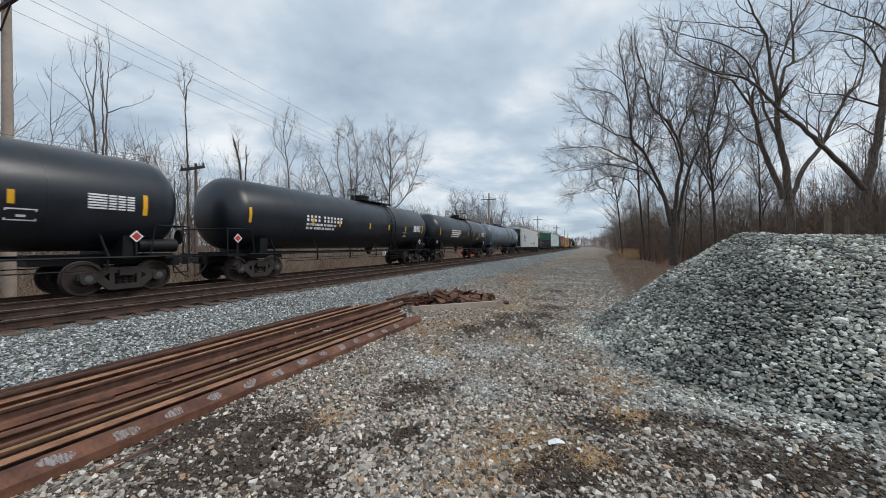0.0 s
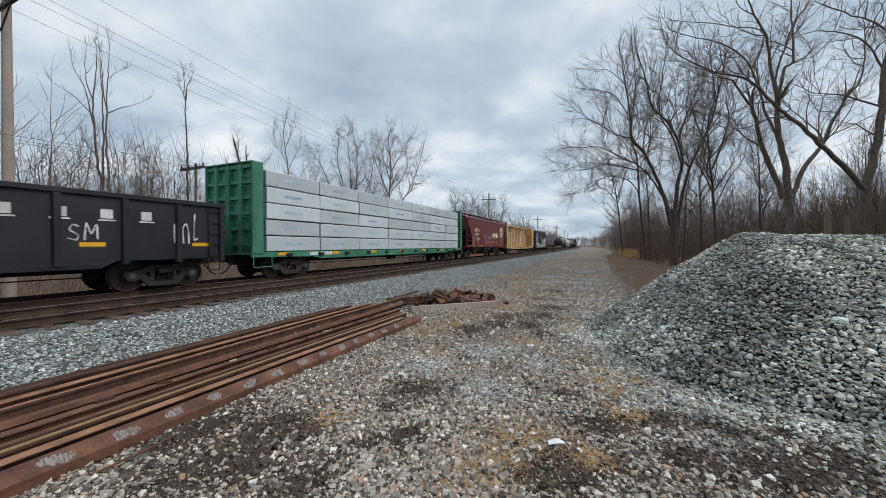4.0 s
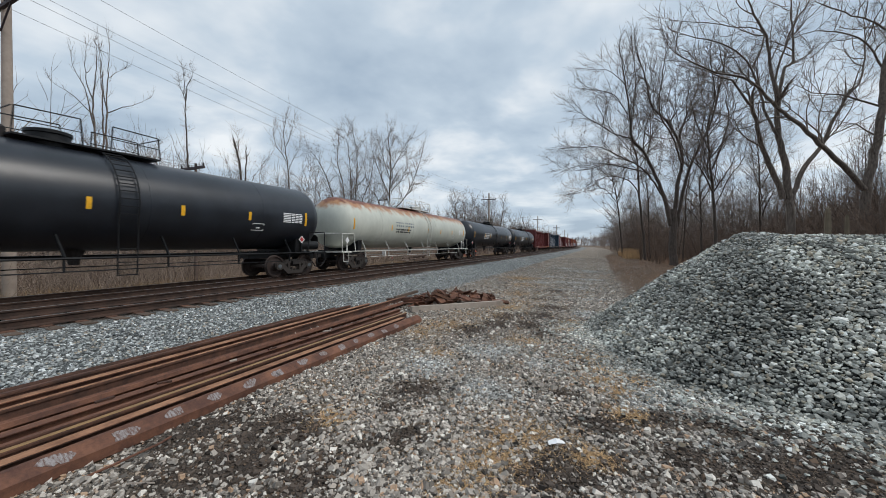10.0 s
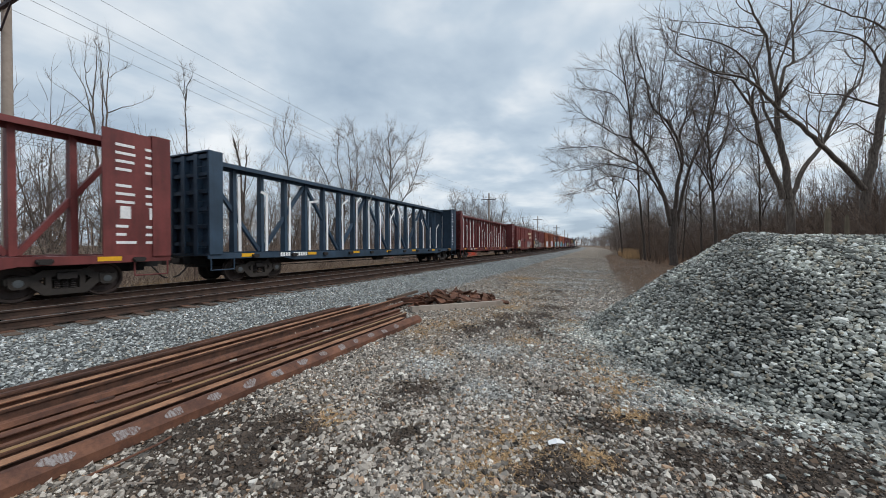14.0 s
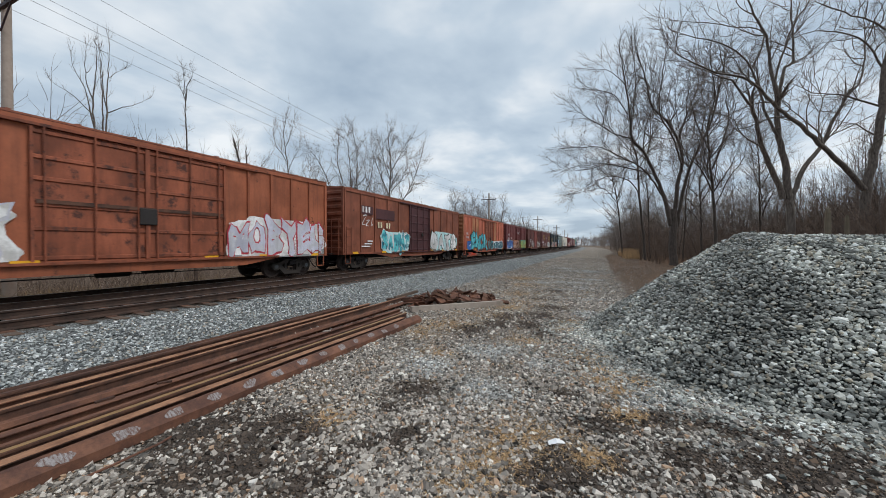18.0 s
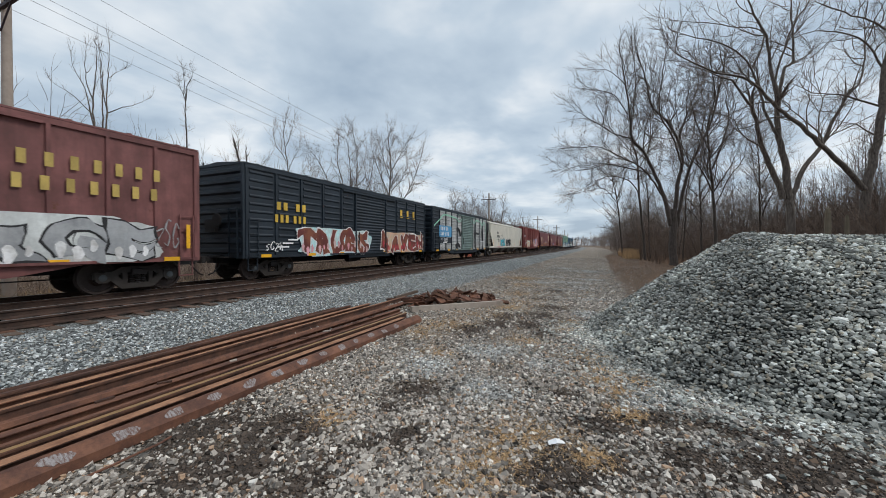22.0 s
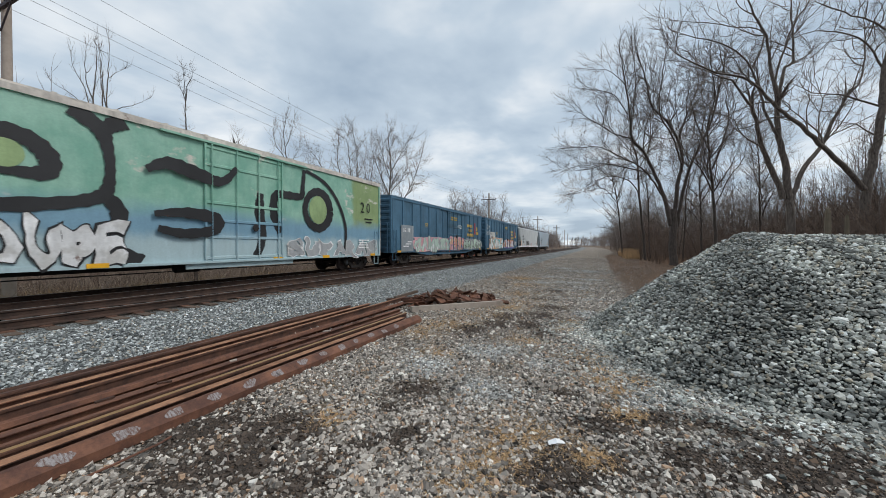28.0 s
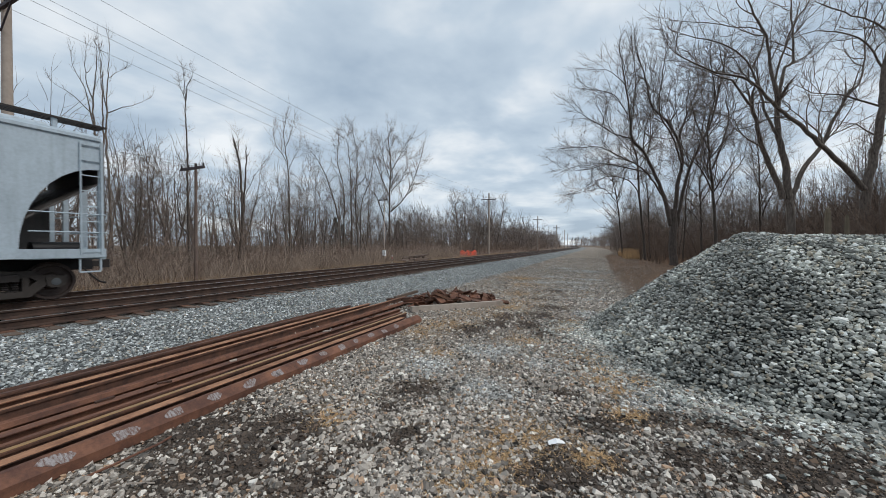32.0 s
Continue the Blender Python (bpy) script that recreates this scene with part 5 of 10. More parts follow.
        mids.append(wooden(grown(120 + k, stems, 2.7, (0.48, 0.32, 0.26), (0.3, 0.75), 0.0088, girth=0.75), 0.06, 0.03))
    for k in range(4):
        q = np.random.default_rng(220 + k)
        a, b = q.normal(0, 0.35, 2)
        stems = [(0.10, 0.015, 0.35, [(0, 0, -0.2), (a * 0.3, b * 0.3, 4.0), (a, b, 9.4)])]
        if k % 2:
            stems.append((0.07, 0.015, 0.35, [(a * 0.15, b * 0.15, 1.4), (-a - 0.4, 0.4, 5.0), (-a - 0.7, 0.6, 8.4)]))
        slim.append(wooden(grown(140 + k, stems, 1.9, (0.36, 0.28, 0.24), (0.2, 0.6), 0.0075, 0.08, girth=0.8), 0.05, 0.025))
    # the wood on the bank
    for k in range(20):
        s = 26 + 7.4 * k + rng.uniform(-2, 2)
        u = rng.uniform(9.5, 13.5) + (2.5 if s < 50 else -4.0)
        x, y, _ = line(u, s)
        tree(mids[k % 4], x, y, rise(u, s) - 0.1, rng.uniform(0, 360), rng.uniform(0.60, 0.95) * (0.8 if s < 50 else 1.2))
    for k in range(16):
        s = 18 + 4.2 * k
        u = rng.uniform(12, 26)
        x, y, _ = line(u, s)
        tree(slim[k % 4], x, y, rise(u, s) - 0.1, rng.uniform(0, 360), rng.uniform(0.6, 0.95))
    # the wood beyond the tracks
    spare = "slender bare tree among the brush beyond the tracks"
    tree(mids[1], -29.5, 41.0, -0.1, 160, 1.05, "broad bare tree beyond the tracks")
    for x, y, k, size in ((-28.0, 13.5, 2, 0.82), (-27.5, 9.4, 0, 0.85), (-28.5, 21.5, 3, 0.88), (-30.0, 17.0, 1, 0.8), (-29.0, 27.5, 2, 0.9)):
        tree(mids[k], x, y, -0.1, 80 * k, size, "broad bare tree beyond the tracks")
    for k in range(7):
        tree(mids[k % 4], -30.0 - 3 * (k % 3), 84.0 + 4.5 * k, -0.1, 70 * k, rng.uniform(1.25, 1.6), "broad bare tree beyond the tracks")
    for k in range(40):
        s = -2 + 3.7 * k + rng.uniform(-1.2, 1.2)
        u = rng.uniform(-38, -26)
        x, y, _ = line(u, s)
        tree(mids[k % 4] if k % 4 == 0 else slim[k % 4], x, y, -0.1, rng.uniform(0, 360), rng.uniform(0.5, 0.82) * (1.25 if s > 60 else 1.0), spare)


build_trees()


def stems_field(name, places, heights, radii, material, label, category, seed, bend=0.35, rings=3):
    """Thin bent stems, each three-sided, in one mesh."""
    rng = np.random.default_rng(seed)
    n = len(places)
    lean = rng.normal(0, bend, (n, 2))
    v = np.zeros((n, rings, 3, 3), np.float32)
    for i, t in enumerate(np.linspace(0, 1, rings)):
        c = places + np.concatenate([lean * (t ** 1.6) * heights[:, None], (t * heights)[:, None]], 1)
        r = radii * (1 - 0.85 * t)
        for k in range(3):
            a = 2 * math.pi * k / 3
            v[:, i, k] = c + np.stack([np.cos(a) * r, np.sin(a) * r, 0 * r], 1)
    one = [(i * 3 + k, i * 3 + (k + 1) % 3, (i + 1) * 3 + (k + 1) % 3, (i + 1) * 3 + k) for i in range(rings - 1) for k in range(3)]
    f = np.array(one)[None] + (np.arange(n) * 3 * rings)[:, None, None]
    return tagged(raw(name, v.reshape(-1, 3), f.reshape(-1, 4), material), label, category, kind="stuff")


SMALL = [low_tree(300 + k, 1 + k % 2, (0.30, 0.26, 0.36, 0.32)[k % 4], (0.10, 0.10, 0.13), (0.05, 0.12), 0.0011, 0.06) for k in range(6)]
BUSH = [low_tree(330 + k, 3, 0.50, (0.24, 0.20, 0.30), (0.12, 0.26), 0.0028, 0.03) for k in range(4)]
FAR = [low_tree(340 + k, 2, 0.42, (0.15, 0.16, 0.20), (0.10, 0.22), 0.0032, 0.04) for k in range(4)]


def wood_mass(name, spots, label, seed, material, kinds=SMALL, category="woods"):
    """Many leafless trees that nobody could count, in one mesh."""
    rng = np.random.default_rng(seed)
    vs, fs, n = [], [], 0
    for x, y, z, h in spots:
        v, f = kinds[rng.integers(len(kinds))]
        a, w = rng.uniform(0, 6.283), rng.uniform(0.8, 1.25) * h
        c, s = math.cos(a) * w, math.sin(a) * w
        vs.append(np.stack([v[:, 0] * c - v[:, 1] * s + x, v[:, 0] * s + v[:, 1] * c + y, v[:, 2] * h + z], 1))
        fs.append(f + n)
        n += len(v)
    return tagged(raw(name, np.concatenate(vs), np.concatenate(fs), material), label, category, kind="stuff")


def build_woods():
    rng = np.random.default_rng(77)

    def spots(n, ulo, uhi, slo, shi, hlo, hhi, power=1.0):
        out = []
        for _ in range(n):
            u, s = rng.uniform(ulo, uhi), slo + (shi - slo) * rng.random() ** power
            x, y, _a = line(u, s)
            out.append((x, y, rise(u, s) - 0.1, rng.uniform(hlo, hhi)))
        return out

    wood_mass("left_woods", spots(360, -46, -25.5, -8, 80, 5.0, 10.0) + spots(170, -70, -27, 60, 180, 5.0, 9.5), "grey leafless woods beyond the tracks", 78, M["twig"])
    wood_mass("left_bushes", spots(360, -34, -22.5, -6, 130, 1.2, 3.2, 1.2) + spots(70, -34, -23, 110, 330, 2.5, 5.0) + spots(70, -62, -33, -10, 110, 2.0, 4.5), "bushy grey-brown thicket behind the weeds", 79, M["brush"], BUSH, "bushes")
    wood_mass("far_left_woods", spots(170, -55, -26, 95, 260, 7.0, 11.5) + spots(200, -80, -26, 260, 800, 8.0, 13.0), "distant leafless woods beside the line", 80, M["twig"], FAR)
    wood_mass("right_woods", spots(60, 11, 26, 13, 60, 3.0, 5.5) + spots(150, 15, 44, 14, 60, 5.5, 9.5) + spots(200, 11, 60, 30, 150, 4.0, 10.0), "dark leafless woods behind the bank", 81, M["twig"])
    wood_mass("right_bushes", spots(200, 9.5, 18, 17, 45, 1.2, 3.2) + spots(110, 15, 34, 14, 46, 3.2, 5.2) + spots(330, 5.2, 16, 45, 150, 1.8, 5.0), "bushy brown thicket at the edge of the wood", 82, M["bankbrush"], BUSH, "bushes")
    wood_mass("far_right_woods", spots(150, 4.0, 24, 80, 220, 7.0, 11.0) + spots(180, 3.5, 50, 220, 700, 8.0, 13.0), "distant leafless woods beside the road", 83, M["twig"], FAR)


build_woods()


def build_brush():
    rng = np.random.default_rng(31)

    def field(n, ulo, uhi, slo, shi, clump, power=1.3):
        out = []
        while len(out) < n:
            s = slo + (shi - slo) * rng.random() ** power
            u = rng.uniform(ulo, uhi)
            if noise.noise((u * clump, s * clump, 5.0)) + rng.uniform(-0.5, 0.5) < -0.05:
                continue
            x, y, _ = line(u, s)
            out.append((x, y, rise(u, s) - 0.02))
        return np.array(out)

    p = field(22000, -36, -20.5, -6, 150, 0.35)
    stems_field("brush_thicket", p, rng.uniform(0.5, 2.1, len(p)) * rng.uniform(0.5, 1.2, len(p)), rng.uniform(0.006, 0.016, len(p)), M["brush"], "tangled leafless grey-brown brush beyond the tracks", "brush", 32, 0.95)
    p = field(9000, -26, -21.5, -6, 60, 0.4, 1.0)
    stems_field("low_thicket", p, rng.uniform(0.8, 2.6, len(p)), rng.uniform(0.007, 0.014, len(p)), M["tanweeds"], "dense brown thicket behind the verge", "brush", 40, 0.85)
    p = field(9000, -27, -19.4, -4, 110, 0.5)
    stems_field("weed_stalks", p, rng.uniform(0.4, 1.25, len(p)), rng.uniform(0.006, 0.014, len(p)), M["tanweeds"], "red-brown dead weeds along the embankment", "weeds", 33, 0.75, 3)
    p = field(13000, -21.5, -18.0, -4, 90, 0.6)
    stems_field("verge_grass", p, rng.uniform(0.15, 0.6, len(p)), rng.uniform(0.004, 0.009, len(p)), M["drygrass"], "dry tan grass on the far side of the tracks", "grass", 34, 0.6, 2)
    p = field(14000, 8.2, 26, 12, 150, 0.35)
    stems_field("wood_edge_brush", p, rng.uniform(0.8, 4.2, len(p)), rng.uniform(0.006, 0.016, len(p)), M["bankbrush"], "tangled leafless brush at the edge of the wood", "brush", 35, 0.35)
    p = field(1500, 14, 44, 12, 62, 0.3, 1.0)
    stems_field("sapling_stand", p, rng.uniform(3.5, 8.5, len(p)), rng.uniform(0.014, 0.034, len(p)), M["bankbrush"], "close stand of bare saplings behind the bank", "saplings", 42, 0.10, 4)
    p = field(9000, 8.6, 22, 14, 46, 0.35, 1.0)
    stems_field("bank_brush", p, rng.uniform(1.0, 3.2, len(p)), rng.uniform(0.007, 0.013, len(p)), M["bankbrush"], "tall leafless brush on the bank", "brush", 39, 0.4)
    p = field(9000, 6.2, 13, 10, 70, 0.5)
    stems_field("bank_weeds", p, rng.uniform(0.25, 0.9, len(p)), rng.uniform(0.005, 0.012, len(p)), M["brushred"], "red-brown weeds and leaves on the bank", "weeds", 36, 0.6, 2)
    p = field(5200, 1.0, 6.4, 17, 80, 0.5, 1.2)
    stems_field("edge_litter", p, rng.uniform(0.05, 0.32, len(p)), rng.uniform(0.004, 0.010, len(p)), M["brushred"], "dead leaves and twigs between the road and the wood", "litter", 43, 1.6, 2)
    p = field(3600, 8.6, 13.0, 12.5, 22, 0.6, 1.0)
    stems_field("bank_grass", p, rng.uniform(0.4, 1.15, len(p)), rng.uniform(0.004, 0.009, len(p)), M["tanweeds"], "tan dead grass on the bank round the old posts", "grass", 44, 0.45, 3)
    p = field(1800, 3.4, 5.6, 60, 80, 0.2, 1.0)
    stems_field("tall_dry_grass", p, rng.uniform(0.8, 1.7, len(p)), rng.uniform(0.010, 0.02, len(p)), M["drygrass"], "clump of tall tan grass beside the road", "grass", 37, 0.25)
    p = field(7000, -75, -28, -10, 170, 0.2, 1.0)
    stems_field("wood_undergrowth", p, rng.uniform(1.4, 3.8, len(p)), rng.uniform(0.010, 0.020, len(p)), M["undergrowth"], "grey-brown undergrowth inside the wood", "brush", 41, 0.5)
    # straw on the service road
    out, hs = [], []
    while len(out) < 34000:
        a, b, r = STRAW[rng.integers(len(STRAW))]
        x, y = a + rng.normal(0, r * 0.85), b + rng.normal(0, r * 0.85)
        if heap_z(x, y) > 0.05 or x < -6.5:
            continue
        out.append((x, y, rise(x, y) + 0.002))
        hs.append(rng.uniform(0.006, 0.026) * (1.0 + 0.08 * max(0.0, y - 6.0)))
    p = np.array(out)
    stems_field("straw_litter", p, np.array(hs), rng.uniform(0.0018, 0.0044, len(p)) * (1.0 + 0.06 * np.maximum(0.0, p[:, 1] - 6.0)), M["straw"], "short flattened straw on the gravel", "grass", 38, 2.6, 2)


build_brush()


# ---- poles, wires and small things beyond the tracks ----
def utility_pole(x, y, top, arm_z, material, label, width=2.6, r=0.16, arms=1, braces=True):
    root = thing("utility_pole", label, "utility pole", at=pose(x, y, 0))
    part("pole", Shape().rod((0, 0, -0.5), (0.06, 0, top), r, 12, r * 0.68), material, root, smooth=40)
    for k in range(arms):
        z = arm_z - 0.9 * k
        part("crossarm", Shape().box(-width / 2, width / 2, -0.20, -0.09, z - 0.06, z + 0.07), M["arm"], root, "dark timber crossarm")
        if braces:
            for sx in (-1, 1):
                part("brace", Shape().bar((sx * width * 0.34, -0.16, z - 0.05), (sx * 0.1, -0.16, z - 0.85), 0.05, 0.03), M["arm"], root)
        for q in (-0.46, -0.17, 0.17, 0.46):
            part("insulator", Shape().lathe([(z + 0.07, 0.03), (z + 0.12, 0.055), (z + 0.16, 0.03), (z + 0.22, 0.045), (z + 0.25, 0.015)], "z", 8, q * width, -0.145), M["iron"], root)
    return root


def build_poles():
    utility_pole(-20.12, 5.74, 11.6, 10.75, M["polewood"], "tall pale wooden utility pole with a crossarm", 3.0, 0.19)
    utility_pole(-20.0, 68.0, 12.2, 11.0, M["polewood"], "tall wooden utility pole with a crossarm", 3.0, 0.19)
    x, y, _ = line(-20.0, 128.0)
    utility_pole(x, y, 12.2, 11.0, M["polewood"], "tall wooden utility pole with a crossarm", 3.0, 0.19)
    for s in (190.0, 255.0, 330.0):
        x, y, _ = line(-20.0, s)
        utility_pole(x, y, 12.2, 11.0, M["polewood"], "distant wooden utility pole", 3.0, 0.19)
    utility_pole(-20.5, 12.7, 6.6, 6.3, M["oldpole"], "short old telegraph pole with a crossarm", 2.0, 0.095, 1, False)
    for k, (wx, wz) in enumerate(((-20.8, 11.2), (-19.45, 11.25), (-18.85, 11.3), (-18.3, 12.05))):
        wire = thing("overhead_wire", "thin dark overhead wire between poles", "wire", "overhead wires")
        ends = [(-60.0, wz), (5.8, wz), (68.0, wz), (128.0, wz), (190.0, wz)]
        for (y0, z0), (y1, z1) in zip(ends, ends[1:]):
            pts = [line(wx, y0 + (y1 - y0) * t / 16)[:2] + (z0 + (z1 - z0) * t / 16 - 1.45 * (1 - ((t - 8) / 8) ** 2),) for t in range(17)]
            v, f = tube_rows(pts, [0.007] * 17, 4)
            raw("span", v, f, M["wire"], wire)
    for wx, wz in ((-21.2, 6.45), (-20.6, 6.45), (-19.8, 6.45)):
        sh = Shape().pipe([(wx, 12.6 - 8.0 * t, wz - 0.5 * (1 - (2 * t / 4 - 1) ** 2)) for t in range(5)], 0.010, 4)
        thing("telegraph_wire", "thin old telegraph wire", "wire", "telegraph wires", shape=sh, material=M["wire"])
    p = thing("slim_metal_pole", "slim grey pole with a white box near its foot", "pole", at=pose(-21.7, 33.5, -0.1))
    part("tube", Shape().rod((0, 0, 0), (0, 0, 7.4), 0.06, 8, 0.045), M["greywood"], p)
    part("box", Shape().block(-0.18, 0.18, -0.12, 0.12, 1.0, 1.65, 0.02), M["white"], p, "white equipment box")
    part("stub_arm", Shape().box(-0.75, 0.35, -0.04, 0.04, 7.1, 7.2), M["arm"], p)
    q = thing("marker_post", "short white marker post with a red band", "marker post", at=pose(-22.2, 35.9, -0.1))
    part("stake", Shape().rod((0, 0, 0), (0, 0, 1.0), 0.06, 8), M["white"], q)
    part("band", Shape().rod((0, 0, 0.62), (0, 0, 0.85), 0.065, 8), M["red"], q)
    rng = random.Random(4)
    for k in range(16):
        b = thing("discarded_tie", "dark discarded tie on a heap beyond the tracks", "railway tie", "heap of discarded ties")
        part("beam", Shape().block(-1.3, 1.3, -0.11, 0.11, 0, 0.18, 0.01), M["greywood"] if k < 3 else M["oldpole"], b)
        b.matrix_basis = pose(-20.3 + rng.uniform(-0.6, 0.6), 38.6 + rng.uniform(-2.6, 2.6) * (1 - k / 22), -0.05 + 1.0 * (k / 16) * rng.uniform(0.6, 1.0), rng.uniform(-12, 12), rng.uniform(-14, 14), rng.uniform(40, 140))
    f = thing("orange_barrier", "sagging orange-red plastic barrier fence", "barrier", at=pose(-21.8, 61.5, 0))
    sh = Shape()
    for k in range(10):
        y0 = -4.5 + 0.9 * k
        sh.add([(0.15 * math.sin(k), y0, 0.05), (0.15 * math.sin(k + 1), y0 + 0.9, 0.05), (0.15 * math.sin(k + 1), y0 + 0.9, 1.05 + 0.2 * math.sin(k * 1.7 + 1.7)), (0.15 * math.sin(k), y0, 1.05 + 0.2 * math.sin(k * 1.7))], [(0, 1, 2, 3)])
        sh.add([(0.15 * math.sin(k) + 0.03, y0, 0.05), (0.15 * math.sin(k + 1) + 0.03, y0 + 0.9, 0.05), (0.15 * math.sin(k + 1) + 0.03, y0 + 0.9, 1.05 + 0.2 * math.sin(k * 1.7 + 1.7)), (0.15 * math.sin(k) + 0.03, y0, 1.05 + 0.2 * math.sin(k * 1.7))], [(0, 1, 2, 3)])
    part("mesh", sh, paint("barrier_orange", (0.62, 0.07, 0.03), 0.6, 0.2, 0.1), f)
    for k in range(4):
        part("stake", Shape().rod((0, -4.5 + 3.0 * k, 0), (0, -4.5 + 3.0 * k, 1.3), 0.03, 6), M["oldpole"], f)
    for x, y, h, r in ((5.35, 12.4, 3.05, 0.065), (5.85, 12.7, 2.88, 0.05)):
        w = thing("fence_post", "rough split wooden fence post on the bank", "fence post", "old fence posts", at=pose(x, y, 0))
        zg = rise(x, y)
        part("stake", Shape().lathe([(zg - 0.2, r * 1.2), (zg + 1.0, r), (h - 0.5, r * 1.1), (h - 0.12, r * 0.9), (h, r * 0.5)], "z", 7), M["postwood"], w)
    # signal bridge far down the line
    g = thing("signal_gantry", "distant signal masts above the line", "railway signal")
    for u in (-24.5, -20.5, -16.8):
        x, y, _ = line(u + 12.0, 470.0)
        part("mast", Shape().rod((x, y, 0), (x, y, 11.5), 0.16, 6), M["iron"], g)
        for z in (9.2, 10.8):
            part("signal_head", Shape().box(x - 0.6, x + 0.6, y - 0.3, y + 0.3, z - 0.6, z + 0.5), M["iron"], g)
    # two dark conifers beyond the wood
    for x, y, h in ((-45.0, 53.0, 7.5), (-47.0, 57.5, 6.5), (-43.0, 72.0, 8.0)):
        c = thing("conifer", "dark green conifer beyond the bare trees", "tree", "conifers", at=pose(x, y, -0.2))
        part("trunk", Shape().rod((0, 0, 0), (0, 0, h), 0.12, 6, 0.02), M["bark2"], c)
        rr = np.random.default_rng(int(h * 10))
        n = 900
        t = rr.random(n)
        a = rr.random(n) * 6.283
        rad = (1 - t) * h * 0.24 * (0.35 + 0.65 * rr.random(n))
        p0 = np.stack([np.cos(a) * rad, np.sin(a) * rad, 0.6 + t * (h - 0.7)], 1)
        v = np.stack([p0, p0 + np.stack([np.cos(a) * 0.35, np.sin(a) * 0.35, -0.15 + 0 * a], 1), p0 + np.stack([-np.sin(a) * 0.2, np.cos(a) * 0.2, 0.16 + 0 * a], 1)], 1)
        raw("needles", v.reshape(-1, 3), np.arange(n * 3).reshape(-1, 3), M["needle"], c)


build_poles()


# ---- the freight train: gear that every wagon shares ----
SPEED = 24.0
TRAIN, SPIN_A, SPIN_B, BEAMS = [], [], [], []
KEPT = {}


def kept(key, make):
    if key not in KEPT:
        KEPT[key] = make()
    return KEPT[key]


def wheel_mesh():
    s = Shape().rod((-0.98, 0, 0), (0.98, 0, 0), 0.085, 10)
    for k in (-1, 1):
        prof = [(k * 0.70, 0.10), (k * 0.70, 0.20), (k * 0.735, 0.24), (k * 0.735, 0.40), (k * 0.695, 0.43), (k * 0.695, 0.515), (k * 0.722, 0.515), (k * 0.735, 0.490),
                (k * 0.830, 0.485), (k * 0.830, 0.42), (k * 0.775, 0.40), (k * 0.775, 0.23), (k * 0.825, 0.19), (k * 0.825, 0.10)]
        s.lathe(prof, "x", 22)
        s.lathe([(k * 0.88, 0.14), (k * 1.02, 0.14), (k * 1.05, 0.11), (k * 1.06, 0.05)], "x", 12)
    return s.mesh("wheelset", M["wheel"], 35)


def frame_mesh(k):
    """Cast side frame with its two windows and sloping arms."""
    x0, x1 = (0.93, 1.05) if k > 0 else (-1.05, -0.93)
    s = Shape()
    s.prism([(-1.12, 0.62), (-0.62, 0.68), (-0.45, 0.80), (0.45, 0.80), (0.62, 0.68), (1.12, 0.62), (1.12, 0.46), (0.62, 0.48), (0.42, 0.62), (-0.42, 0.62), (-0.62, 0.48), (-1.12, 0.46)], "x", x0, x1)
    s.prism([(-0.86, 0.56), (-0.60, 0.60), (-0.30, 0.29), (0.30, 0.29), (0.60, 0.60), (0.86, 0.56), (0.42, 0.13), (-0.42, 0.13)], "x", x0, x1)
    for c in (-0.34, 0.34):
        s.prism([(c - 0.06, 0.25), (c + 0.06, 0.25), (c + 0.06, 0.68), (c - 0.06, 0.68)], "x", x0, x1)
    for c in (-0.89, 0.89):
        s.prism([(c - 0.17, 0.40), (c - 0.10, 0.34), (c + 0.10, 0.34), (c + 0.17, 0.40), (c + 0.20, 0.64), (c - 0.20, 0.64)], "x", x0 - 0.01, x1 + 0.03)
    return s.mesh("side_frame", M["sideframe"])


def spring_mesh(k):
    s = Shape()
    for c in (-0.18, -0.02, 0.14):
        for j in range(5):
            s.lathe([(0.28 + 0.058 * j, 0.060), (0.305 + 0.058 * j, 0.074), (0.32 + 0.058 * j, 0.060)], "z", 6, k * 1.0, c + 0.02)
    return s.mesh("spring_nest", M["iron"])


def bogie(car, y):
    mesh = kept("bolster", lambda: Shape().prism([(-1.15, 0.55), (1.15, 0.55), (1.15, 0.72), (0.5, 0.80), (-0.5, 0.80), (-1.15, 0.72)], "y", -0.2, 0.2)
                .rod((-0.35, 0, 0.78), (-0.35, 0, 0.84), 0.05).mesh("bogie", M["iron"]))
    b = part("bogie", mesh, None, car, "four-wheeled cast steel bogie", at=pose(0, y, 0))
    for k in (-1, 1):
        part("side_frame", kept(("frame", k), lambda: frame_mesh(k)), None, b, "dusty cast side frame")
        tagged(part("spring_nest", kept(("spring", k), lambda: spring_mesh(k)), None, b), kind="stuff")
    for off, store in ((-0.89, SPIN_A), (0.89, SPIN_B)):
        w = part("wheelset", kept("wheelset", wheel_mesh), None, b, "brown steel wheels on an axle", at=pose(0, off, 0.49))
        store.append(w)
        cap = kept("cap", lambda: Shape().lathe([(1.05, 0.10), (1.09, 0.10), (1.10, 0.04)], "x", 10).mesh("bearing_cap", M["cap"]))
        for turn in (0, 180):
            part("bearing_cap", cap, None, b, at=pose(0, off, 0.49, 0, 0, turn))
    return b


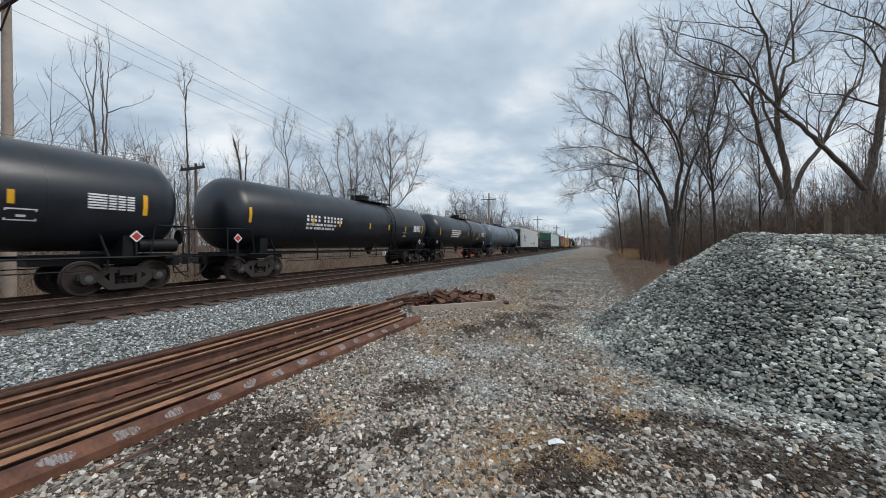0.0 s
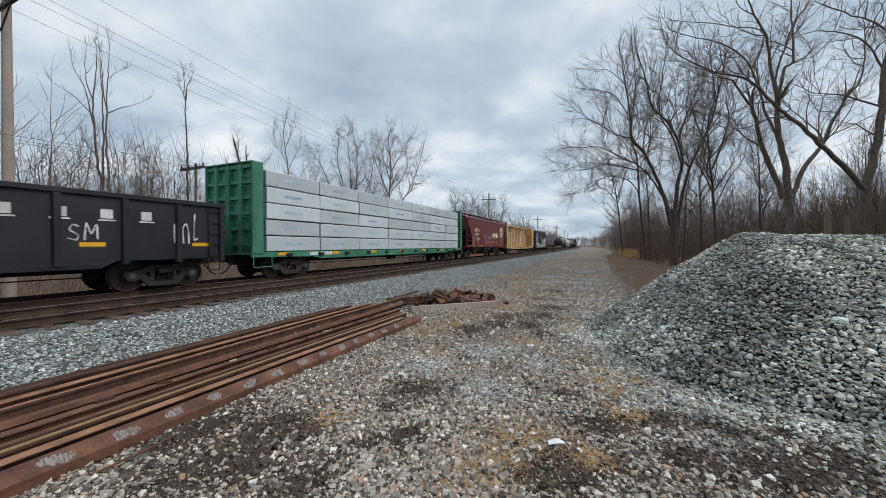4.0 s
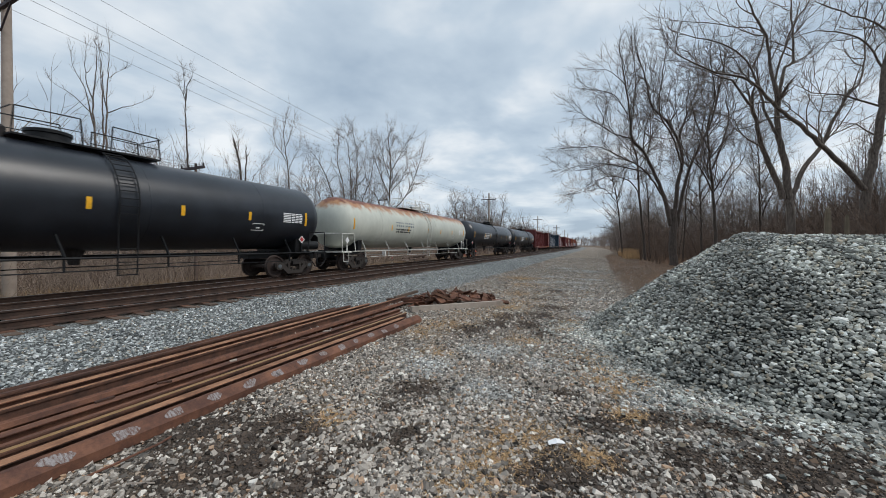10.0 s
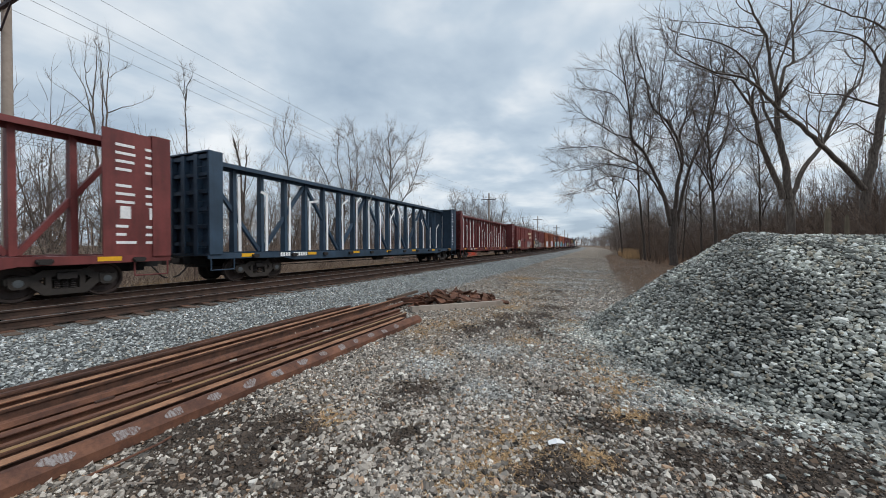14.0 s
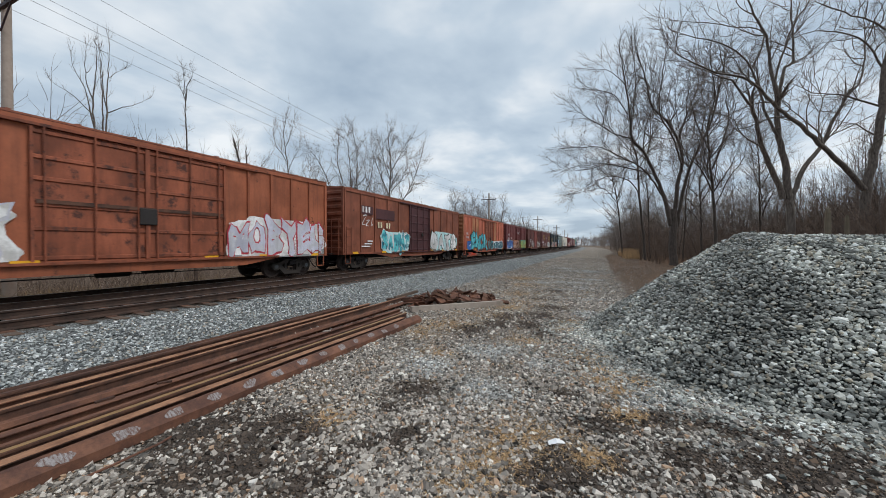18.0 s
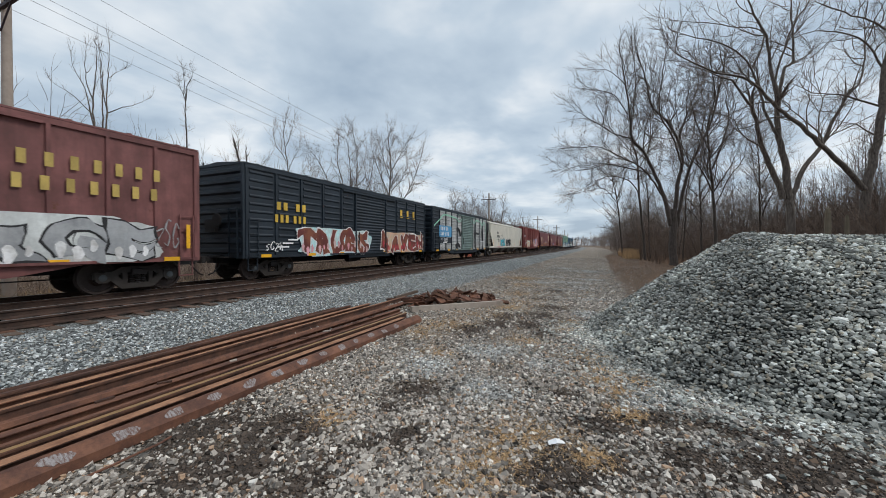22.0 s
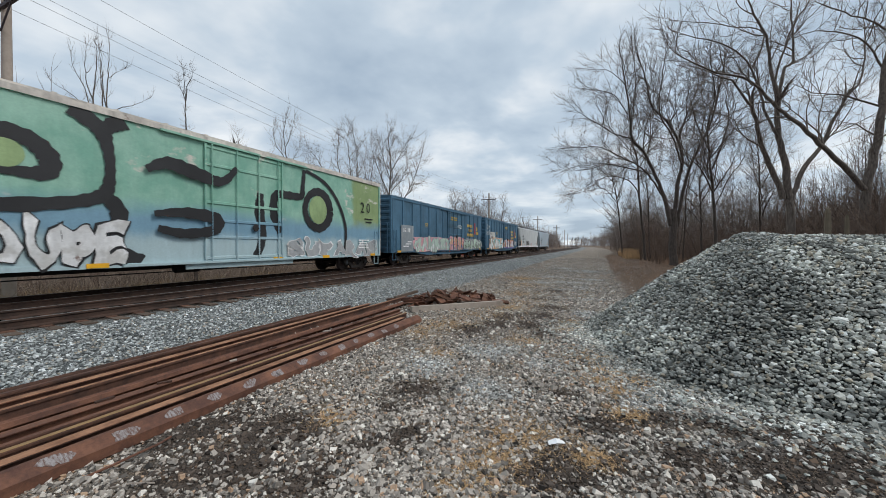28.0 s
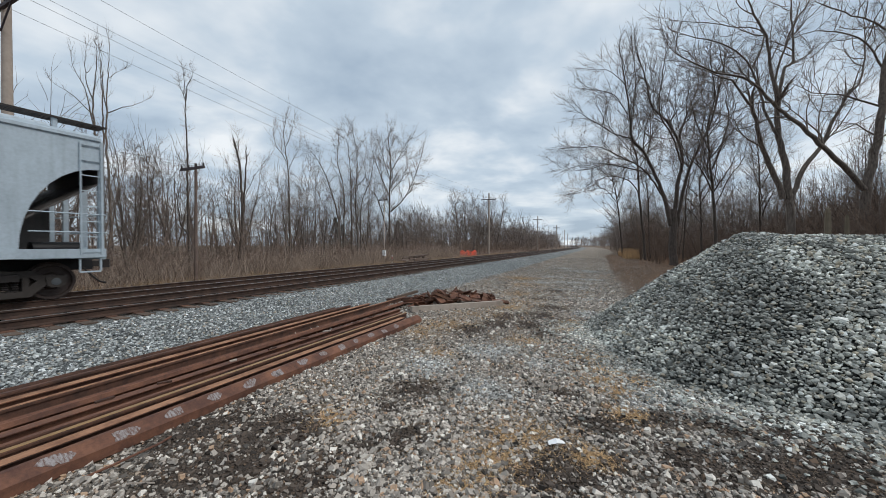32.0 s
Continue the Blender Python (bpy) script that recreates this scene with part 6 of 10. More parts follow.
def coupler_mesh(k):
    s = Shape()
    s.box(-0.09, 0.09, k * 0.02, k * 0.55, 0.80, 0.98)
    s.prism([(-0.20, 0.0), (0.05, 0.0), (0.22, -0.22), (0.12, -0.30), (-0.02, -0.14), (-0.14, -0.20), (-0.24, -0.14)] if k > 0 else
            [(0.20, 0.0), (-0.05, 0.0), (-0.22, 0.22), (-0.12, 0.30), (0.02, 0.14), (0.14, 0.20), (0.24, 0.14)], "z", 0.76, 1.02)
    return s.mesh("coupler", M["iron"])


def hose_mesh(k):
    pts = [(0.30, k * 0.5, 0.82), (0.32, k * 0.3, 0.55), (0.30, k * 0.12, 0.36), (0.28, -k * 0.05, 0.30)]
    return Shape().pipe(pts, 0.028, 6).mesh("brake_hose", M["iron"])


def running_gear(car, L, ends, sill=True, low=0.62, high=0.96, inset=1.75):
    """Bogies, couplers and hoses; and the centre sill with its brake gear."""
    for k in (-1, 1):
        bogie(car, k * (ends - inset))
        part("coupler", kept(("coupler", k), lambda: coupler_mesh(-k)), None, car, at=pose(0, k * (L / 2 - 0.12), 0))
        part("brake_hose", kept(("hose", k), lambda: hose_mesh(-k)), None, car, at=pose(0, k * (L / 2 - 0.15), 0))
        part("end_sill", Shape().box(-0.32, 0.32, k * (ends - 0.6), k * (L / 2 - 0.42), 0.74, 1.04), M["black"], car)
    if sill:
        part("centre_sill", Shape().box(-0.30, 0.30, -ends + 0.2, ends - 0.2, low, high), M["black"], car)
        part("brake_cylinder", Shape().lathe([(-0.6, 0.02), (-0.55, 0.19), (0.25, 0.19), (0.30, 0.02)], "y", 12, 0.62, 0.66), M["black"], car, smooth=40)
        part("air_reservoir", Shape().lathe([(1.2, 0.02), (1.25, 0.21), (2.2, 0.21), (2.25, 0.02)], "y", 12, -0.6, 0.66), M["black"], car, smooth=40)
        part("brake_rod", Shape().rod((0.5, -ends + 2.6, 0.55), (0.5, ends - 2.6, 0.50), 0.02, 5), M["iron"], car)


def ribbon(car, x, pts, width, mat, name="graffiti_stroke", label="thick sprayed stroke", closed=False):
    """A smooth flat stroke of spray paint through a few points (along, up, and how wide there)."""
    n = len(pts)
    fine = []
    last = n if closed else n - 1
    for i in range(last):
        p = [pts[(i + d) % n] if closed else pts[min(max(i + d, 0), n - 1)] for d in (-1, 0, 1, 2)]
        for k in range(6):
            t = k / 6
            fine.append(tuple(0.5 * (2 * p[1][c] + (p[2][c] - p[0][c]) * t + (2 * p[0][c] - 5 * p[1][c] + 4 * p[2][c] - p[3][c]) * t * t + (3 * p[1][c] - p[0][c] - 3 * p[2][c] + p[3][c]) * t ** 3) for c in range(3)))
    fine.append(fine[0] if closed else pts[-1])
    vs = []
    for i, (y, z, w) in enumerate(fine):
        q, r = fine[min(i + 1, len(fine) - 1)], fine[max(i - 1, 0)]
        d = Vector((0, q[0] - r[0], q[1] - r[1]))
        d = d.normalized() if d.length > 1e-6 else Vector((0, 1, 0))
        h = width * w * (1 + 0.12 * math.sin(i * 2.3)) / 2
        vs += [(x, y - d.z * h, z + d.y * h), (x, y + d.z * h, z - d.y * h)]
    return part(name, Shape().add(vs, [(2 * i, 2 * i + 1, 2 * i + 3, 2 * i + 2) for i in range(len(fine) - 1)]), mat, car, label)


def ladder(car, x, y, z0, z1, mat, width=0.42, stirrup=True, name="ladder"):
    s = Shape()
    for k in (-1, 1):
        s.box(x + 0.05, x + 0.085, y + k * width / 2 - 0.018, y + k * width / 2 + 0.018, z0, z1)
    n = max(2, int((z1 - z0) / 0.40))
    for i in range(n + 1):
        z = z0 + 0.06 + (z1 - z0 - 0.12) * i / n
        s.box(x + 0.055, x + 0.085, y - width / 2, y + width / 2, z - 0.013, z + 0.013)
    part(name, s, mat, car)
    if stirrup:
        t = Shape()
        for k in (-1, 1):
            t.box(x - 0.02, x + 0.01, y + k * width / 2 - 0.018, y + k * width / 2 + 0.018, z0 - 0.48, z0 + 0.05)
        t.box(x - 0.02, x + 0.01, y - width / 2, y + width / 2, z0 - 0.50, z0 - 0.46)
        part("stirrup_step", t, mat, car)


def skin(shape, surf, y0, y1, z0, z1, n=1, lift=0.006):
    """A thin painted patch that lies on the surface x = surf(z)."""
    vs = []
    for d in (lift, -0.004):
        for i in range(n + 1):
            z = z0 + (z1 - z0) * i / n
            vs += [(surf(z) + d, y0, z), (surf(z) + d, y1, z)]
    m = 2 * (n + 1)
    fs = [(2 * i, 2 * i + 1, 2 * i + 3, 2 * i + 2) for i in range(n)]
    fs += [(0, m, m + 1, 1), (2 * n, 2 * n + 1, m + 2 * n + 1, m + 2 * n)]
    fs += [(2 * i, 2 * i + 2, m + 2 * i + 2, m + 2 * i) for i in range(n)] + [(2 * i + 1, m + 2 * i + 1, m + 2 * i + 3, 2 * i + 3) for i in range(n)]
    return shape.add(vs, fs)


def bars(shape, surf, y, z, h, pattern, lift=0.006, wide=0.62):
    """A row of plain bars in place of lettering: '#' a bar, '-' a short one, ' ' a gap."""
    for ch in pattern:
        if ch == "#":
            skin(shape, surf, y, y + h * wide, z, z + h, 1, lift)
        elif ch == "-":
            skin(shape, surf, y, y + h * wide, z + h * 0.38, z + h * 0.62, 1, lift)
        y += h * (wide + 0.22) if ch != " " else h * 0.5
    return shape


def marking(car, surf, y, z, h, pattern, mat, label="plain lettering bars", lift=0.006, wide=0.62):
    if h < 0.2:
        return tagged(part("marking", bars(Shape(), surf, y, z, h, pattern, lift, wide), mat, car, label), kind="stuff")
    slim = wide * 0.72
    for ch in pattern:
        if ch != " ":
            part("letter_bar", skin(Shape(), surf, y, y + h * slim, z, z + h, 1, lift), mat, car, label)
        y += h * (wide + 0.22) if ch != " " else h * 0.5


def reflector(car, surf, y, z0, z1, w, mat=None, n=1):
    return part("reflector", skin(Shape(), surf, y - w / 2, y + w / 2, z0, z1, n), mat or M["yellow"], car, "yellow reflective strip")


def framed(car, surf, y, z, w, h, mat):
    s = Shape()
    t = 0.03
    for a, b, c, d in ((y, y + w, z, z + t), (y, y + w, z + h - t, z + h), (y, y + t, z, z + h), (y + w - t, y + w, z, z + h)):
        skin(s, surf, a, b, c, d)
    skin(s, surf, y + w * 0.35, y + w * 0.65, z + h * 0.3, z + h * 0.5)
    tagged(part("marking", s, mat, car, "small framed plate marking"), kind="stuff")


# ---- letter shapes for spray paint and readable words ----
GLYPH = {}


def cut_glyphs(chars):
    made = []
    for bold in (0.0, 0.075, 0.115):
        for ch in chars:
            cu = bpy.data.curves.new("glyph", "FONT")
            cu.body, cu.resolution_u, cu.offset = ch, 2, bold
            ob = new("glyph", cu)
            made.append((ch, bold, ob, cu))
    dg = bpy.context.evaluated_depsgraph_get()
    for ch, bold, ob, cu in made:
        me = bpy.data.meshes.new_from_object(ob.evaluated_get(dg))
        bm = bmesh.new()
        bm.from_mesh(me)
        if bold:
            bmesh.ops.triangulate(bm, faces=bm.faces)
            bmesh.ops.subdivide_edges(bm, edges=[e for e in bm.edges if e.calc_length() > 0.12], cuts=2, use_grid_fill=True)
            bmesh.ops.triangulate(bm, faces=bm.faces)
        bm.verts.index_update()
        GLYPH[ch, bold] = ([(q.co.x, q.co.y) for q in bm.verts], [tuple(q.index for q in f.verts) for f in bm.faces])
        bm.free()
        bpy.data.meshes.remove(me)
        bpy.data.objects.remove(ob)
        bpy.data.curves.remove(cu)


cut_glyphs("ABCDEFGHIJKLMNOPQRSTUVWXYZ0123456789")


def put_glyph(shape, x, ch, bold, y0, y1, z0, z1, tilt=0.0, wave=0.0):
    """One letter fitted into the box y0..y1, z0..z1 on the plane x."""
    ref, faces = GLYPH[ch, 0.075][0], GLYPH[ch, bold][1]
    v = GLYPH[ch, bold][0]
    ax, bx = min(p[0] for p in ref), max(p[0] for p in ref)
    az, bz = min(p[1] for p in ref), max(p[1] for p in ref)
    cy, cz = (y0 + y1) / 2, (z0 + z1) / 2
    out = []
    for p in v:
        a, b = (p[0] - ax) / max(0.2, bx - ax) - 0.5, (p[1] - az) / (bz - az) - 0.5
        if wave:
            k = (a * 2.1 + y0 * 3.7, b * 2.1 + z0, 0.7)
            a, b = a + wave * noise.noise(k) + 0.14 * wave * math.sin(b * 9 + y0), b + wave * noise.noise((k[1], k[0], 4.2)) + 0.5 * wave * math.sin(a * 5 + y0 * 2)
        a, b = a * (y1 - y0), b * (z1 - z0)
        out.append((x, cy + a * math.cos(tilt) - b * math.sin(tilt), cz + a * math.sin(tilt) + b * math.cos(tilt)))
    shape.add(out, faces)


def words(car, text, x, y, z, h, mat, label="", wide=0.62, gap=0.16, lift=0.006):
    s = Shape()
    for ch in text:
        if ch != " ":
            put_glyph(s, x + lift, ch, 0.0, y, y + h * (wide if ch != "I" else 0.2), z, z + h)
        y += h * ((wide if ch not in "I " else 0.3) + gap)
    return part("lettering", s, mat, car, label or "painted lettering")


SPRAY = {}


def spray(name, colour, second=None):
    if name not in SPRAY:
        SPRAY[name] = paint("spray_" + name, colour, 0.55, 0.2, 0.2, 0.04, second=second)
    return SPRAY[name]


def graffiti(car, x, y0, y1, z0, z1, word, fill, edge, back=None, seed=1, shine=None):
    """Fat overlapping letters with an outline, over a cloud of another colour."""
    rng = random.Random(seed)
    n = len(word)
    w = (y1 - y0) / n
    if back is not None:
        k = 64
        pts = []
        for i in range(k):
            a = 2 * math.pi * i / k
            c, s = math.cos(a), math.sin(a)
            c, s = math.copysign(abs(c) ** 0.42, c), math.copysign(abs(s) ** 0.42, s)
            q = 1 + 0.05 * math.sin(3 * a + seed) + 0.05 * math.sin(7 * a + seed * 2.3) + 0.03 * math.sin(13 * a + seed) + rng.uniform(-0.01, 0.01)
            pts.append((x + 0.003, (y0 + y1) / 2 + c * (y1 - y0) / 2 * 1.02 * q, max(z0 - 0.08, (z0 + z1) / 2 + s * (z1 - z0) / 2 * 1.05 * q)))
        part("graffiti_cloud", Shape().add(pts, [tuple(range(k))]), back, car, "sprayed background of graffiti")
    e, f, g = Shape(), Shape(), Shape()
    for i, ch in enumerate(word):
        a, b = y0 + w * i + 0.02 * w, y0 + w * (i + 1) - 0.02 * w
        c, d = z0 + rng.uniform(0, 0.10) * (z1 - z0), z1 - rng.uniform(0, 0.14) * (z1 - z0)
        t = rng.uniform(-0.10, 0.10)
        put_glyph(e, x + 0.006 + 0.0006 * i, ch, 0.115, a, b, c, d, t, 0.2)
        put_glyph(f, x + 0.016 + 0.0006 * i, ch, 0.075, a, b, c, d, t, 0.2)
        if shine is not None:
            for q in range(3):
                m = a + (b - a) * (0.22 + 0.28 * q)
                zz = c + (d - c) * rng.uniform(0.12, 0.4)
                r0 = (b - a) * rng.uniform(0.05, 0.10)
                g.add([(x + 0.026 + 0.0006 * i, m + r0 * math.cos(h) * (1 + 0.3 * math.sin(3 * h + q)), zz + r0 * 2.2 * math.sin(h)) for h in [k * math.pi / 5 for k in range(10)]], [tuple(range(10))])
    part("graffiti_outline", e, edge, car, "outline of sprayed letters")
    part("graffiti_letters", f, fill, car, "fat sprayed letters")
    if shine is not None:
        tagged(part("graffiti_shading", g, shine, car, "second colour in the sprayed letters"), kind="stuff")


STROKES = ([(0.0, 0.0), (0.15, 1.0), (0.45, 0.3), (0.75, 1.0), (0.9, 0.0)], [(0.8, 0.9), (0.35, 1.0), (0.1, 0.7), (0.7, 0.35), (0.55, 0.0), (0.05, 0.1)],
           [(0.1, 0.0), (0.1, 0.75), (0.45, 1.0), (0.8, 0.7), (0.8, 0.0)], [(0.85, 0.8), (0.4, 1.0), (0.05, 0.5), (0.4, 0.0), (0.9, 0.2), (0.6, 0.45)],
           [(0.05, 1.0), (0.3, 0.05), (0.55, 0.7), (0.9, 0.0)], [(0.1, 0.0), (0.15, 1.0), (0.7, 0.8), (0.25, 0.5), (0.9, 0.0)], [(0.5, 1.1), (0.45, 0.0), (0.9, 0.15)],
           [(0.0, 0.85), (0.9, 1.0), (0.1, 0.1), (0.9, 0.0)])


def scrawl(car, x, y0, y1, z0, z1, mat, seed, loops=5, r=0.022):
    """A thin sprayed tag: one crooked sign after another, each a single stroke of the can."""
    rng = random.Random(seed)
    lead, s = (y1 - y0) / loops, Shape()
    slant = rng.uniform(-0.05, 0.25)
    for k in range(loops):
        rows = STROKES[rng.randrange(len(STROKES))]
        h, base_z = (z1 - z0) * rng.uniform(0.6, 1.0), z0 + (z1 - z0) * rng.uniform(0, 0.15)
        pts = [(y0 + lead * (k + 0.92 * (a + rng.uniform(-0.07, 0.07))) + slant * b * h, base_z + h * (b + rng.uniform(-0.06, 0.06))) for a, b in rows]
        fine, n = [], len(pts)
        for i in range(n - 1):
            p = [pts[min(max(i + d, 0), n - 1)] for d in (-1, 0, 1, 2)]
            for q in range(4):
                t = q / 4
                fine.append(tuple(0.5 * (2 * p[1][c] + 0.7 * (p[2][c] - p[0][c]) * t + (1.4 * p[0][c] - 4.3 * p[1][c] + 3.6 * p[2][c] - 0.7 * p[3][c]) * t * t + (2.3 * p[1][c] - 0.7 * p[0][c] - 2.3 * p[2][c] + 0.7 * p[3][c]) * t ** 3) for c in range(2)))
        fine.append(pts[-1])
        vs = []
        for i, p in enumerate(fine):
            u, v = fine[max(0, i - 1)], fine[min(len(fine) - 1, i + 1)]
            d = Vector((0, v[0] - u[0], v[1] - u[1]))
            d = d.normalized() if d.length > 1e-6 else Vector((0, 1, 0))
            o = Vector((0, -d.z, d.y)) * r * (0.8 + 0.35 * math.sin(i * 0.9 + k))
            c = Vector((x + 0.006 + 0.0004 * k, p[0], p[1]))
            vs += [c + o, c - o]
        s.add(vs, [(2 * i, 2 * i + 1, 2 * i + 3, 2 * i + 2) for i in range(len(fine) - 1)])
    part("graffiti_tag", s, mat, car, "thin sprayed scrawl")


def start_car(name, label, category, a, b):
    car = thing(name, label, category, "freight train")
    TRAIN.append((car, (a + b) / 2))
    if name == "centerbeam_car":
        BEAMS.append(car)
    return car, b - a


# ---- tank wagons ----
def tank_car(a, b, mat, label, R=1.50, zc=2.78, ladder_at=0.02, dome_at=0.0, long_top=3.4, marks=(), white=False, plat=True, panels=True, band=False):
    car, L = start_car("tank_car", label, "tank car", a, b)
    ends = L / 2 - 0.62
    hl = ends - 0.10
    trim = M["tankwhite"] if white else M["tankblue"] if mat == M["tankblue"] else M["black"]
    prof = [(-hl, 0.03), (-hl + 0.03, 0.45), (-hl + 0.12, 0.85), (-hl + 0.30, 1.20), (-hl + 0.55, 1.42), (-hl + 0.85, R), (-hl * 0.5, R), (0, R), (hl * 0.5, R), (hl - 0.85, R), (hl - 0.55, 1.42),
            (hl - 0.30, 1.20), (hl - 0.12, 0.85), (hl - 0.03, 0.45), (hl, 0.03)]
    shell = part("tank_shell", Shape().lathe(prof, "y", 56, 0, zc), mat, car, "long welded cylindrical tank", smooth=50)
    for y in (-hl * 0.62, -hl * 0.2, hl * 0.2, hl * 0.62):
        part("weld_seam", Shape().lathe([(y - 0.02, R - 0.01), (y - 0.012, R + 0.006), (y + 0.012, R + 0.006), (y + 0.02, R - 0.01)], "y", 48, 0, zc, 0, 2 * math.pi), mat, shell)

    def surf(z):
        return math.sqrt(max(0.0, R * R - (z - zc) ** 2))

    running_gear(car, L, ends, sill=False)
    for k in (-1, 1):
        part("stub_sill", Shape().box(-0.28, 0.28, k * (ends - 1.8) - 1.8, k * (ends - 1.8) + 1.8, 0.86, 1.18), M["black"], car)
    for k in (-1, 1):
        y = k * (ends - 1.75)
        part("saddle", Shape().prism([(-1.25, 1.05), (1.25, 1.05), (1.3, 1.75), (0.95, 1.62), (0.5, 1.35), (-0.5, 1.35), (-0.95, 1.62), (-1.3, 1.75)], "y", y - 0.18, y + 0.18), M["black"], car)
        part("end_platform", Shape().box(-1.42, 1.42, k * (ends - 0.85), k * ends, 1.04, 1.12), trim, car)
        s = Shape()
        yy = k * (ends - 0.08)
        s.pipe([(1.36, yy, 1.1), (1.36, yy, 2.1), (-1.36, yy, 2.1), (-1.36, yy, 1.1)], 0.024)
        s.pipe([(1.36, yy, 2.1), (1.36, k * (ends - 1.1), 2.1), (1.36, k * (ends - 1.25), 1.1)], 0.024)
        part("end_handrail", s, trim, car)
        part("stirrup_step", Shape().pipe([(1.38, k * (ends - 0.15), 1.06), (1.38, k * (ends - 0.15), 0.55), (1.38, k * (ends - 0.6), 0.55), (1.38, k * (ends - 0.6), 1.06)], 0.02), trim, car)
    part("air_reservoir", Shape().lathe([(ends - 1.5, 0.02), (ends - 1.45, 0.22), (ends - 0.35, 0.22), (ends - 0.3, 0.02)], "y", 14, 1.0, 1.45), M["black"], car, smooth=40)
    part("brake_wheel", Shape().lathe([(ends + 0.02, 0.24), (ends + 0.05, 0.27), (ends + 0.08, 0.24)], "y", 16, 0.55, 1.75).bar((0.3, ends + 0.05, 1.75), (0.8, ends + 0.05, 1.75), 0.03, 0.03), M["iron"], car)
    low_trim = M["tankwhite"] if white else M["black"]
    if plat:
        for k in (-1, 1):
            part("side_rail", Shape().pipe([(k * 1.36, -ends + 1.0, 1.10), (k * 1.36, ends - 1.0, 1.10)], 0.035), low_trim, car)
            part("lower_pipe", Shape().pipe([(k * 1.30, -ends + 2.8, 0.74), (k * 1.30, ends - 2.8, 0.74)], 0.018), low_trim, car)
        m = max(4, int(hl * 2 / 2.6))
        for i in range(m):
            y = -hl + 2.2 + (2 * hl - 4.4) * i / (m - 1)
            part("rail_bracket", Shape().bar((1.36, y, 1.10), (surf(1.75) + 0.01, y - 0.10, 1.75), 0.05, 0.05), low_trim, car)
            part("pipe_hanger", Shape().box(1.27, 1.33, y - 0.02, y + 0.02, 0.72, 1.12), low_trim, car)
    yt = ladder_at * hl
    top = zc + R
    part("top_platform", Shape().box(-0.62, 0.62, yt - long_top / 2, yt + long_top / 2, top + 0.04, top + 0.09), trim, car, "grated top platform")
    g = Shape()
    for x in (-0.62, 0.62):
        g.pipe([(x, yt - long_top / 2, top + 0.06), (x, yt - long_top / 2 + 0.06, top + 0.78), (x, yt - 0.35, top + 0.82), (x, yt - 0.3, top + 0.06)], 0.020)
        g.pipe([(x, yt + 0.35, top + 0.06), (x, yt + 0.4, top + 0.82), (x, yt + long_top / 2 - 0.06, top + 0.78), (x, yt + long_top / 2, top + 0.06)], 0.020)
        g.pipe([(x, yt - long_top / 2 + 0.03, top + 0.42), (x, yt - 0.32, top + 0.44)], 0.015)
        g.pipe([(x, yt + 0.36, top + 0.44), (x, yt + long_top / 2 - 0.03, top + 0.42)], 0.015)
    for k in (-1, 1):
        g.pipe([(-0.62, yt + k * long_top / 2, top + 0.76), (0.62, yt + k * long_top / 2, top + 0.76)], 0.018)
    part("safety_railing", g, trim, car)
    yd = yt + dome_at
    part("manway", Shape().lathe([(top - 0.1, 0.46), (top + 0.28, 0.46), (top + 0.30, 0.50), (top + 0.38, 0.50), (top + 0.44, 0.30), (top + 0.45, 0.02)], "z", 24, 0, yd), trim, car, "bolted manway cover", smooth=40)
    part("valve", Shape().lathe([(top - 0.05, 0.12), (top + 0.26, 0.12), (top + 0.32, 0.05)], "z", 12, 0.1, yd - 0.95), M["iron"], car)
    s = Shape()
    for i in range(13):
        th = radians(84 - 8.2 * i)
        p = (math.cos(th) * (R + 0.09), math.sin(th) * (R + 0.09) + zc)
        s.box(p[0] - 0.014, p[0] + 0.014, yt + 0.15, yt + 0.60, p[1] - 0.014, p[1] + 0.014)
    for y in (yt + 0.13, yt + 0.62):
        arc = [(math.cos(radians(84 - 4 * i)) * (R + 0.09), y, math.sin(radians(84 - 4 * i)) * (R + 0.09) + zc) for i in range(26)] + [(1.44, y, 1.1), (1.42, y, 0.55)]
        s.pipe(arc, 0.022, 5)
    for z in (1.35, 0.95, 0.57):
        s.box(1.40, 1.44, yt + 0.13, yt + 0.62, z - 0.015, z + 0.015)
    part("side_ladder", s, trim, car)
    part("bottom_outlet", Shape().lathe([(zc - R - 0.42, 0.12), (zc - R - 0.2, 0.16), (zc - R + 0.05, 0.30)], "z", 12, 0, yt - 0.3), M["iron"], car)
    for i, f in enumerate((-0.985, -0.55, -0.3, 0.05, 0.32, 0.6, 0.93)):
        y = f * (hl - 0.75)
        tall = 0.62 if i in (0, 6) else 0.34
        reflector(car, surf, y, zc - 0.22 - tall * 0.3, zc - 0.22 + tall * 0.7, 0.12, None, 5)
    for y, z, h, pat, col in marks:
        marking(car, surf, y * hl, z, h, pat, M[col])
    s = Shape()
    if panels:
        y0 = hl - 3.3
        for i in range(6):
            for j, w in enumerate((0.42, 0.18, 0.18, 0.18)):
                yy = y0 + 0.6 + (0, 0.46, 0.68, 0.90)[j]
                skin(s, surf, yy, yy + w, zc - 0.30 + 0.075 * i, zc - 0.255 + 0.075 * i, 1, 0.006)
        tagged(part("data_panel", s, M["white"], car, "panel of small white lettering bars"), kind="stuff")
        framed(car, surf, y0 - 0.9, zc - 0.72, 0.55, 0.30, M["white"])
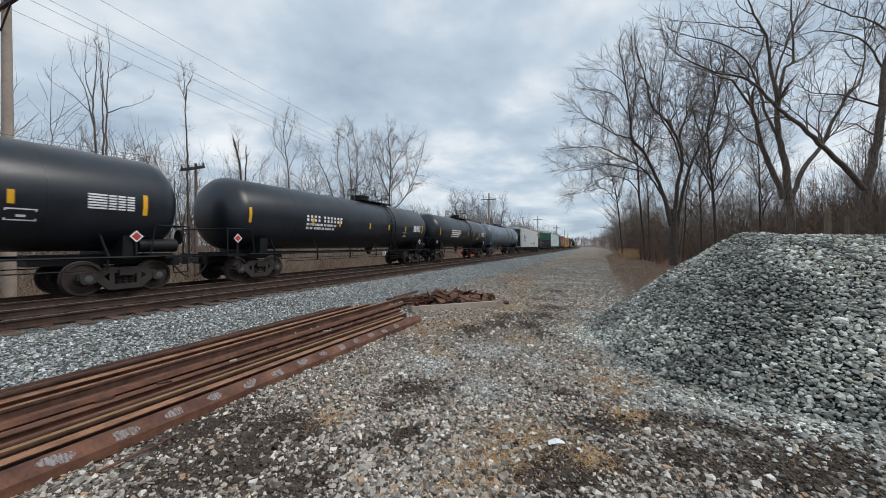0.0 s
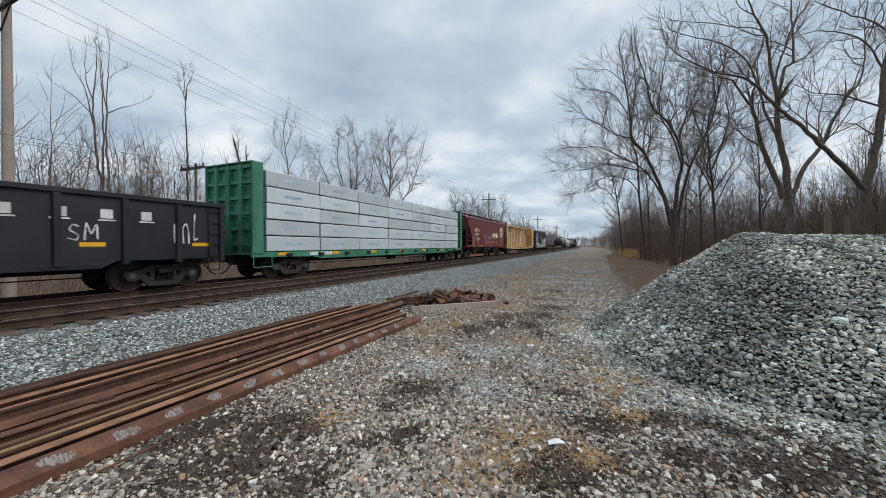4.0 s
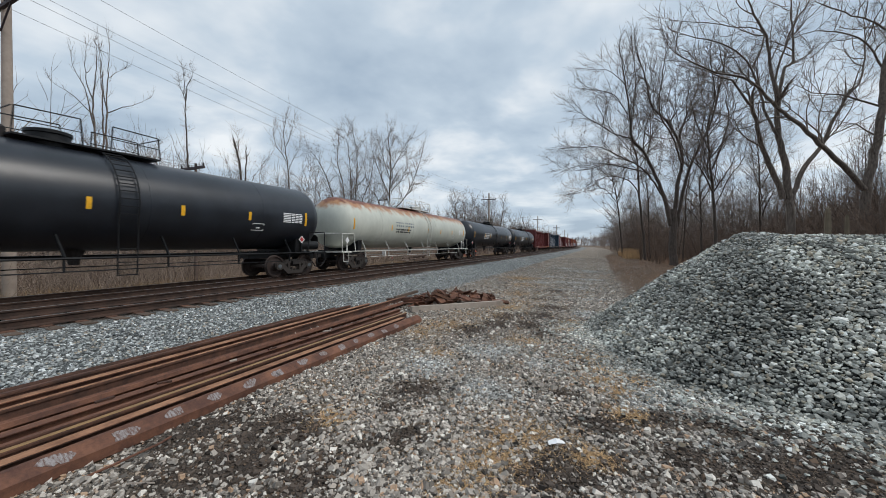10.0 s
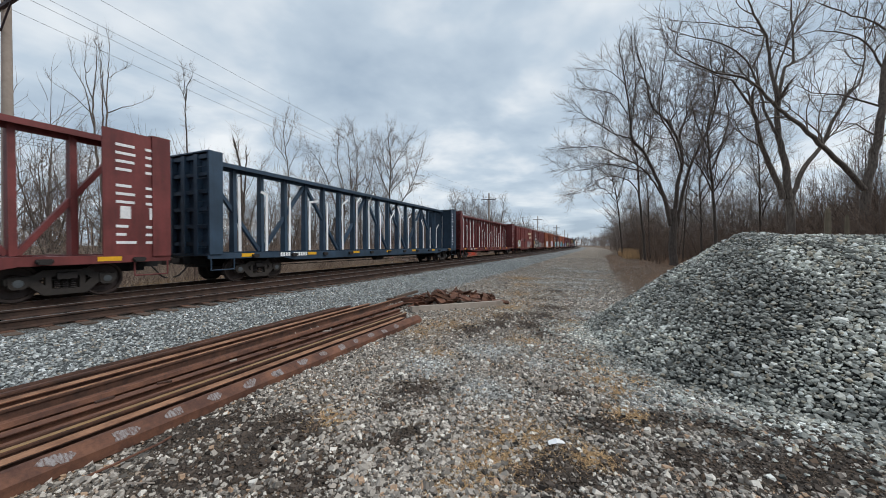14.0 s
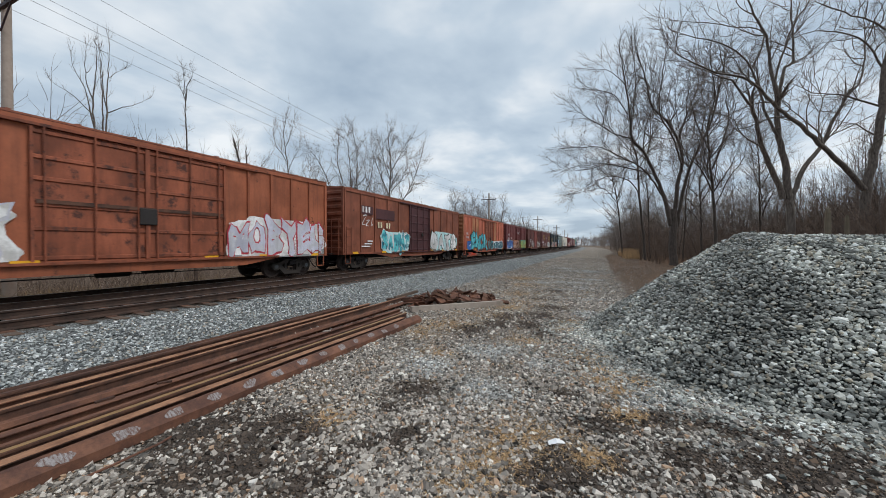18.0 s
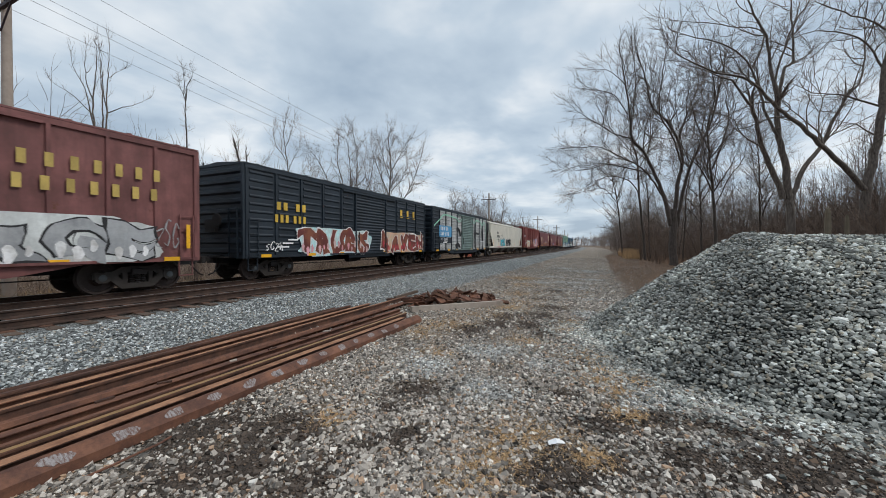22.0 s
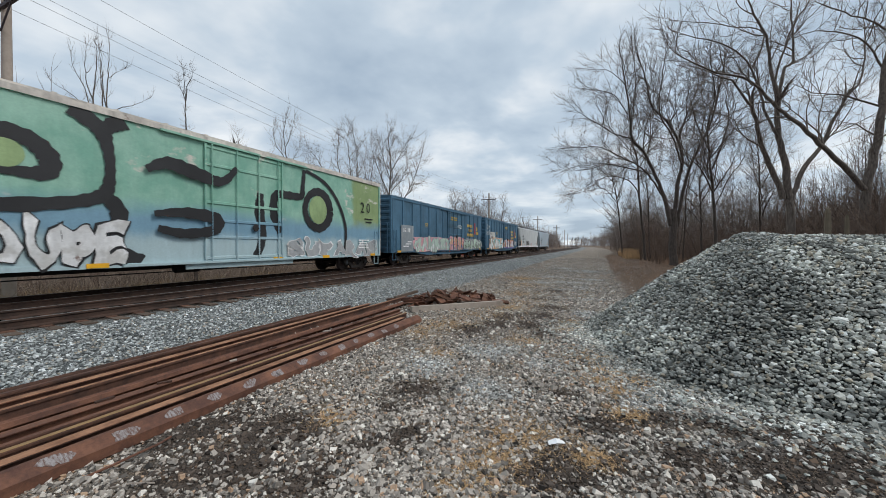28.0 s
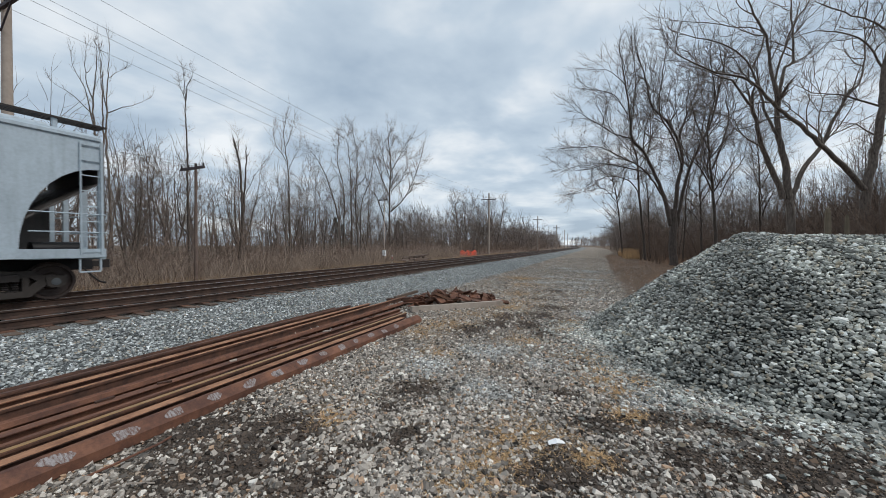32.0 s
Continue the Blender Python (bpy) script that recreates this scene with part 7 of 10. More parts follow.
    for y in (ends - 1.62, -ends + 0.5):
        q = Shape().prism([(y, 1.55), (y + 0.18, 1.73), (y, 1.91), (y - 0.18, 1.73)], "x", 1.36, 1.37)
        hz = part("placard_holder", q, M["white"], car, "diamond placard holder")
        part("placard", Shape().prism([(y, 1.60), (y + 0.13, 1.73), (y, 1.86), (y - 0.13, 1.73)], "x", 1.372, 1.376), M["red"] if not white else M["white"], hz, "red hazard diamond")
        part("bracket", Shape().box(1.30, 1.36, y - 0.03, y + 0.03, 1.08, 1.60), trim, hz)
    if band:
        part("grime_band", Shape().lathe([(hl * 0.35, R + 0.004), (hl * 0.35 + 0.8, R + 0.004)], "y", 14, 0, zc, radians(-50), radians(120)), spray("brown_grime", (0.062, 0.060, 0.062)), shell, "brown spill stain")
    return car


# ---- box wagons ----
def box_car(a, b, mat, label, zt=4.62, door="plug", door_mat=None, end_mat=None, door_w=3.2, door_at=0.0, posts=12, fish=True, corrugated=False, roof_mat=None, low=0.93, flaps=3, panel_mats=None, inset=1.75, gap=0.72):
    car, L = start_car("boxcar", label, "boxcar", a, b)
    ends = L / 2 - gap
    end_mat, door_mat, roof_mat = end_mat or mat, door_mat or mat, roof_mat or mat
    X = 1.52
    running_gear(car, L, ends, inset=inset)
    part("near_side", Shape().box(X - 0.05, X, -ends, ends, low, zt), mat, car, "ribbed steel side wall")
    part("far_side", Shape().box(-X, -X + 0.05, -ends, ends, low, zt), mat, car)
    part("floor", Shape().box(-X + 0.05, X - 0.05, -ends + 0.02, ends - 0.02, low + 0.02, low + 0.14), M["black"], car)
    roof = Shape().prism([(-X - 0.06, zt), (X + 0.06, zt), (X + 0.06, zt + 0.05), (0, zt + 0.17), (-X - 0.06, zt + 0.05)], "y", -ends - 0.04, ends + 0.04)
    n = int(ends * 2 / 1.25)
    for i in range(n):
        y = -ends + 0.6 + 2 * (ends - 0.6) * i / (n - 1)
        roof.prism([(-X - 0.05, zt + 0.045), (X + 0.05, zt + 0.045), (X + 0.05, zt + 0.085), (0, zt + 0.20), (-X - 0.05, zt + 0.085)], "y", y - 0.05, y + 0.05)
    part("roof", roof, roof_mat, car)
    part("top_chord", Shape().box(X, X + 0.055, -ends, ends, zt - 0.16, zt - 0.01), mat, car)
    part("bottom_chord", Shape().box(X, X + 0.045, -ends, ends, low, low + 0.12), mat, car)
    for k in (-1, 1):
        poly = [(k * (ends - 0.04), zt - 0.001), (k * (ends - 0.04), low), (k * ends, low)]
        for i in range(9):
            z = low + 0.3 + (zt - low - 0.55) * i / 8
            poly += [(k * ends, z - 0.13), (k * (ends + 0.10), z - 0.06), (k * (ends + 0.10), z + 0.06), (k * ends, z + 0.13)]
        poly.append((k * ends, zt - 0.001))
        part("end_wall", Shape().prism(poly, "x", -X + 0.1, X - 0.1), end_mat, car, "corrugated end wall")
        for sx in (-1, 1):
            part("corner_post", Shape().box(sx * X - 0.06 - sx * 0.04, sx * X + 0.06 - sx * 0.04, k * (ends - 0.02), k * (ends + 0.09), low, zt), end_mat, car)
        ladder(car, X, k * (ends - 0.36), low, low + 1.55, mat)
        s = Shape()
        for i in range(5):
            s.box(X - 0.75, X - 0.25, k * (ends + 0.14), k * (ends + 0.165), low + 0.2 + 0.42 * i, low + 0.225 + 0.42 * i)
        s.box(X - 0.77, X - 0.74, k * (ends + 0.09), k * (ends + 0.165), low, low + 2.0).box(X - 0.26, X - 0.23, k * (ends + 0.09), k * (ends + 0.165), low, low + 2.0)
        part("end_ladder", s, end_mat, car)
    part("brake_gear", Shape().box(-0.5, 0.1, -ends - 0.26, -ends - 0.09, 2.0, 2.5).lathe([(-ends - 0.30, 0.26), (-ends - 0.33, 0.29), (-ends - 0.36, 0.26)], "y", 16, 0.35, 2.45), M["iron"], car)
    part("crossover_step", Shape().box(-0.9, 0.9, -ends - 0.42, -ends - 0.10, low + 0.03, low + 0.07), M["iron"], car)
    d0, d1 = door_at - door_w / 2, door_at + door_w / 2
    if fish:
        w = ends * 0.62
        part("side_sill", Shape().prism([(-ends + 2.9, low), (-w * 0.72, low - 0.26), (w * 0.72, low - 0.26), (ends - 2.9, low)], "x", X - 0.03, X + 0.012), mat, car)
    else:
        part("side_sill", Shape().box(X - 0.03, X + 0.012, d0 - 0.6, d1 + 0.6, low - 0.17, low), mat, car)
    ys = [y for y in np.linspace(-ends + 0.06, ends - 0.06, posts) if not d0 - 0.1 < y < d1 + 0.1]
    post = Shape().prism([(X - 0.002, -0.055), (X + 0.065, -0.042), (X + 0.065, 0.042), (X - 0.002, 0.055)], "z", low + 0.12, zt - 0.16).mesh("side_post", mat)
    for y in ys:
        part("side_post", post, None, car, at=pose(0, float(y), 0))
    if corrugated:
        edges = sorted([-ends, d0 - 0.1, d1 + 0.1, ends] + [float(y) for y in ys])
        for y0, y1 in zip(edges, edges[1:]):
            if y1 - y0 < 0.5 or d0 < (y0 + y1) / 2 < d1:
                continue
            poly = [(X - 0.01, zt - 0.2), (X - 0.01, low + 0.2)]
            for i in range(11):
                z = low + 0.3 + (zt - low - 0.6) * i / 10
                poly += [(X + 0.004, z - 0.07), (X + 0.040, z - 0.02), (X + 0.040, z + 0.02), (X + 0.004, z + 0.07)]
            shade = panel_mats[edges.index(y0) % len(panel_mats)] if panel_mats else None
            part("pressed_panel", Shape().prism(poly, "y", y0 + 0.16, y1 - 0.16), shade or mat, car)
    if panel_mats:
        edges = sorted([-ends, d0 - 0.1, d1 + 0.1, ends] + [float(y) for y in ys])
        for i, (y0, y1) in enumerate(zip(edges, edges[1:])):
            if panel_mats[i % len(panel_mats)] and y1 - y0 > 0.5 and not d0 < (y0 + y1) / 2 < d1:
                part("side_panel", Shape().box(X, X + 0.006, y0 + 0.07, y1 - 0.07, low + 0.12, zt - 0.16), panel_mats[i % len(panel_mats)], car, "panel of a different shade")
    sx = X + 0.065
    if door == "slide":
        poly = [(sx - 0.06, zt - 0.30), (sx - 0.06, low + 0.10), (sx - 0.035, low + 0.10)]
        for i in range(19):
            z = low + 0.24 + (zt - low - 0.68) * i / 18
            poly += [(sx - 0.035, z - 0.075), (sx - 0.001, z - 0.02), (sx - 0.001, z + 0.02), (sx - 0.035, z + 0.075)]
        poly.append((sx - 0.035, zt - 0.30))
        dr = part("sliding_door", Shape().prism(poly, "y", d0, d1), door_mat, car, "corrugated sliding door")
        part("door_track", Shape().box(X, sx + 0.06, d0 - 1.2, d1 + 1.2, zt - 0.30, zt - 0.20), door_mat, car)
        part("bottom_track", Shape().box(X, sx + 0.06, d0 - 2.2, d1 + 0.2, low + 0.03, low + 0.10), door_mat, car)
        for e0, e1 in ((d0 - 0.10, d0), (d1, d1 + 0.10)):
            part("door_post", Shape().box(X, sx + 0.04, e0, e1, low + 0.1, zt - 0.2), door_mat, dr)
        part("door_handle", Shape().bar((sx + 0.07, d0 + 0.18, low + 0.6), (sx + 0.07, d0 + 0.18, low + 1.3), 0.04, 0.04), M["iron"], dr)
    else:
        leaves = ((d0, d1),) if door == "plug" else ((d0, door_at), (door_at, d1))
        for e0, e1 in leaves:
            s = Shape().box(sx - 0.06, sx - 0.035, e0 + 0.02, e1 - 0.02, low + 0.12, zt - 0.22)
            dr = part("plug_door", s, door_mat, car, "heavy plug door with locking bars")
            for z in (low + 0.20, low + 0.95, low + 1.55, low + 2.2, zt - 0.95, zt - 0.32):
                part("door_rib", Shape().prism([(sx - 0.035, z - 0.06), (sx + 0.002, z - 0.04), (sx + 0.002, z + 0.04), (sx - 0.035, z + 0.06)], "y", e0 + 0.05, e1 - 0.05), door_mat, dr)
            for y in (e0 + 0.03, e1 - 0.03):
                part("door_edge", Shape().box(sx - 0.04, sx + 0.03, y - 0.03, y + 0.03, low + 0.12, zt - 0.22), door_mat, dr)
            m = 4 if door == "plug" else 3
            for i in range(m):
                y = e0 + 0.25 + (e1 - e0 - 0.5) * i / (m - 1)
                part("locking_rod", Shape().rod((sx + 0.035, y, low + 0.08), (sx + 0.035, y, zt - 0.14), 0.026, 6), door_mat, dr)
            if door == "double":
                if e0 == d0:
                    part("latch_box", Shape().block(sx - 0.03, sx + 0.09, e1 - 0.24, e1 + 0.22, low + 1.15, low + 1.65, 0.02), M["iron"], dr, "black latch casting")
                    part("latch_bar", Shape().box(sx + 0.002, sx + 0.04, d0 + 0.1, d1 - 0.1, low + 1.58, low + 1.68), M["rustdark"], dr)
                continue
            part("lock_wheel", Shape().lathe([(sx + 0.03, 0.12), (sx + 0.06, 0.15), (sx + 0.09, 0.12)], "x", 14, (e0 + e1) / 2 + 0.3, low + 1.35), M["iron"], dr)
        part("door_track", Shape().box(X, sx + 0.06, d0 - 1.4, d1 + 1.4, zt - 0.20, zt - 0.13), door_mat, car)
        part("bottom_track", Shape().box(X, sx + 0.07, d0 - 2.4, d1 + 2.4, low + 0.02, low + 0.09), door_mat, car)

    def surf(z):
        return sx

    for y in (-ends + 0.95, -ends * 0.55, -ends * 0.28, ends * 0.28, ends * 0.55, ends - 0.8):
        part("reflector", skin(Shape(), surf, y - 0.25, y + 0.25, low + 0.02, low + 0.15), M["yellow"], car, "yellow reflective strip")
    s = Shape()
    rng = random.Random(int(a * 10))
    for i in range(flaps):
        y = -ends + 1.5 + 0.3 * i
        skin(s, surf, y, y + rng.uniform(0.5, 0.9), low + 0.42 + 0.16 * i, low + 0.49 + 0.16 * i)
    for i in range(4):
        skin(s, surf, ends - 2.2, ends - 1.2 - rng.uniform(0, 0.4), low + 0.5 + 0.14 * i, low + 0.56 + 0.14 * i)
    tagged(part("data_panel", s, M["white"], car, "rows of small white lettering bars"), kind="stuff")
    return car, ends, sx


# ---- covered hopper wagons ----
def hopper_car(a, b, mat, label, zt=4.25, zb=1.36, slope=2.6, bays=4, style="curve", walk_mat=None, belly=None, sill_mat=None):
    car, L = start_car("hopper_car", label, "covered hopper", a, b)
    ends = L / 2 - 0.62
    belly, sill_mat, walk_mat = belly or mat, sill_mat or mat, walk_mat or M["iron"]
    X = 1.53
    running_gear(car, L, ends, sill=False)
    part("centre_sill", Shape().box(-0.28, 0.28, -ends, ends, 0.78, 1.12), M["black"], car)
    e = ends - 0.12
    # side sheet: full at the top, cut away above the end platforms
    if style == "full":
        cut = [(-e, zt), (-e, zb), (e, zb), (e, zt)]
    elif style == "wedge":
        cut = [(-e, zt), (-e, zt - 0.9), (-e + 0.25, zt - 1.15), (-e + 0.75, zt - 1.55), (-e + 1.75, zb), (e - 1.75, zb), (e - 0.75, zt - 1.55), (e - 0.25, zt - 1.15), (e, zt - 0.9), (e, zt)]
    else:
        arch = [(1.55 * math.cos(radians(a)), zb + (zt - 0.80 - zb) * math.sin(radians(a))) for a in range(0, 91, 10)]
        cut = [(-e, zt)] + [(-e + p, q) for p, q in arch[::-1]] + [(e - p, q) for p, q in arch] + [(e, zt)]
    for k in (-1, 1):
        part("side_sheet", Shape().prism(cut, "x", k * (X - 0.04), k * X), mat, car, "smooth steel side sheet")
        part("top_chord", Shape().block(k * X - 0.05, k * X + 0.05, -e - 0.02, e + 0.02, zt - 0.02, zt + 0.10, 0.02), mat, car)
        part("side_sill", Shape().box(k * X - 0.04, k * X + 0.03, -ends, ends, zb - 0.24, zb), sill_mat, car)
    roof = [(-X, zt + 0.06), (X, zt + 0.06), (X * 0.86, zt + 0.20), (X * 0.5, zt + 0.33), (0, zt + 0.38), (-X * 0.5, zt + 0.33), (-X * 0.86, zt + 0.20)]
    part("roof", Shape().prism(roof, "y", -e, e), mat, car, smooth=30)
    for k in (-1, 1):
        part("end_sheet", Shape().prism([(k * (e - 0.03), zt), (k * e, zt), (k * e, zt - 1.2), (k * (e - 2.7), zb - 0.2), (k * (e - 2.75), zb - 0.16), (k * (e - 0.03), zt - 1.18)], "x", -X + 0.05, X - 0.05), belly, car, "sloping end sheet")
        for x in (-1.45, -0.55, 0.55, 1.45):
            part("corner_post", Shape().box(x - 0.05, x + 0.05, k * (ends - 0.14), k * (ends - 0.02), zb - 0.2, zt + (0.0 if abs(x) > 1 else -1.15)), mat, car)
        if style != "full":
            # added plate closes the see-through end; its dark colour stands for shade there
            part("shear_plate", Shape().prism([(k * (e - 0.5), zb - 0.2), (k * (e - 2.6), zb - 0.2), (k * (e - 0.5), zt - 1.5)], "x", -0.03, 0.03), belly, car, "dark filler plate for the shade below the slope sheet")
        part("end_platform", Shape().box(-X, X, k * (ends - 1.6), k * ends, zb - 0.26, zb - 0.20), sill_mat, car)
        g = Shape()
        for z in (zb + 0.45, zb + 0.95):
            g.pipe([(X - 0.02, k * (ends - 1.5), z), (X - 0.02, k * (ends + 0.02), z), (-X + 0.02, k * (ends + 0.02), z)], 0.018)
        part("end_handrail", g, mat, car)
        ladder(car, X - 0.03, k * (ends - 0.32), zb - 0.15, zt - 0.1, mat, 0.44)
        part("end_beam", Shape().box(-X, X, k * (ends - 0.12), k * ends, zb - 0.30, zb - 0.05), sill_mat, car)
    part("brake_stand", Shape().box(-0.3, 0.1, -ends - 0.12, -ends + 0.05, 1.7, 2.3).lathe([(-ends - 0.14, 0.25), (-ends - 0.17, 0.28), (-ends - 0.20, 0.25)], "y", 16, 0.55, 2.1), M["iron"], car)
    part("air_reservoir", Shape().lathe([(ends - 1.3, 0.02), (ends - 1.25, 0.2), (ends - 0.3, 0.2), (ends - 0.25, 0.02)], "y", 12, 0.8, 1.35), M["black"], car, smooth=40)
    # roof walk on its stands
    for k in (-1, 1):
        for y in np.arange(-e + 0.5, e, 1.75):
            part("walk_stand", Shape().box(k * 0.98, k * 1.06, float(y) - 0.05, float(y) + 0.05, zt + 0.16, zt + 0.52), mat, car)
        s = Shape()
        for x in (0.66, 0.80, 0.94, 1.08):
            s.box(k * x - 0.03, k * x + 0.03, -e - 0.35, e + 0.35, zt + 0.50, zt + 0.55)
        for y in np.arange(-e - 0.3, e + 0.3, 0.30):
            s.box(min(k * 0.63, k * 1.11), max(k * 0.63, k * 1.11), float(y), float(y) + 0.03, zt + 0.505, zt + 0.54)
        part("running_board", s, walk_mat, car, "grated roof walkway")
    part("hatch_trough", Shape().prism([(-0.36, zt + 0.34), (0.36, zt + 0.34), (0.30, zt + 0.50), (-0.30, zt + 0.50)], "y", -e + 0.6, e - 0.6), mat, car)
    # hoppers below
    lo, hi = -e + 2.0, e - 2.0
    w = (hi - lo) / bays
    for i in range(bays):
        y0, y1 = lo + w * i, lo + w * (i + 1)
        c = (y0 + y1) / 2
        s = Shape()
        for k in (0,):
            vs = [(-X + 0.06, y0 + 0.02, zb - 0.2), (X - 0.06, y0 + 0.02, zb - 0.2), (X - 0.06, y1 - 0.02, zb - 0.2), (-X + 0.06, y1 - 0.02, zb - 0.2),
                  (-0.95, c - 0.42, 0.52), (0.95, c - 0.42, 0.52), (0.95, c + 0.42, 0.52), (-0.95, c + 0.42, 0.52)]
            s.add(vs, [(0, 3, 2, 1), (4, 5, 6, 7), (0, 1, 5, 4), (1, 2, 6, 5), (2, 3, 7, 6), (3, 0, 4, 7)])
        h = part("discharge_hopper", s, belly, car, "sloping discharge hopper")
        part("outlet_gate", Shape().box(-1.0, 1.0, c - 0.46, c + 0.46, 0.40, 0.52), M["iron"], h)
        part("gate_shaft", Shape().rod((-1.2, c, 0.46), (1.28, c, 0.46), 0.05, 8), M["rust"] if i % 2 else M["cap"], h)
    sx = X + 0.002

    def surf(z):
        return sx

    part("reflector", skin(Shape(), surf, -ends + 2.05, -ends + 2.19, zb + 0.05, zb + 0.95), M["yellow"], car, "tall yellow reflective strip")
    part("reflector", skin(Shape(), surf, ends - 2.19, ends - 2.05, zb + 0.05, zb + 0.95), M["yellow"], car, "tall yellow reflective strip")
    for y in (-ends * 0.55, -ends * 0.2, ends * 0.12, ends * 0.45):
        part("reflector", skin(Shape(), surf, y - 0.05, y + 0.05, zb + 0.05, zb + 0.42), M["yellow"], car, "yellow reflective strip")
    return car, ends, sx


# ---- open, flat and centre-beam wagons ----
def gondola_car(a, b, mat, label, zt=2.95, zb=0.80):
    car, L = start_car("gondola_car", label, "gondola", a, b)
    ends = L / 2 - 0.62
    X = 1.50
    running_gear(car, L, ends)
    part("floor", Shape().box(-X, X, -ends, ends, zb + 0.2, zb + 0.3), mat, car)
    for k in (-1, 1):
        part("side_sheet", Shape().prism([(-ends, zb + 0.25), (-ends + 3.1, zb + 0.25), (-ends + 3.6, zb), (ends - 3.6, zb), (ends - 3.1, zb + 0.25), (ends, zb + 0.25), (ends, zt), (-ends, zt)], "x", k * (X - 0.03), k * X), mat, car)
        part("top_chord", Shape().block(k * X - 0.09, k * X + 0.09, -ends, ends, zt - 0.12, zt + 0.02, 0.015), mat, car)
        part("bottom_chord", Shape().box(k * X - 0.02, k * X + 0.05, -ends + 3.6, ends - 3.6, zb, zb + 0.12), mat, car)
        part("end_wall", Shape().box(-X, X, k * ends - 0.03, k * ends + 0.03, zb + 0.25, zt).box(-X, X, k * (ends + 0.03), k * (ends + 0.10), zt - 0.2, zt).box(-X, X, k * (ends + 0.03), k * (ends + 0.10), zb + 0.9, zb + 1.1), mat, car)
        ladder(car, X, k * (ends - 0.35), zb + 0.25, zt - 0.2, mat)
    post = Shape().prism([(X, -0.10), (X + 0.10, -0.07), (X + 0.10, 0.07), (X, 0.10)], "z", zb + 0.1, zt - 0.12).mesh("side_post", mat)
    n = 15
    for i in range(n):
        part("side_post", post, None, car, at=pose(0, -ends + 0.1 + (2 * ends - 0.2) * i / (n - 1), 0))
    surf = lambda z: X + 0.002
    for i in range(1, n - 1, 2):
        y = -ends + 0.1 + (2 * ends - 0.2) * (i + 0.5) / (n - 1)
        part("reflector", skin(Shape(), surf, y - 0.28, y + 0.28, zb + 0.62, zb + 0.74), M["yellow"], car, "yellow reflective strip")
    return car, ends, X + 0.002


def centerbeam_car(a, b, mat, label, zt=4.85, zb=1.16, bays=16, wrap=True, bulk_mat=None, load=None, stripe=None, inner=None, seed=1):
    car, L = start_car("centerbeam_car", label, "centerbeam flat car", a, b)
    ends = L / 2 - 0.62
    X = 1.42
    inner = inner or mat
    bulk_mat = bulk_mat or mat
    running_gear(car, L, ends, inset=2.4)
    for k in (-1, 1):
        part("side_sill", Shape().prism([(-ends, zb - 0.2), (-ends, zb), (ends, zb), (ends, zb - 0.2), (ends - 3.4, zb - 0.24), (ends - 4.0, zb - 0.36), (-ends + 4.0, zb - 0.36), (-ends + 3.4, zb - 0.24)], "x", k * (X - 0.05), k * X), mat, car)
    part("deck", Shape().box(-X + 0.05, X - 0.05, -ends, ends, zb - 0.10, zb - 0.02), inner, car)
    m = int(ends * 2 / 1.05)
    rib = Shape().prism([(-X, zb), (X, zb), (X, zb - 0.10), (-X, zb - 0.10)], "y", -0.06, 0.06).mesh("deck_rib", mat)
    winch = Shape().box(X, X + 0.10, -0.12, 0.12, zb - 0.20, zb - 0.06).rod((X + 0.05, -0.16, zb - 0.12), (X + 0.05, 0.16, zb - 0.12), 0.05, 8).mesh("strap_winch", M["iron"])
    for i in range(m):
        y = -ends + 0.9 + (2 * ends - 1.8) * i / (m - 1)
        part("deck_rib", rib, None, car, at=pose(0, y, 0.012))
        if i % 2:
            part("strap_winch", winch, None, car, at=pose(0, y, 0))
    for k in (-1, 1):
        y = k * (ends - 0.35)
        s = Shape().box(-X, X, y - 0.03 + k * 0.15, y + 0.03 + k * 0.15, zb - 0.05, zt)
        bh = part("bulkhead", s, bulk_mat, car, "tall ribbed end bulkhead")
        lo, hi = sorted((y - k * 0.18, y + k * 0.33))
        for sx in (-1, 1):
            part("bulkhead_post", Shape().block(sx * X - 0.05, sx * X + 0.05, lo, hi, zb - 0.05, zt, 0.01), bulk_mat, bh)
        for x in (-0.75, 0.0, 0.75):
            part("bulkhead_stiffener", Shape().box(x - 0.10, x + 0.10, min(y + k * 0.18, y + k * 0.37), max(y + k * 0.18, y + k * 0.37), zb - 0.05, zt - 0.05), bulk_mat, bh)
        for i in range(6):
            z = zb + 0.35 + (zt - zb - 0.5) * i / 5
            part("bulkhead_rib", Shape().box(-X + 0.1, X - 0.1, min(y + k * 0.18, y + k * 0.32), max(y + k * 0.18, y + k * 0.32), z - 0.07, z + 0.07), bulk_mat, bh)
        part("bulkhead_cap", Shape().box(-X - 0.05, X + 0.05, lo - 0.02, hi + 0.02, zt, zt + 0.05), bulk_mat, bh)
        s = Shape()
        for i in range(8):
            s.box(X - 0.55, X - 0.08, k * (ends + 0.02), k * (ends + 0.05), zb + 0.2 + 0.42 * i, zb + 0.225 + 0.42 * i)
        part("end_ladder", s, bulk_mat, car)
        part("stirrup_step", Shape().pipe([(X, k * (ends - 0.1), zb - 0.2), (X, k * (ends - 0.1), zb - 0.62), (X, k * (ends - 1.0), zb - 0.62), (X, k * (ends - 1.0), zb - 0.2)], 0.022), mat, car)
    e = ends - 0.65
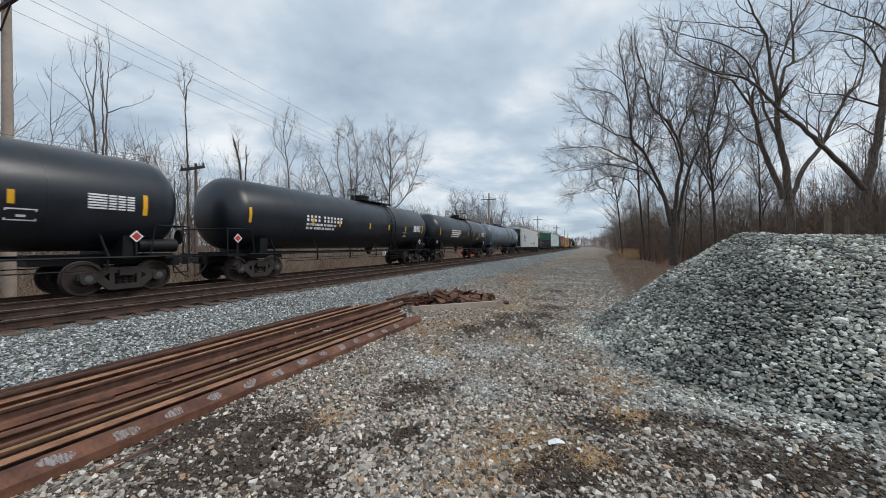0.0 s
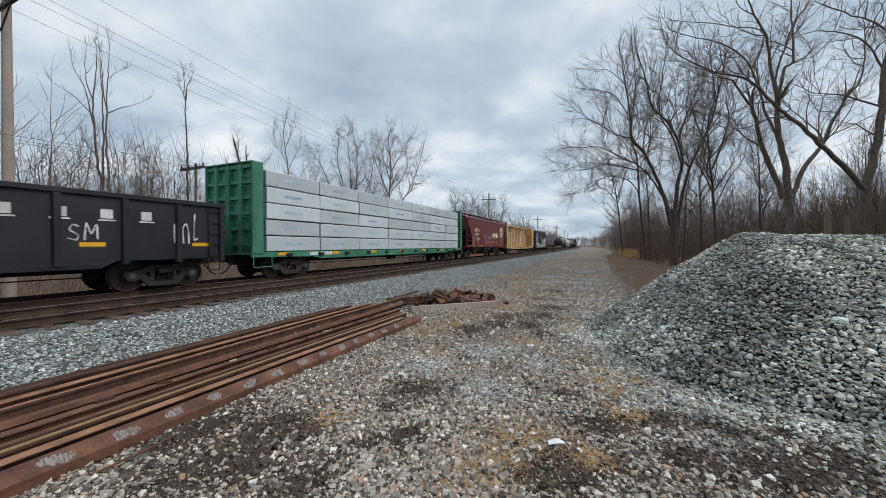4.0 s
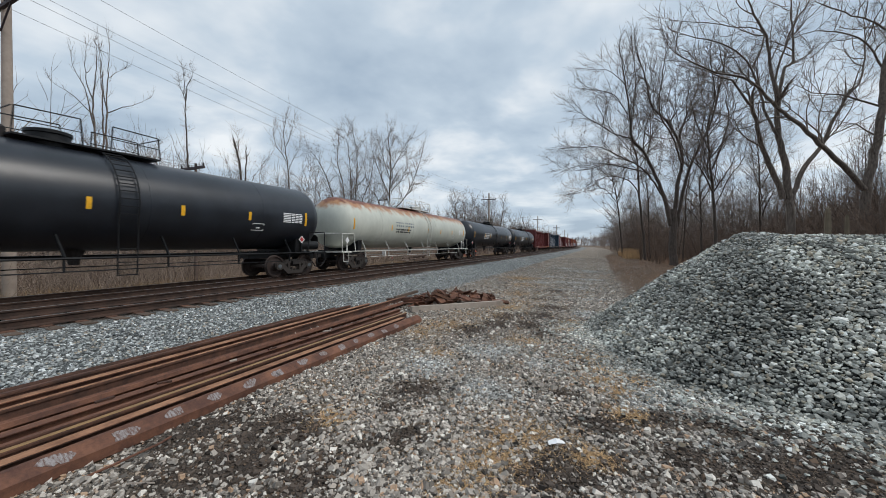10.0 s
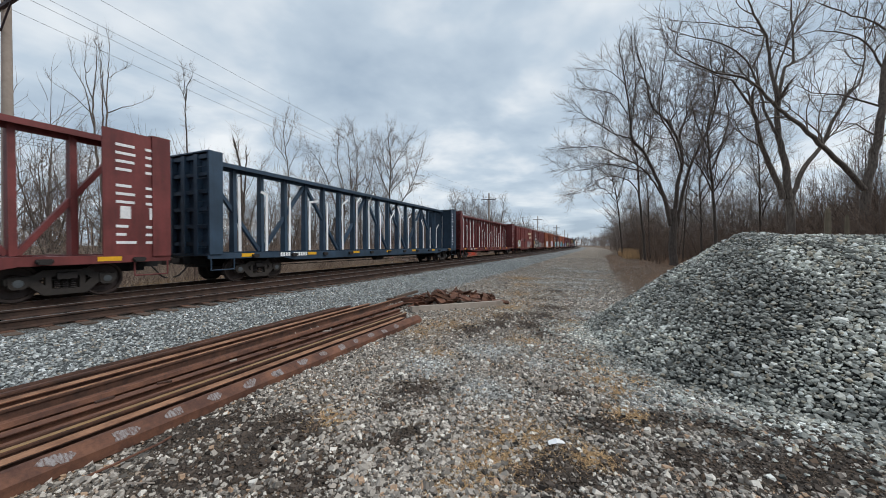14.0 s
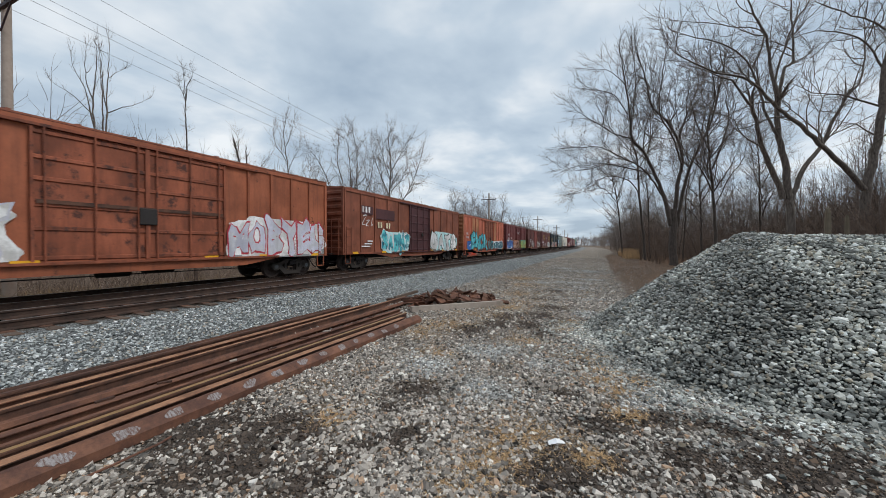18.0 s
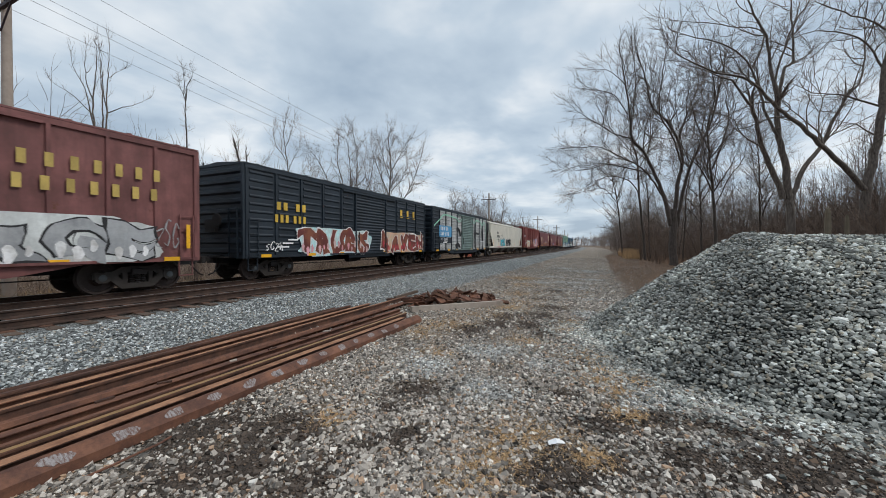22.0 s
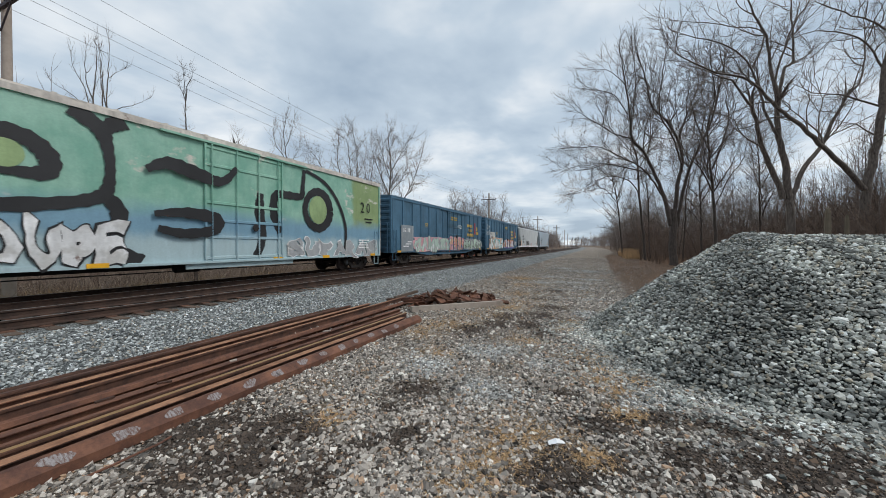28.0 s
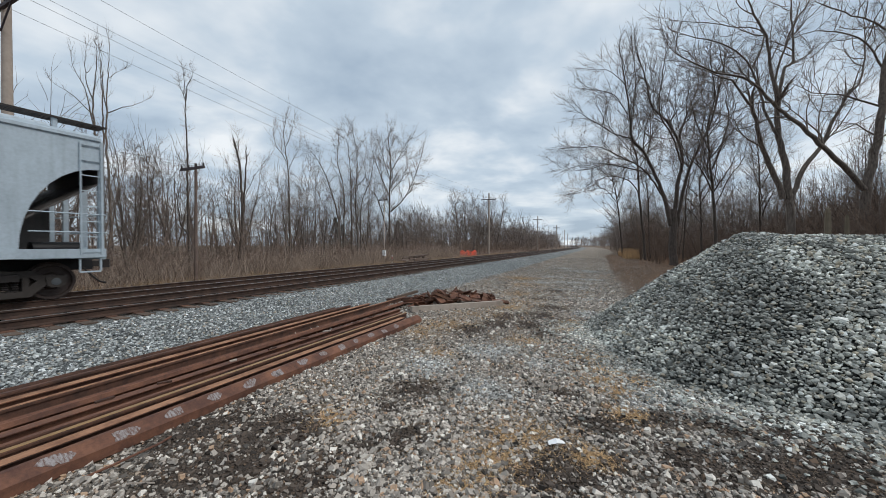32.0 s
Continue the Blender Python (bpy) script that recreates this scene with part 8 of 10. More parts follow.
    part("top_chord", Shape().box(-0.38, 0.38, -e, e, zt - 0.10, zt - 0.03).box(-0.05, 0.05, -e, e, zt - 0.30, zt - 0.10).box(-0.38, -0.34, -e, e, zt - 0.2, zt - 0.1).box(0.34, 0.38, -e, e, zt - 0.2, zt - 0.1), mat, car, "top beam along the middle")
    rng = random.Random(seed)
    w = 2 * e / bays
    for i in range(bays + 1):
        y = -e + w * i
        if load is None:
            part("centre_post", Shape().prism([(-0.12, zt - 0.1), (0.12, zt - 0.1), (0.16, zb), (-0.16, zb)], "y", y - 0.08, y + 0.08), inner, car)
        if load is None and i < bays and i % 2 == 0:
            up = (i // 2) % 2 == 0
            if i >= bays / 2:
                up = not up
            p, q = ((0.0, y + 0.1, zt - 0.35), (0.0, y + 2 * w - 0.1, zb + 0.05)) if up else ((0.0, y + 0.1, zb + 0.05), (0.0, y + 2 * w - 0.1, zt - 0.35))
            if i + 2 <= bays:
                part("diagonal_brace", Shape().bar(p, q, 0.14, 0.16, (1, 0, 0)), inner, car)
        if wrap and load is None and rng.random() < 0.95:
            z1 = rng.uniform(zb + 1.9, zt - 0.3)
            t = rng.uniform(-0.05, 0.05)
            s = Shape().prism([(y + 0.12, zb + 0.03), (y + 0.26, zb + 0.03), (y + 0.24 + t, z1), (y + 0.13 + t, z1)], "x", 0.165, 0.18)
            if rng.random() < 0.4:
                s.bar((0.175, y + 0.2 + t, z1 - 0.05), (0.195, y + 0.2 + t + rng.choice((-1, 1)) * rng.uniform(0.3, 0.6), z1 + rng.uniform(-0.1, 0.7)), 0.012, 0.12, (0, 1, 0))
            part("wrap_remnant", s, M["white"], car, "torn strip of white plastic wrap")
    surf = lambda z: X + 0.002
    for i in range(7):
        y = -ends + 1.6 + (2 * ends - 3.2) * i / 6
        part("reflector", skin(Shape(), surf, y - 0.28, y + 0.28, zb - 0.16, zb - 0.03), M["yellow"], car, "yellow reflective strip")
    marking(car, surf, -ends + 3.2, zb - 0.19, 0.17, "####  ######", M["white"])
    if load is not None:
        tiers, cols = 5, 7
        h, wl = (zt - 0.15 - zb) / tiers, 2 * (e - 0.15) / cols
        for k in (-1, 1):
            for j in range(tiers):
                for i in range(cols):
                    y0 = -e + 0.15 + wl * i
                    r1, r2 = rng.uniform(-0.03, 0.03), rng.uniform(-0.03, 0.03)
                    s = Shape().block(min(k * 0.12, k * (1.32 + r1)), max(k * 0.12, k * (1.32 + r1)), y0 + 0.03 + r2, y0 + wl - 0.03 + r2, zb + h * j + 0.03, zb + h * (j + 1) - 0.02, 0.03)
                    bd = part("lumber_pack", s, load, car, "bundle of lumber in white wrap")
                    if k > 0:
                        part("printed_mark", Shape().box(1.325 + r1, 1.329 + r1, y0 + wl * 0.3, y0 + wl * 0.62, zb + h * (j + 0.42), zb + h * (j + 0.6)), spray("faint_blue_print", (0.35, 0.45, 0.52)), bd, "faint blue-grey print")
    return car, ends, X + 0.002


def flat_car(a, b, mat, label, zt=1.16, zb=0.50, stakes=18, yellow=False):
    car, L = start_car("flat_car", label, "flat car", a, b)
    ends = L / 2 - 0.62
    X = 1.42
    running_gear(car, L, ends, inset=1.95)
    for k in (-1, 1):
        part("side_sill", Shape().box(min(k * (X - 0.03), k * X), max(k * (X - 0.03), k * X), -ends, ends, zt - 0.36, zt), mat, car)
        part("fish_belly", Shape().prism([(ends - 3.6, zt - 0.36), (ends - 5.2, zb), (-ends + 5.2, zb), (-ends + 3.6, zt - 0.36)], "x", k * (X - 0.08), k * (X - 0.04)), M["black"], car, "deep black fish-bellied sill")
        part("top_flange", Shape().box(k * X - 0.08, k * X + 0.07, -ends, ends, zt - 0.04, zt), mat, car)
        part("end_beam", Shape().box(-X, X, k * (ends - 0.1), k * ends, zt - 0.34, zt - 0.01), mat, car)
        part("stirrup_step", Shape().pipe([(X, k * (ends - 0.15), zt - 0.3), (X, k * (ends - 0.15), 0.55), (X, k * (ends - 0.6), 0.55), (X, k * (ends - 0.6), zt - 0.3)], 0.022), mat, car)
    n = 60
    plank = Shape().box(-X + 0.06, X - 0.06, -ends / n + 0.012, ends / n - 0.012, zt - 0.03, zt + 0.035).mesh("deck_plank", M["oldpole"])
    for i in range(n):
        part("deck_plank", plank, None, car, at=pose(0, -ends + ends / n + 2 * ends * i / n, 0))
    st = Shape().box(X, X + 0.10, -0.09, 0.09, zt - 0.24, zt + 0.07).mesh("stake_pocket", mat)
    for i in range(stakes):
        part("stake_pocket", st, None, car, at=pose(0, -ends + 0.6 + (2 * ends - 1.2) * i / (stakes - 1), 0))
    part("brake_stand", Shape().rod((0.9, -ends + 0.1, zt), (0.9, -ends + 0.1, zt + 0.75), 0.03).lathe([(-ends + 0.05, 0.2), (-ends + 0.02, 0.23), (-ends - 0.01, 0.2)], "y", 14, 0.9, zt + 0.75), M["iron"], car)
    for k in range(3):
        y = -ends + 2.4 + k * (ends - 2.4)
        part("chain_box", Shape().block(-0.9, -0.2, y - 0.4, y + 0.4, zt + 0.035, zt + 0.22, 0.02), M["iron"], car)
    surf = lambda z: X + 0.002
    for i in range(7):
        y = -ends + 1.2 + (2 * ends - 2.4) * i / 6
        part("reflector", skin(Shape(), surf, y - 0.28, y + 0.28, zt - 0.33, zt - 0.21), M["yellow"] if not yellow else M["orange"], car, "yellow reflective strip")
    return car, ends, X + 0.002


# ---- the train, from its head to its tail; each figure is a coupling, in metres along the line at the start ----
JOINT = [-11.2, 8.55, 27.35, 44.25, 63.07, 83.65, 105.6, 131.0, 149.1, 174.3, 192.05, 213.9, 234.2, 255.2, 276.78, 298.23, 319.3, 343.85, 369.3, 395.3, 411.95, 429.29, 447.11, 465.9,
         483.8, 501.43, 519.15, 537.12, 554.4, 571.32, 593.0, 612.7, 631.4, 650.1, 668.7, 692.0, 713.5, 733.5, 755.65, 774.11]


def sprayed_side():
    """Mint spray paint with white clouds, pale blue towards the sill and olive at one end."""
    m, nt, bs, vec, rnd, co = base("mint_sprayed_side", 0.6)
    n = noisy(nt, co, 1.1, 5, 0.6)
    c = mixer(nt, steps(nt, n, 0.3, 0.7), (0.20, 0.43, 0.33), (0.34, 0.58, 0.46))
    c = mixer(nt, height_mask(nt, co, 8.0, 8.5, 1, 0.5, 1.0), c, mixer(nt, n, (0.20, 0.30, 0.12), (0.36, 0.46, 0.23)))
    c = mixer(nt, steps(nt, noisy(nt, co, 0.8, 6, 0.62, (1.0, 1.0, 1.6)), 0.60, 0.68), c, (0.68, 0.66, 0.58))
    low = mixer(nt, height_mask(nt, co, 1.5, 2.0, 2, 0.35, 1.4), (0.42, 0.55, 0.58), (0.20, 0.36, 0.47))
    c = mixer(nt, height_mask(nt, co, 2.25, 3.0, 2, 0.4, 1.2, (1.0, 0.5, 1.0)), low, c)
    c = mixer(nt, 0.35, c, mixer(nt, noisy(nt, co, 2.0, 7, 0.7, (2.0, 2.0, 0.3)), 0.4, 1.5), "MULTIPLY")
    c = mixer(nt, 0.3, c, mixer(nt, noisy(nt, co, 20.0, 5, 0.7), 0.3, 1.6), "MULTIPLY")
    nt.links.new(c, bs.inputs["Base Color"])
    bump(nt, bs, n, 0.15, 0.02)
    return m


P = {
    "maroon": paint("maroon_paint", (0.135, 0.028, 0.026), 0.55, 0.22, 0.35, 0.08),
    "hopper_red": paint("hopper_oxide_red", (0.120, 0.017, 0.021), 0.45, 0.15, 0.25),
    "brown_red": paint("brown_red_paint", (0.095, 0.026, 0.020), 0.6, 0.3, 0.45, 0.15),
    "sp_red": paint("faded_box_red", (0.175, 0.034, 0.028), 0.6, 0.25, 0.35, 0.10),
    "mp_red": paint("bright_box_red", (0.165, 0.030, 0.024), 0.6, 0.25, 0.40, 0.12),
    "rust_orange": paint("rusty_orange_paint", (0.270, 0.078, 0.034), 0.65, 0.25, 0.40, 0.18, (0.10, 0.035, 0.02)),
    "rust_brown": paint("rusty_brown_paint", (0.205, 0.062, 0.032), 0.65, 0.25, 0.40, 0.15, (0.09, 0.03, 0.02)),
    "salmon": paint("faded_salmon_paint", (0.430, 0.120, 0.068), 0.65, 0.15, 0.35, 0.12, (0.20, 0.07, 0.035)),
    "tan": paint("tan_orange_paint", (0.330, 0.135, 0.062), 0.65, 0.2, 0.35, 0.12, (0.20, 0.07, 0.035)),
    "dark_door": paint("dark_maroon_door", (0.062, 0.018, 0.020), 0.6, 0.2, 0.3, 0.08),
    "yellow": paint("lumber_car_yellow", (0.560, 0.365, 0.165), 0.65, 0.22, 0.45, 0.20, (0.16, 0.07, 0.03)),
    "flat_yellow": paint("flat_car_yellow", (0.460, 0.270, 0.090), 0.65, 0.25, 0.5, 0.2, (0.14, 0.06, 0.03)),
    "navy": paint("navy_paint", (0.014, 0.023, 0.034), 0.5, 0.25, 0.3, 0.05),
    "cb_blue": paint("lumber_car_blue", (0.022, 0.045, 0.075), 0.55, 0.25, 0.3, 0.08),
    "box_blue": paint("faded_box_blue", (0.052, 0.125, 0.192), 0.6, 0.18, 0.25, 0.06),
    "dull_green": paint("dark_green_box_paint", (0.031, 0.040, 0.047), 0.6, 0.25, 0.35, 0.04),
    "silver": paint("silver_panel_spray", (0.400, 0.410, 0.405), 0.5, 0.22, 0.7),
    "mint": sprayed_side(),
    "olive": paint("olive_sprayed_side", (0.230, 0.320, 0.150), 0.6, 0.2, 0.25),
    "reefer_white": paint("grimy_white_paint", (0.520, 0.480, 0.430), 0.6, 0.15, 0.5, 0.10),
    "hopper_grey": paint("hopper_light_grey", (0.470, 0.490, 0.490), 0.5, 0.07, 0.18),
    "hopper_cream": paint("hopper_cream", (0.520, 0.500, 0.435), 0.55, 0.06, 0.10, 0.12, (0.36, 0.20, 0.08)),
    "hopper_blue": paint("hopper_pale_blue_grey", (0.330, 0.390, 0.435), 0.5, 0.08, 0.25),
    # base colour darkened for the shade below the hoppers; streaks and rust are grime
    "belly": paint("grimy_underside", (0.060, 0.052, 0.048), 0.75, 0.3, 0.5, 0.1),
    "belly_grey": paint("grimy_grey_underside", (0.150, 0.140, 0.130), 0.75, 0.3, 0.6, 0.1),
    "gon_black": paint("gondola_black", (0.013, 0.015, 0.019), 0.5, 0.3, 0.25, 0.04),
    "green_end": paint("bulkhead_green", (0.045, 0.190, 0.120), 0.6, 0.2, 0.4, 0.1),
    "wrap": plain("white_lumber_wrap", (0.58, 0.64, 0.66), 0.45, 6.0, 0.25),
}
W, K = spray("white", (0.74, 0.76, 0.75), (0.60, 0.59, 0.57)), spray("black", (0.018, 0.018, 0.020))
TEAL, SKY, BLUE = spray("teal", (0.10, 0.46, 0.50), (0.03, 0.24, 0.32)), spray("pale_sky", (0.42, 0.66, 0.70), (0.60, 0.72, 0.72)), spray("blue", (0.02, 0.07, 0.26), (0.05, 0.19, 0.55))
RED, PINK, LIME = spray("red", (0.38, 0.035, 0.05)), spray("pink", (0.60, 0.30, 0.34), (0.66, 0.50, 0.48)), spray("lime", (0.36, 0.42, 0.06), (0.10, 0.34, 0.20))
CREAM, PURPLE, ORANGE = spray("cream", (0.62, 0.56, 0.38)), spray("purple", (0.16, 0.12, 0.36)), spray("orange", (0.50, 0.17, 0.06), (0.55, 0.30, 0.12))
GREY, DEEP, WINE = spray("grey", (0.28, 0.29, 0.30), (0.42, 0.43, 0.44)), spray("deep_teal", (0.02, 0.10, 0.14)), spray("wine", (0.13, 0.03, 0.025), (0.26, 0.09, 0.05))
PEACH, GOLD = spray("peach", (0.55, 0.33, 0.22), (0.62, 0.50, 0.36)), spray("gold", (0.55, 0.36, 0.05))


def flat_at(x):
    return lambda z: x


def load_lines(car, x, y, z, mat, h=0.12):
    """The two lines of load limit and light weight, the words alone in letters."""
    words(car, "LD LMT", x, y, z, h, mat, "painted load limit words", lift=0.003)
    marking(car, flat_at(x), y + h * 5.4, z, h, "###### ##", mat, lift=0.003)
    words(car, "LT WT", x, y, z - h * 1.6, h, mat, "painted light weight words", lift=0.003)
    marking(car, flat_at(x), y + h * 5.4, z - h * 1.6, h, " ##### ##", mat, lift=0.003)


def disc(car, x, y, z, r, mat, name="emblem", label="round painted emblem", n=36, squash=1.0):
    pts = [(x, y + r * math.cos(2 * math.pi * i / n), z + r * squash * math.sin(2 * math.pi * i / n)) for i in range(n)]
    return part(name, Shape().add(pts, [tuple(range(n))]), mat, car, label)


def build_train():
    J = JOINT
    B = lambda k: (J[k - 1], J[k])
    tk = M["tankblack"]
    std = ((-0.55, 2.62, 0.30, "#### ######", "white"), (-0.55, 2.42, 0.11, "## ### ###### ## ##### ##", "white"), (-0.55, 2.24, 0.11, "## ##  ##### ## ##### ##", "white"))
    tank_car(*B(1), tk, "black tank car with yellow reflectors", marks=std)
    tank_car(*B(2), tk, "long black tank car with a railed top platform", ladder_at=0.30, dome_at=-1.1, marks=std)
    tank_car(*B(3), tk, "black tank car with white lettering bars", ladder_at=0.10, dome_at=-0.5, marks=((-0.55, 2.60, 0.33, "#########", "white"), *std[1:]))
    tank_car(*B(4), M["tankblue"], "dull blue-grey tank car stained by a brown spill", ladder_at=0.05, dome_at=-1.3, marks=((0.36, 2.2, 0.10, "########", "yellow"), (0.36, 2.05, 0.10, "#######", "yellow")), band=True)
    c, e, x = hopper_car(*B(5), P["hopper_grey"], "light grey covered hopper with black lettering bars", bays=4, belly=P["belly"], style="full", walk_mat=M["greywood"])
    marking(c, flat_at(x), -e + 3.0, 3.02, 0.30, "####", K, wide=0.75)
    marking(c, flat_at(x), -e + 3.0, 2.60, 0.30, "#####", K, wide=0.75)
    load_lines(c, x, -e + 2.9, 2.25, K)
    framed(c, flat_at(x), -e + 5.0, 2.8, 0.34, 0.28, K)
    marking(c, flat_at(x), e - 1.75, 3.55, 0.36, "####", K, "dark lettering bars of the owner", wide=0.7)
    graffiti(c, x, e - 7.2, e - 4.4, 1.46, 2.1, "STERO", GREY, K, None, 51)
    marking(c, flat_at(x), e - 10.2, 1.78, 0.10, "## ### ###### ## ##### ## ###", spray("red", (0.38, 0.035, 0.05)))
    c, e, x = gondola_car(*B(6), P["gon_black"], "long black gondola with ribbed sides")
    for i in range(4):
        marking(c, flat_at(x), e - 5.55 + 0.98 * i, 2.22, 0.26, "#", W, "large white letter bar", wide=1.5)
        marking(c, flat_at(x), e - 5.60 + 0.98 * i, 2.15, 0.04, "#", W, wide=10)
    load_lines(c, x, -e + 5.6, 1.95, W, 0.13)
    framed(c, flat_at(x), -e + 4.1, 2.3, 0.45, 0.30, W)
    marking(c, flat_at(x), -e + 1.4, 2.3, 0.30, "####", W)
    marking(c, flat_at(x), -e + 1.4, 1.9, 0.30, "######", W)
    scrawl(c, x, e - 1.7, e - 0.9, 1.5, 2.4, W, 3, 3)
    scrawl(c, x, e - 4.3, e - 3.6, 1.55, 2.05, W, 4, 2)
    centerbeam_car(*B(7), P["green_end"], "green centerbeam car loaded with white-wrapped lumber", load=P["wrap"], seed=7)
    for num, tag in ((8, "HOPE4"), (32, ""), (33, ""), (34, "")):
        c, e, x = hopper_car(*B(num), P["hopper_red"], "dark red covered hopper with a round white emblem", bays=3, belly=P["belly"], walk_mat=M["iron"], zt=4.35, zb=1.50)
        disc(c, x + 0.004, e - 2.55, 3.22, 0.72, CREAM)
        part("emblem_cross", Shape().box(x + 0.006, x + 0.009, e - 2.67, e - 2.43, 2.82, 3.62).box(x + 0.006, x + 0.009, e - 2.95, e - 2.15, 3.12, 3.32), spray("emblem_red", (0.10, 0.03, 0.03)), c, "cross in the emblem")
        marking(c, flat_at(x), -e + 2.7, 3.0, 0.34, "####", CREAM, "cream lettering bars", wide=1.05)
        marking(c, flat_at(x), -e + 2.7, 2.55, 0.30, "######", CREAM)
        load_lines(c, x, -e + 2.8, 2.2, CREAM)
        framed(c, flat_at(x), -e + 6.2, 2.5, 0.34, 0.28, CREAM)
        framed(c, flat_at(x), e - 3.2, 2.0, 0.34, 0.28, CREAM)
        marking(c, flat_at(x), -e + 7.3, 1.78, 0.10, "#### ##### ######", M["yellow"])
        marking(c, flat_at(x), e - 6.0, 1.78, 0.10, "#### ##### ######", M["yellow"])
        for y in (-e + 2.2, -e + 4.2, -e + 5.2, 0.4, e - 3.0):
            part("reflector", Shape().box(x - 0.01, x + 0.034, y - 0.3, y + 0.3, 1.36, 1.46), M["yellow"], c, "yellow reflective strip")
        if tag:
            graffiti(c, x, e - 7.2, e - 4.3, 2.35, 3.1, tag, CREAM, spray("brown", (0.06, 0.02, 0.015)), None, 8)
            scrawl(c, x, -e + 6.3, e - 7.6, 2.0, 2.7, GREY, 9, 9)
            scrawl(c, x, e - 7.9, e - 6.3, 1.75, 2.2, W, 10, 3)
        elif num == 32:
            scrawl(c, x, e - 8.6, e - 6.9, 1.85, 2.55, W, 12, 5, 0.035)
            scrawl(c, x, e - 6.6, e - 6.0, 1.8, 2.35, W, 13, 2, 0.03)
        elif num == 33:
            graffiti(c, x, -e + 6.3, -e + 9.0, 1.62, 2.05, "DARE", BLUE, SKY, None, 14)
            graffiti(c, x, -e + 9.6, -e + 13.0, 1.62, 2.0, "MOXES", RED, PINK, None, 15)
    yellow_car, e, x = centerbeam_car(J[8], J[9] - 0.5, P["yellow"], "yellow empty centerbeam car with torn white wrap", seed=9, bays=17)
    part("bulkhead_panel", Shape().box(1.37, 1.42, e - 1.9, e - 0.1, 1.16, 4.85), P["yellow"], yellow_car, "broad side panel of the bulkhead")
    part("drawbar", Shape().box(-0.09, 0.09, e + 0.4, e + 1.2, 0.80, 0.98), M["iron"], yellow_car)
    rr, s = random.Random(90), Shape()
    for i in range(14):
        skin(s, flat_at(1.424), e - 1.75, e - 1.75 + rr.uniform(0.45, 0.8), 1.6 + 0.2 * i, 1.66 + 0.2 * i)
    for i in range(6):
        skin(s, flat_at(1.424), e - 0.62 + 0.05 * (i % 2), e - 0.38, 2.4 + 0.2 * i, 2.5 + 0.2 * i)
    tagged(part("notice_panel", s, spray("brown_print", (0.16, 0.07, 0.03)), yellow_car, "rows of small brown lettering bars"), kind="stuff")
    c, e, x = box_car(J[9] + 0.15, J[10], P["dull_green"], "dark boxcar with sprayed letters and a corrugated sliding door", 4.55, "slide", posts=13, fish=False)
    ring = Shape()
    for i in range(30):
        a0, a1 = radians(35 + 290 * i / 30), radians(35 + 290 * (i + 1) / 30)
        ring.add([(x + 0.004, -e + 2.2 + r * math.cos(q), 3.25 + r * math.sin(q)) for r, q in ((1.02, a0), (1.02, a1), (0.66, a1), (0.66, a0))], [(0, 1, 2, 3)])
    part("emblem", ring, spray("faded_white", (0.36, 0.38, 0.39)), c, "large faded round emblem")
    part("emblem_bar", Shape().box(x + 0.003, x + 0.005, -e + 2.2, -e + 3.2, 2.80, 3.22), spray("faded_white", (0.36, 0.38, 0.39)), c)
    part("emblem_stripe", Shape().box(x + 0.002, x + 0.003, -e + 0.9, -e + 3.5, 1.98, 2.22), spray("dull_red", (0.22, 0.05, 0.04)), c, "faded red stripe")
    part("pale_patch", Shape().box(x + 0.0005, x + 0.0015, -e + 1.55, -e + 2.75, 1.0, 4.1), spray("pale_blue_patch", (0.12, 0.17, 0.20)), c, "pale sprayed patch")
    marking(c, flat_at(x + 0.004), -e + 0.95, 1.70, 0.26, "###  ######", W)
    for z in (1.15, 1.95):
        reflector(c, flat_at(x + 0.05), -e + 0.72, z, z + 0.45, 0.14)
    for z, w in ((1.75, 0.55), (2.35, 0.4), (3.05, 0.5), (3.7, 0.35)):
        part("end_scrawl", Shape().box(-0.3 - w, 0.3 - w, -e - 0.098, -e - 0.094, z, z + 0.07), GREY, c, "pale sprayed line on the end wall")
    scrawl(c, x, -e + 0.5, -e + 1.3, 1.9, 2.9, GREY, 64, 4)
    graffiti(c, x, -e + 2.8, -e + 6.1, 1.0, 1.85, "AIKES", PEACH, K, SKY, 61, TEAL)
    graffiti(c, x, -1.7, 1.8, 1.05, 1.65, "HAPPY", TEAL, PINK, SKY, 62)
    graffiti(c, x, 2.0, e - 0.6, 1.1, 3.0, "RIZE", GREY, W, None, 63, K)
    marking(c, flat_at(x + 0.01), e - 3.5, 3.0, 0.24, "#####", W)
    marking(c, flat_at(x + 0.01), e - 3.4, 2.66, 0.24, "#######", W)
    c, e, x = flat_car(*B(11), P["gon_black"], "long black flat car with a plank deck", stakes=20)
    marking(c, flat_at(x), -2.5, 0.75, 0.22, "####  ######", W)
    framed(c, flat_at(x), e - 1.6, 0.82, 0.4, 0.26, W)
    c, e, x = flat_car(*B(12), P["flat_yellow"], "yellow flat car with stake pockets and worn paint", stakes=19, yellow=True)
    marking(c, flat_at(x), -e + 3.0, 0.76, 0.28, "####  ######", K)
    marking(c, flat_at(x), 0.8, 0.86, 0.14, "## ## ## ######", K)
    tank_car(*B(13), tk, "dull black tank car with large white lettering bars", ladder_at=0.10, dome_at=-0.8, marks=((-0.56, 2.95, 0.42, "######", "white"), (-0.56, 2.55, 0.26, "#### #####", "white"), (-0.40, 2.1, 0.16, "#####", "orange"), (-0.56, 2.3, 0.1, "## ### ######", "white")))
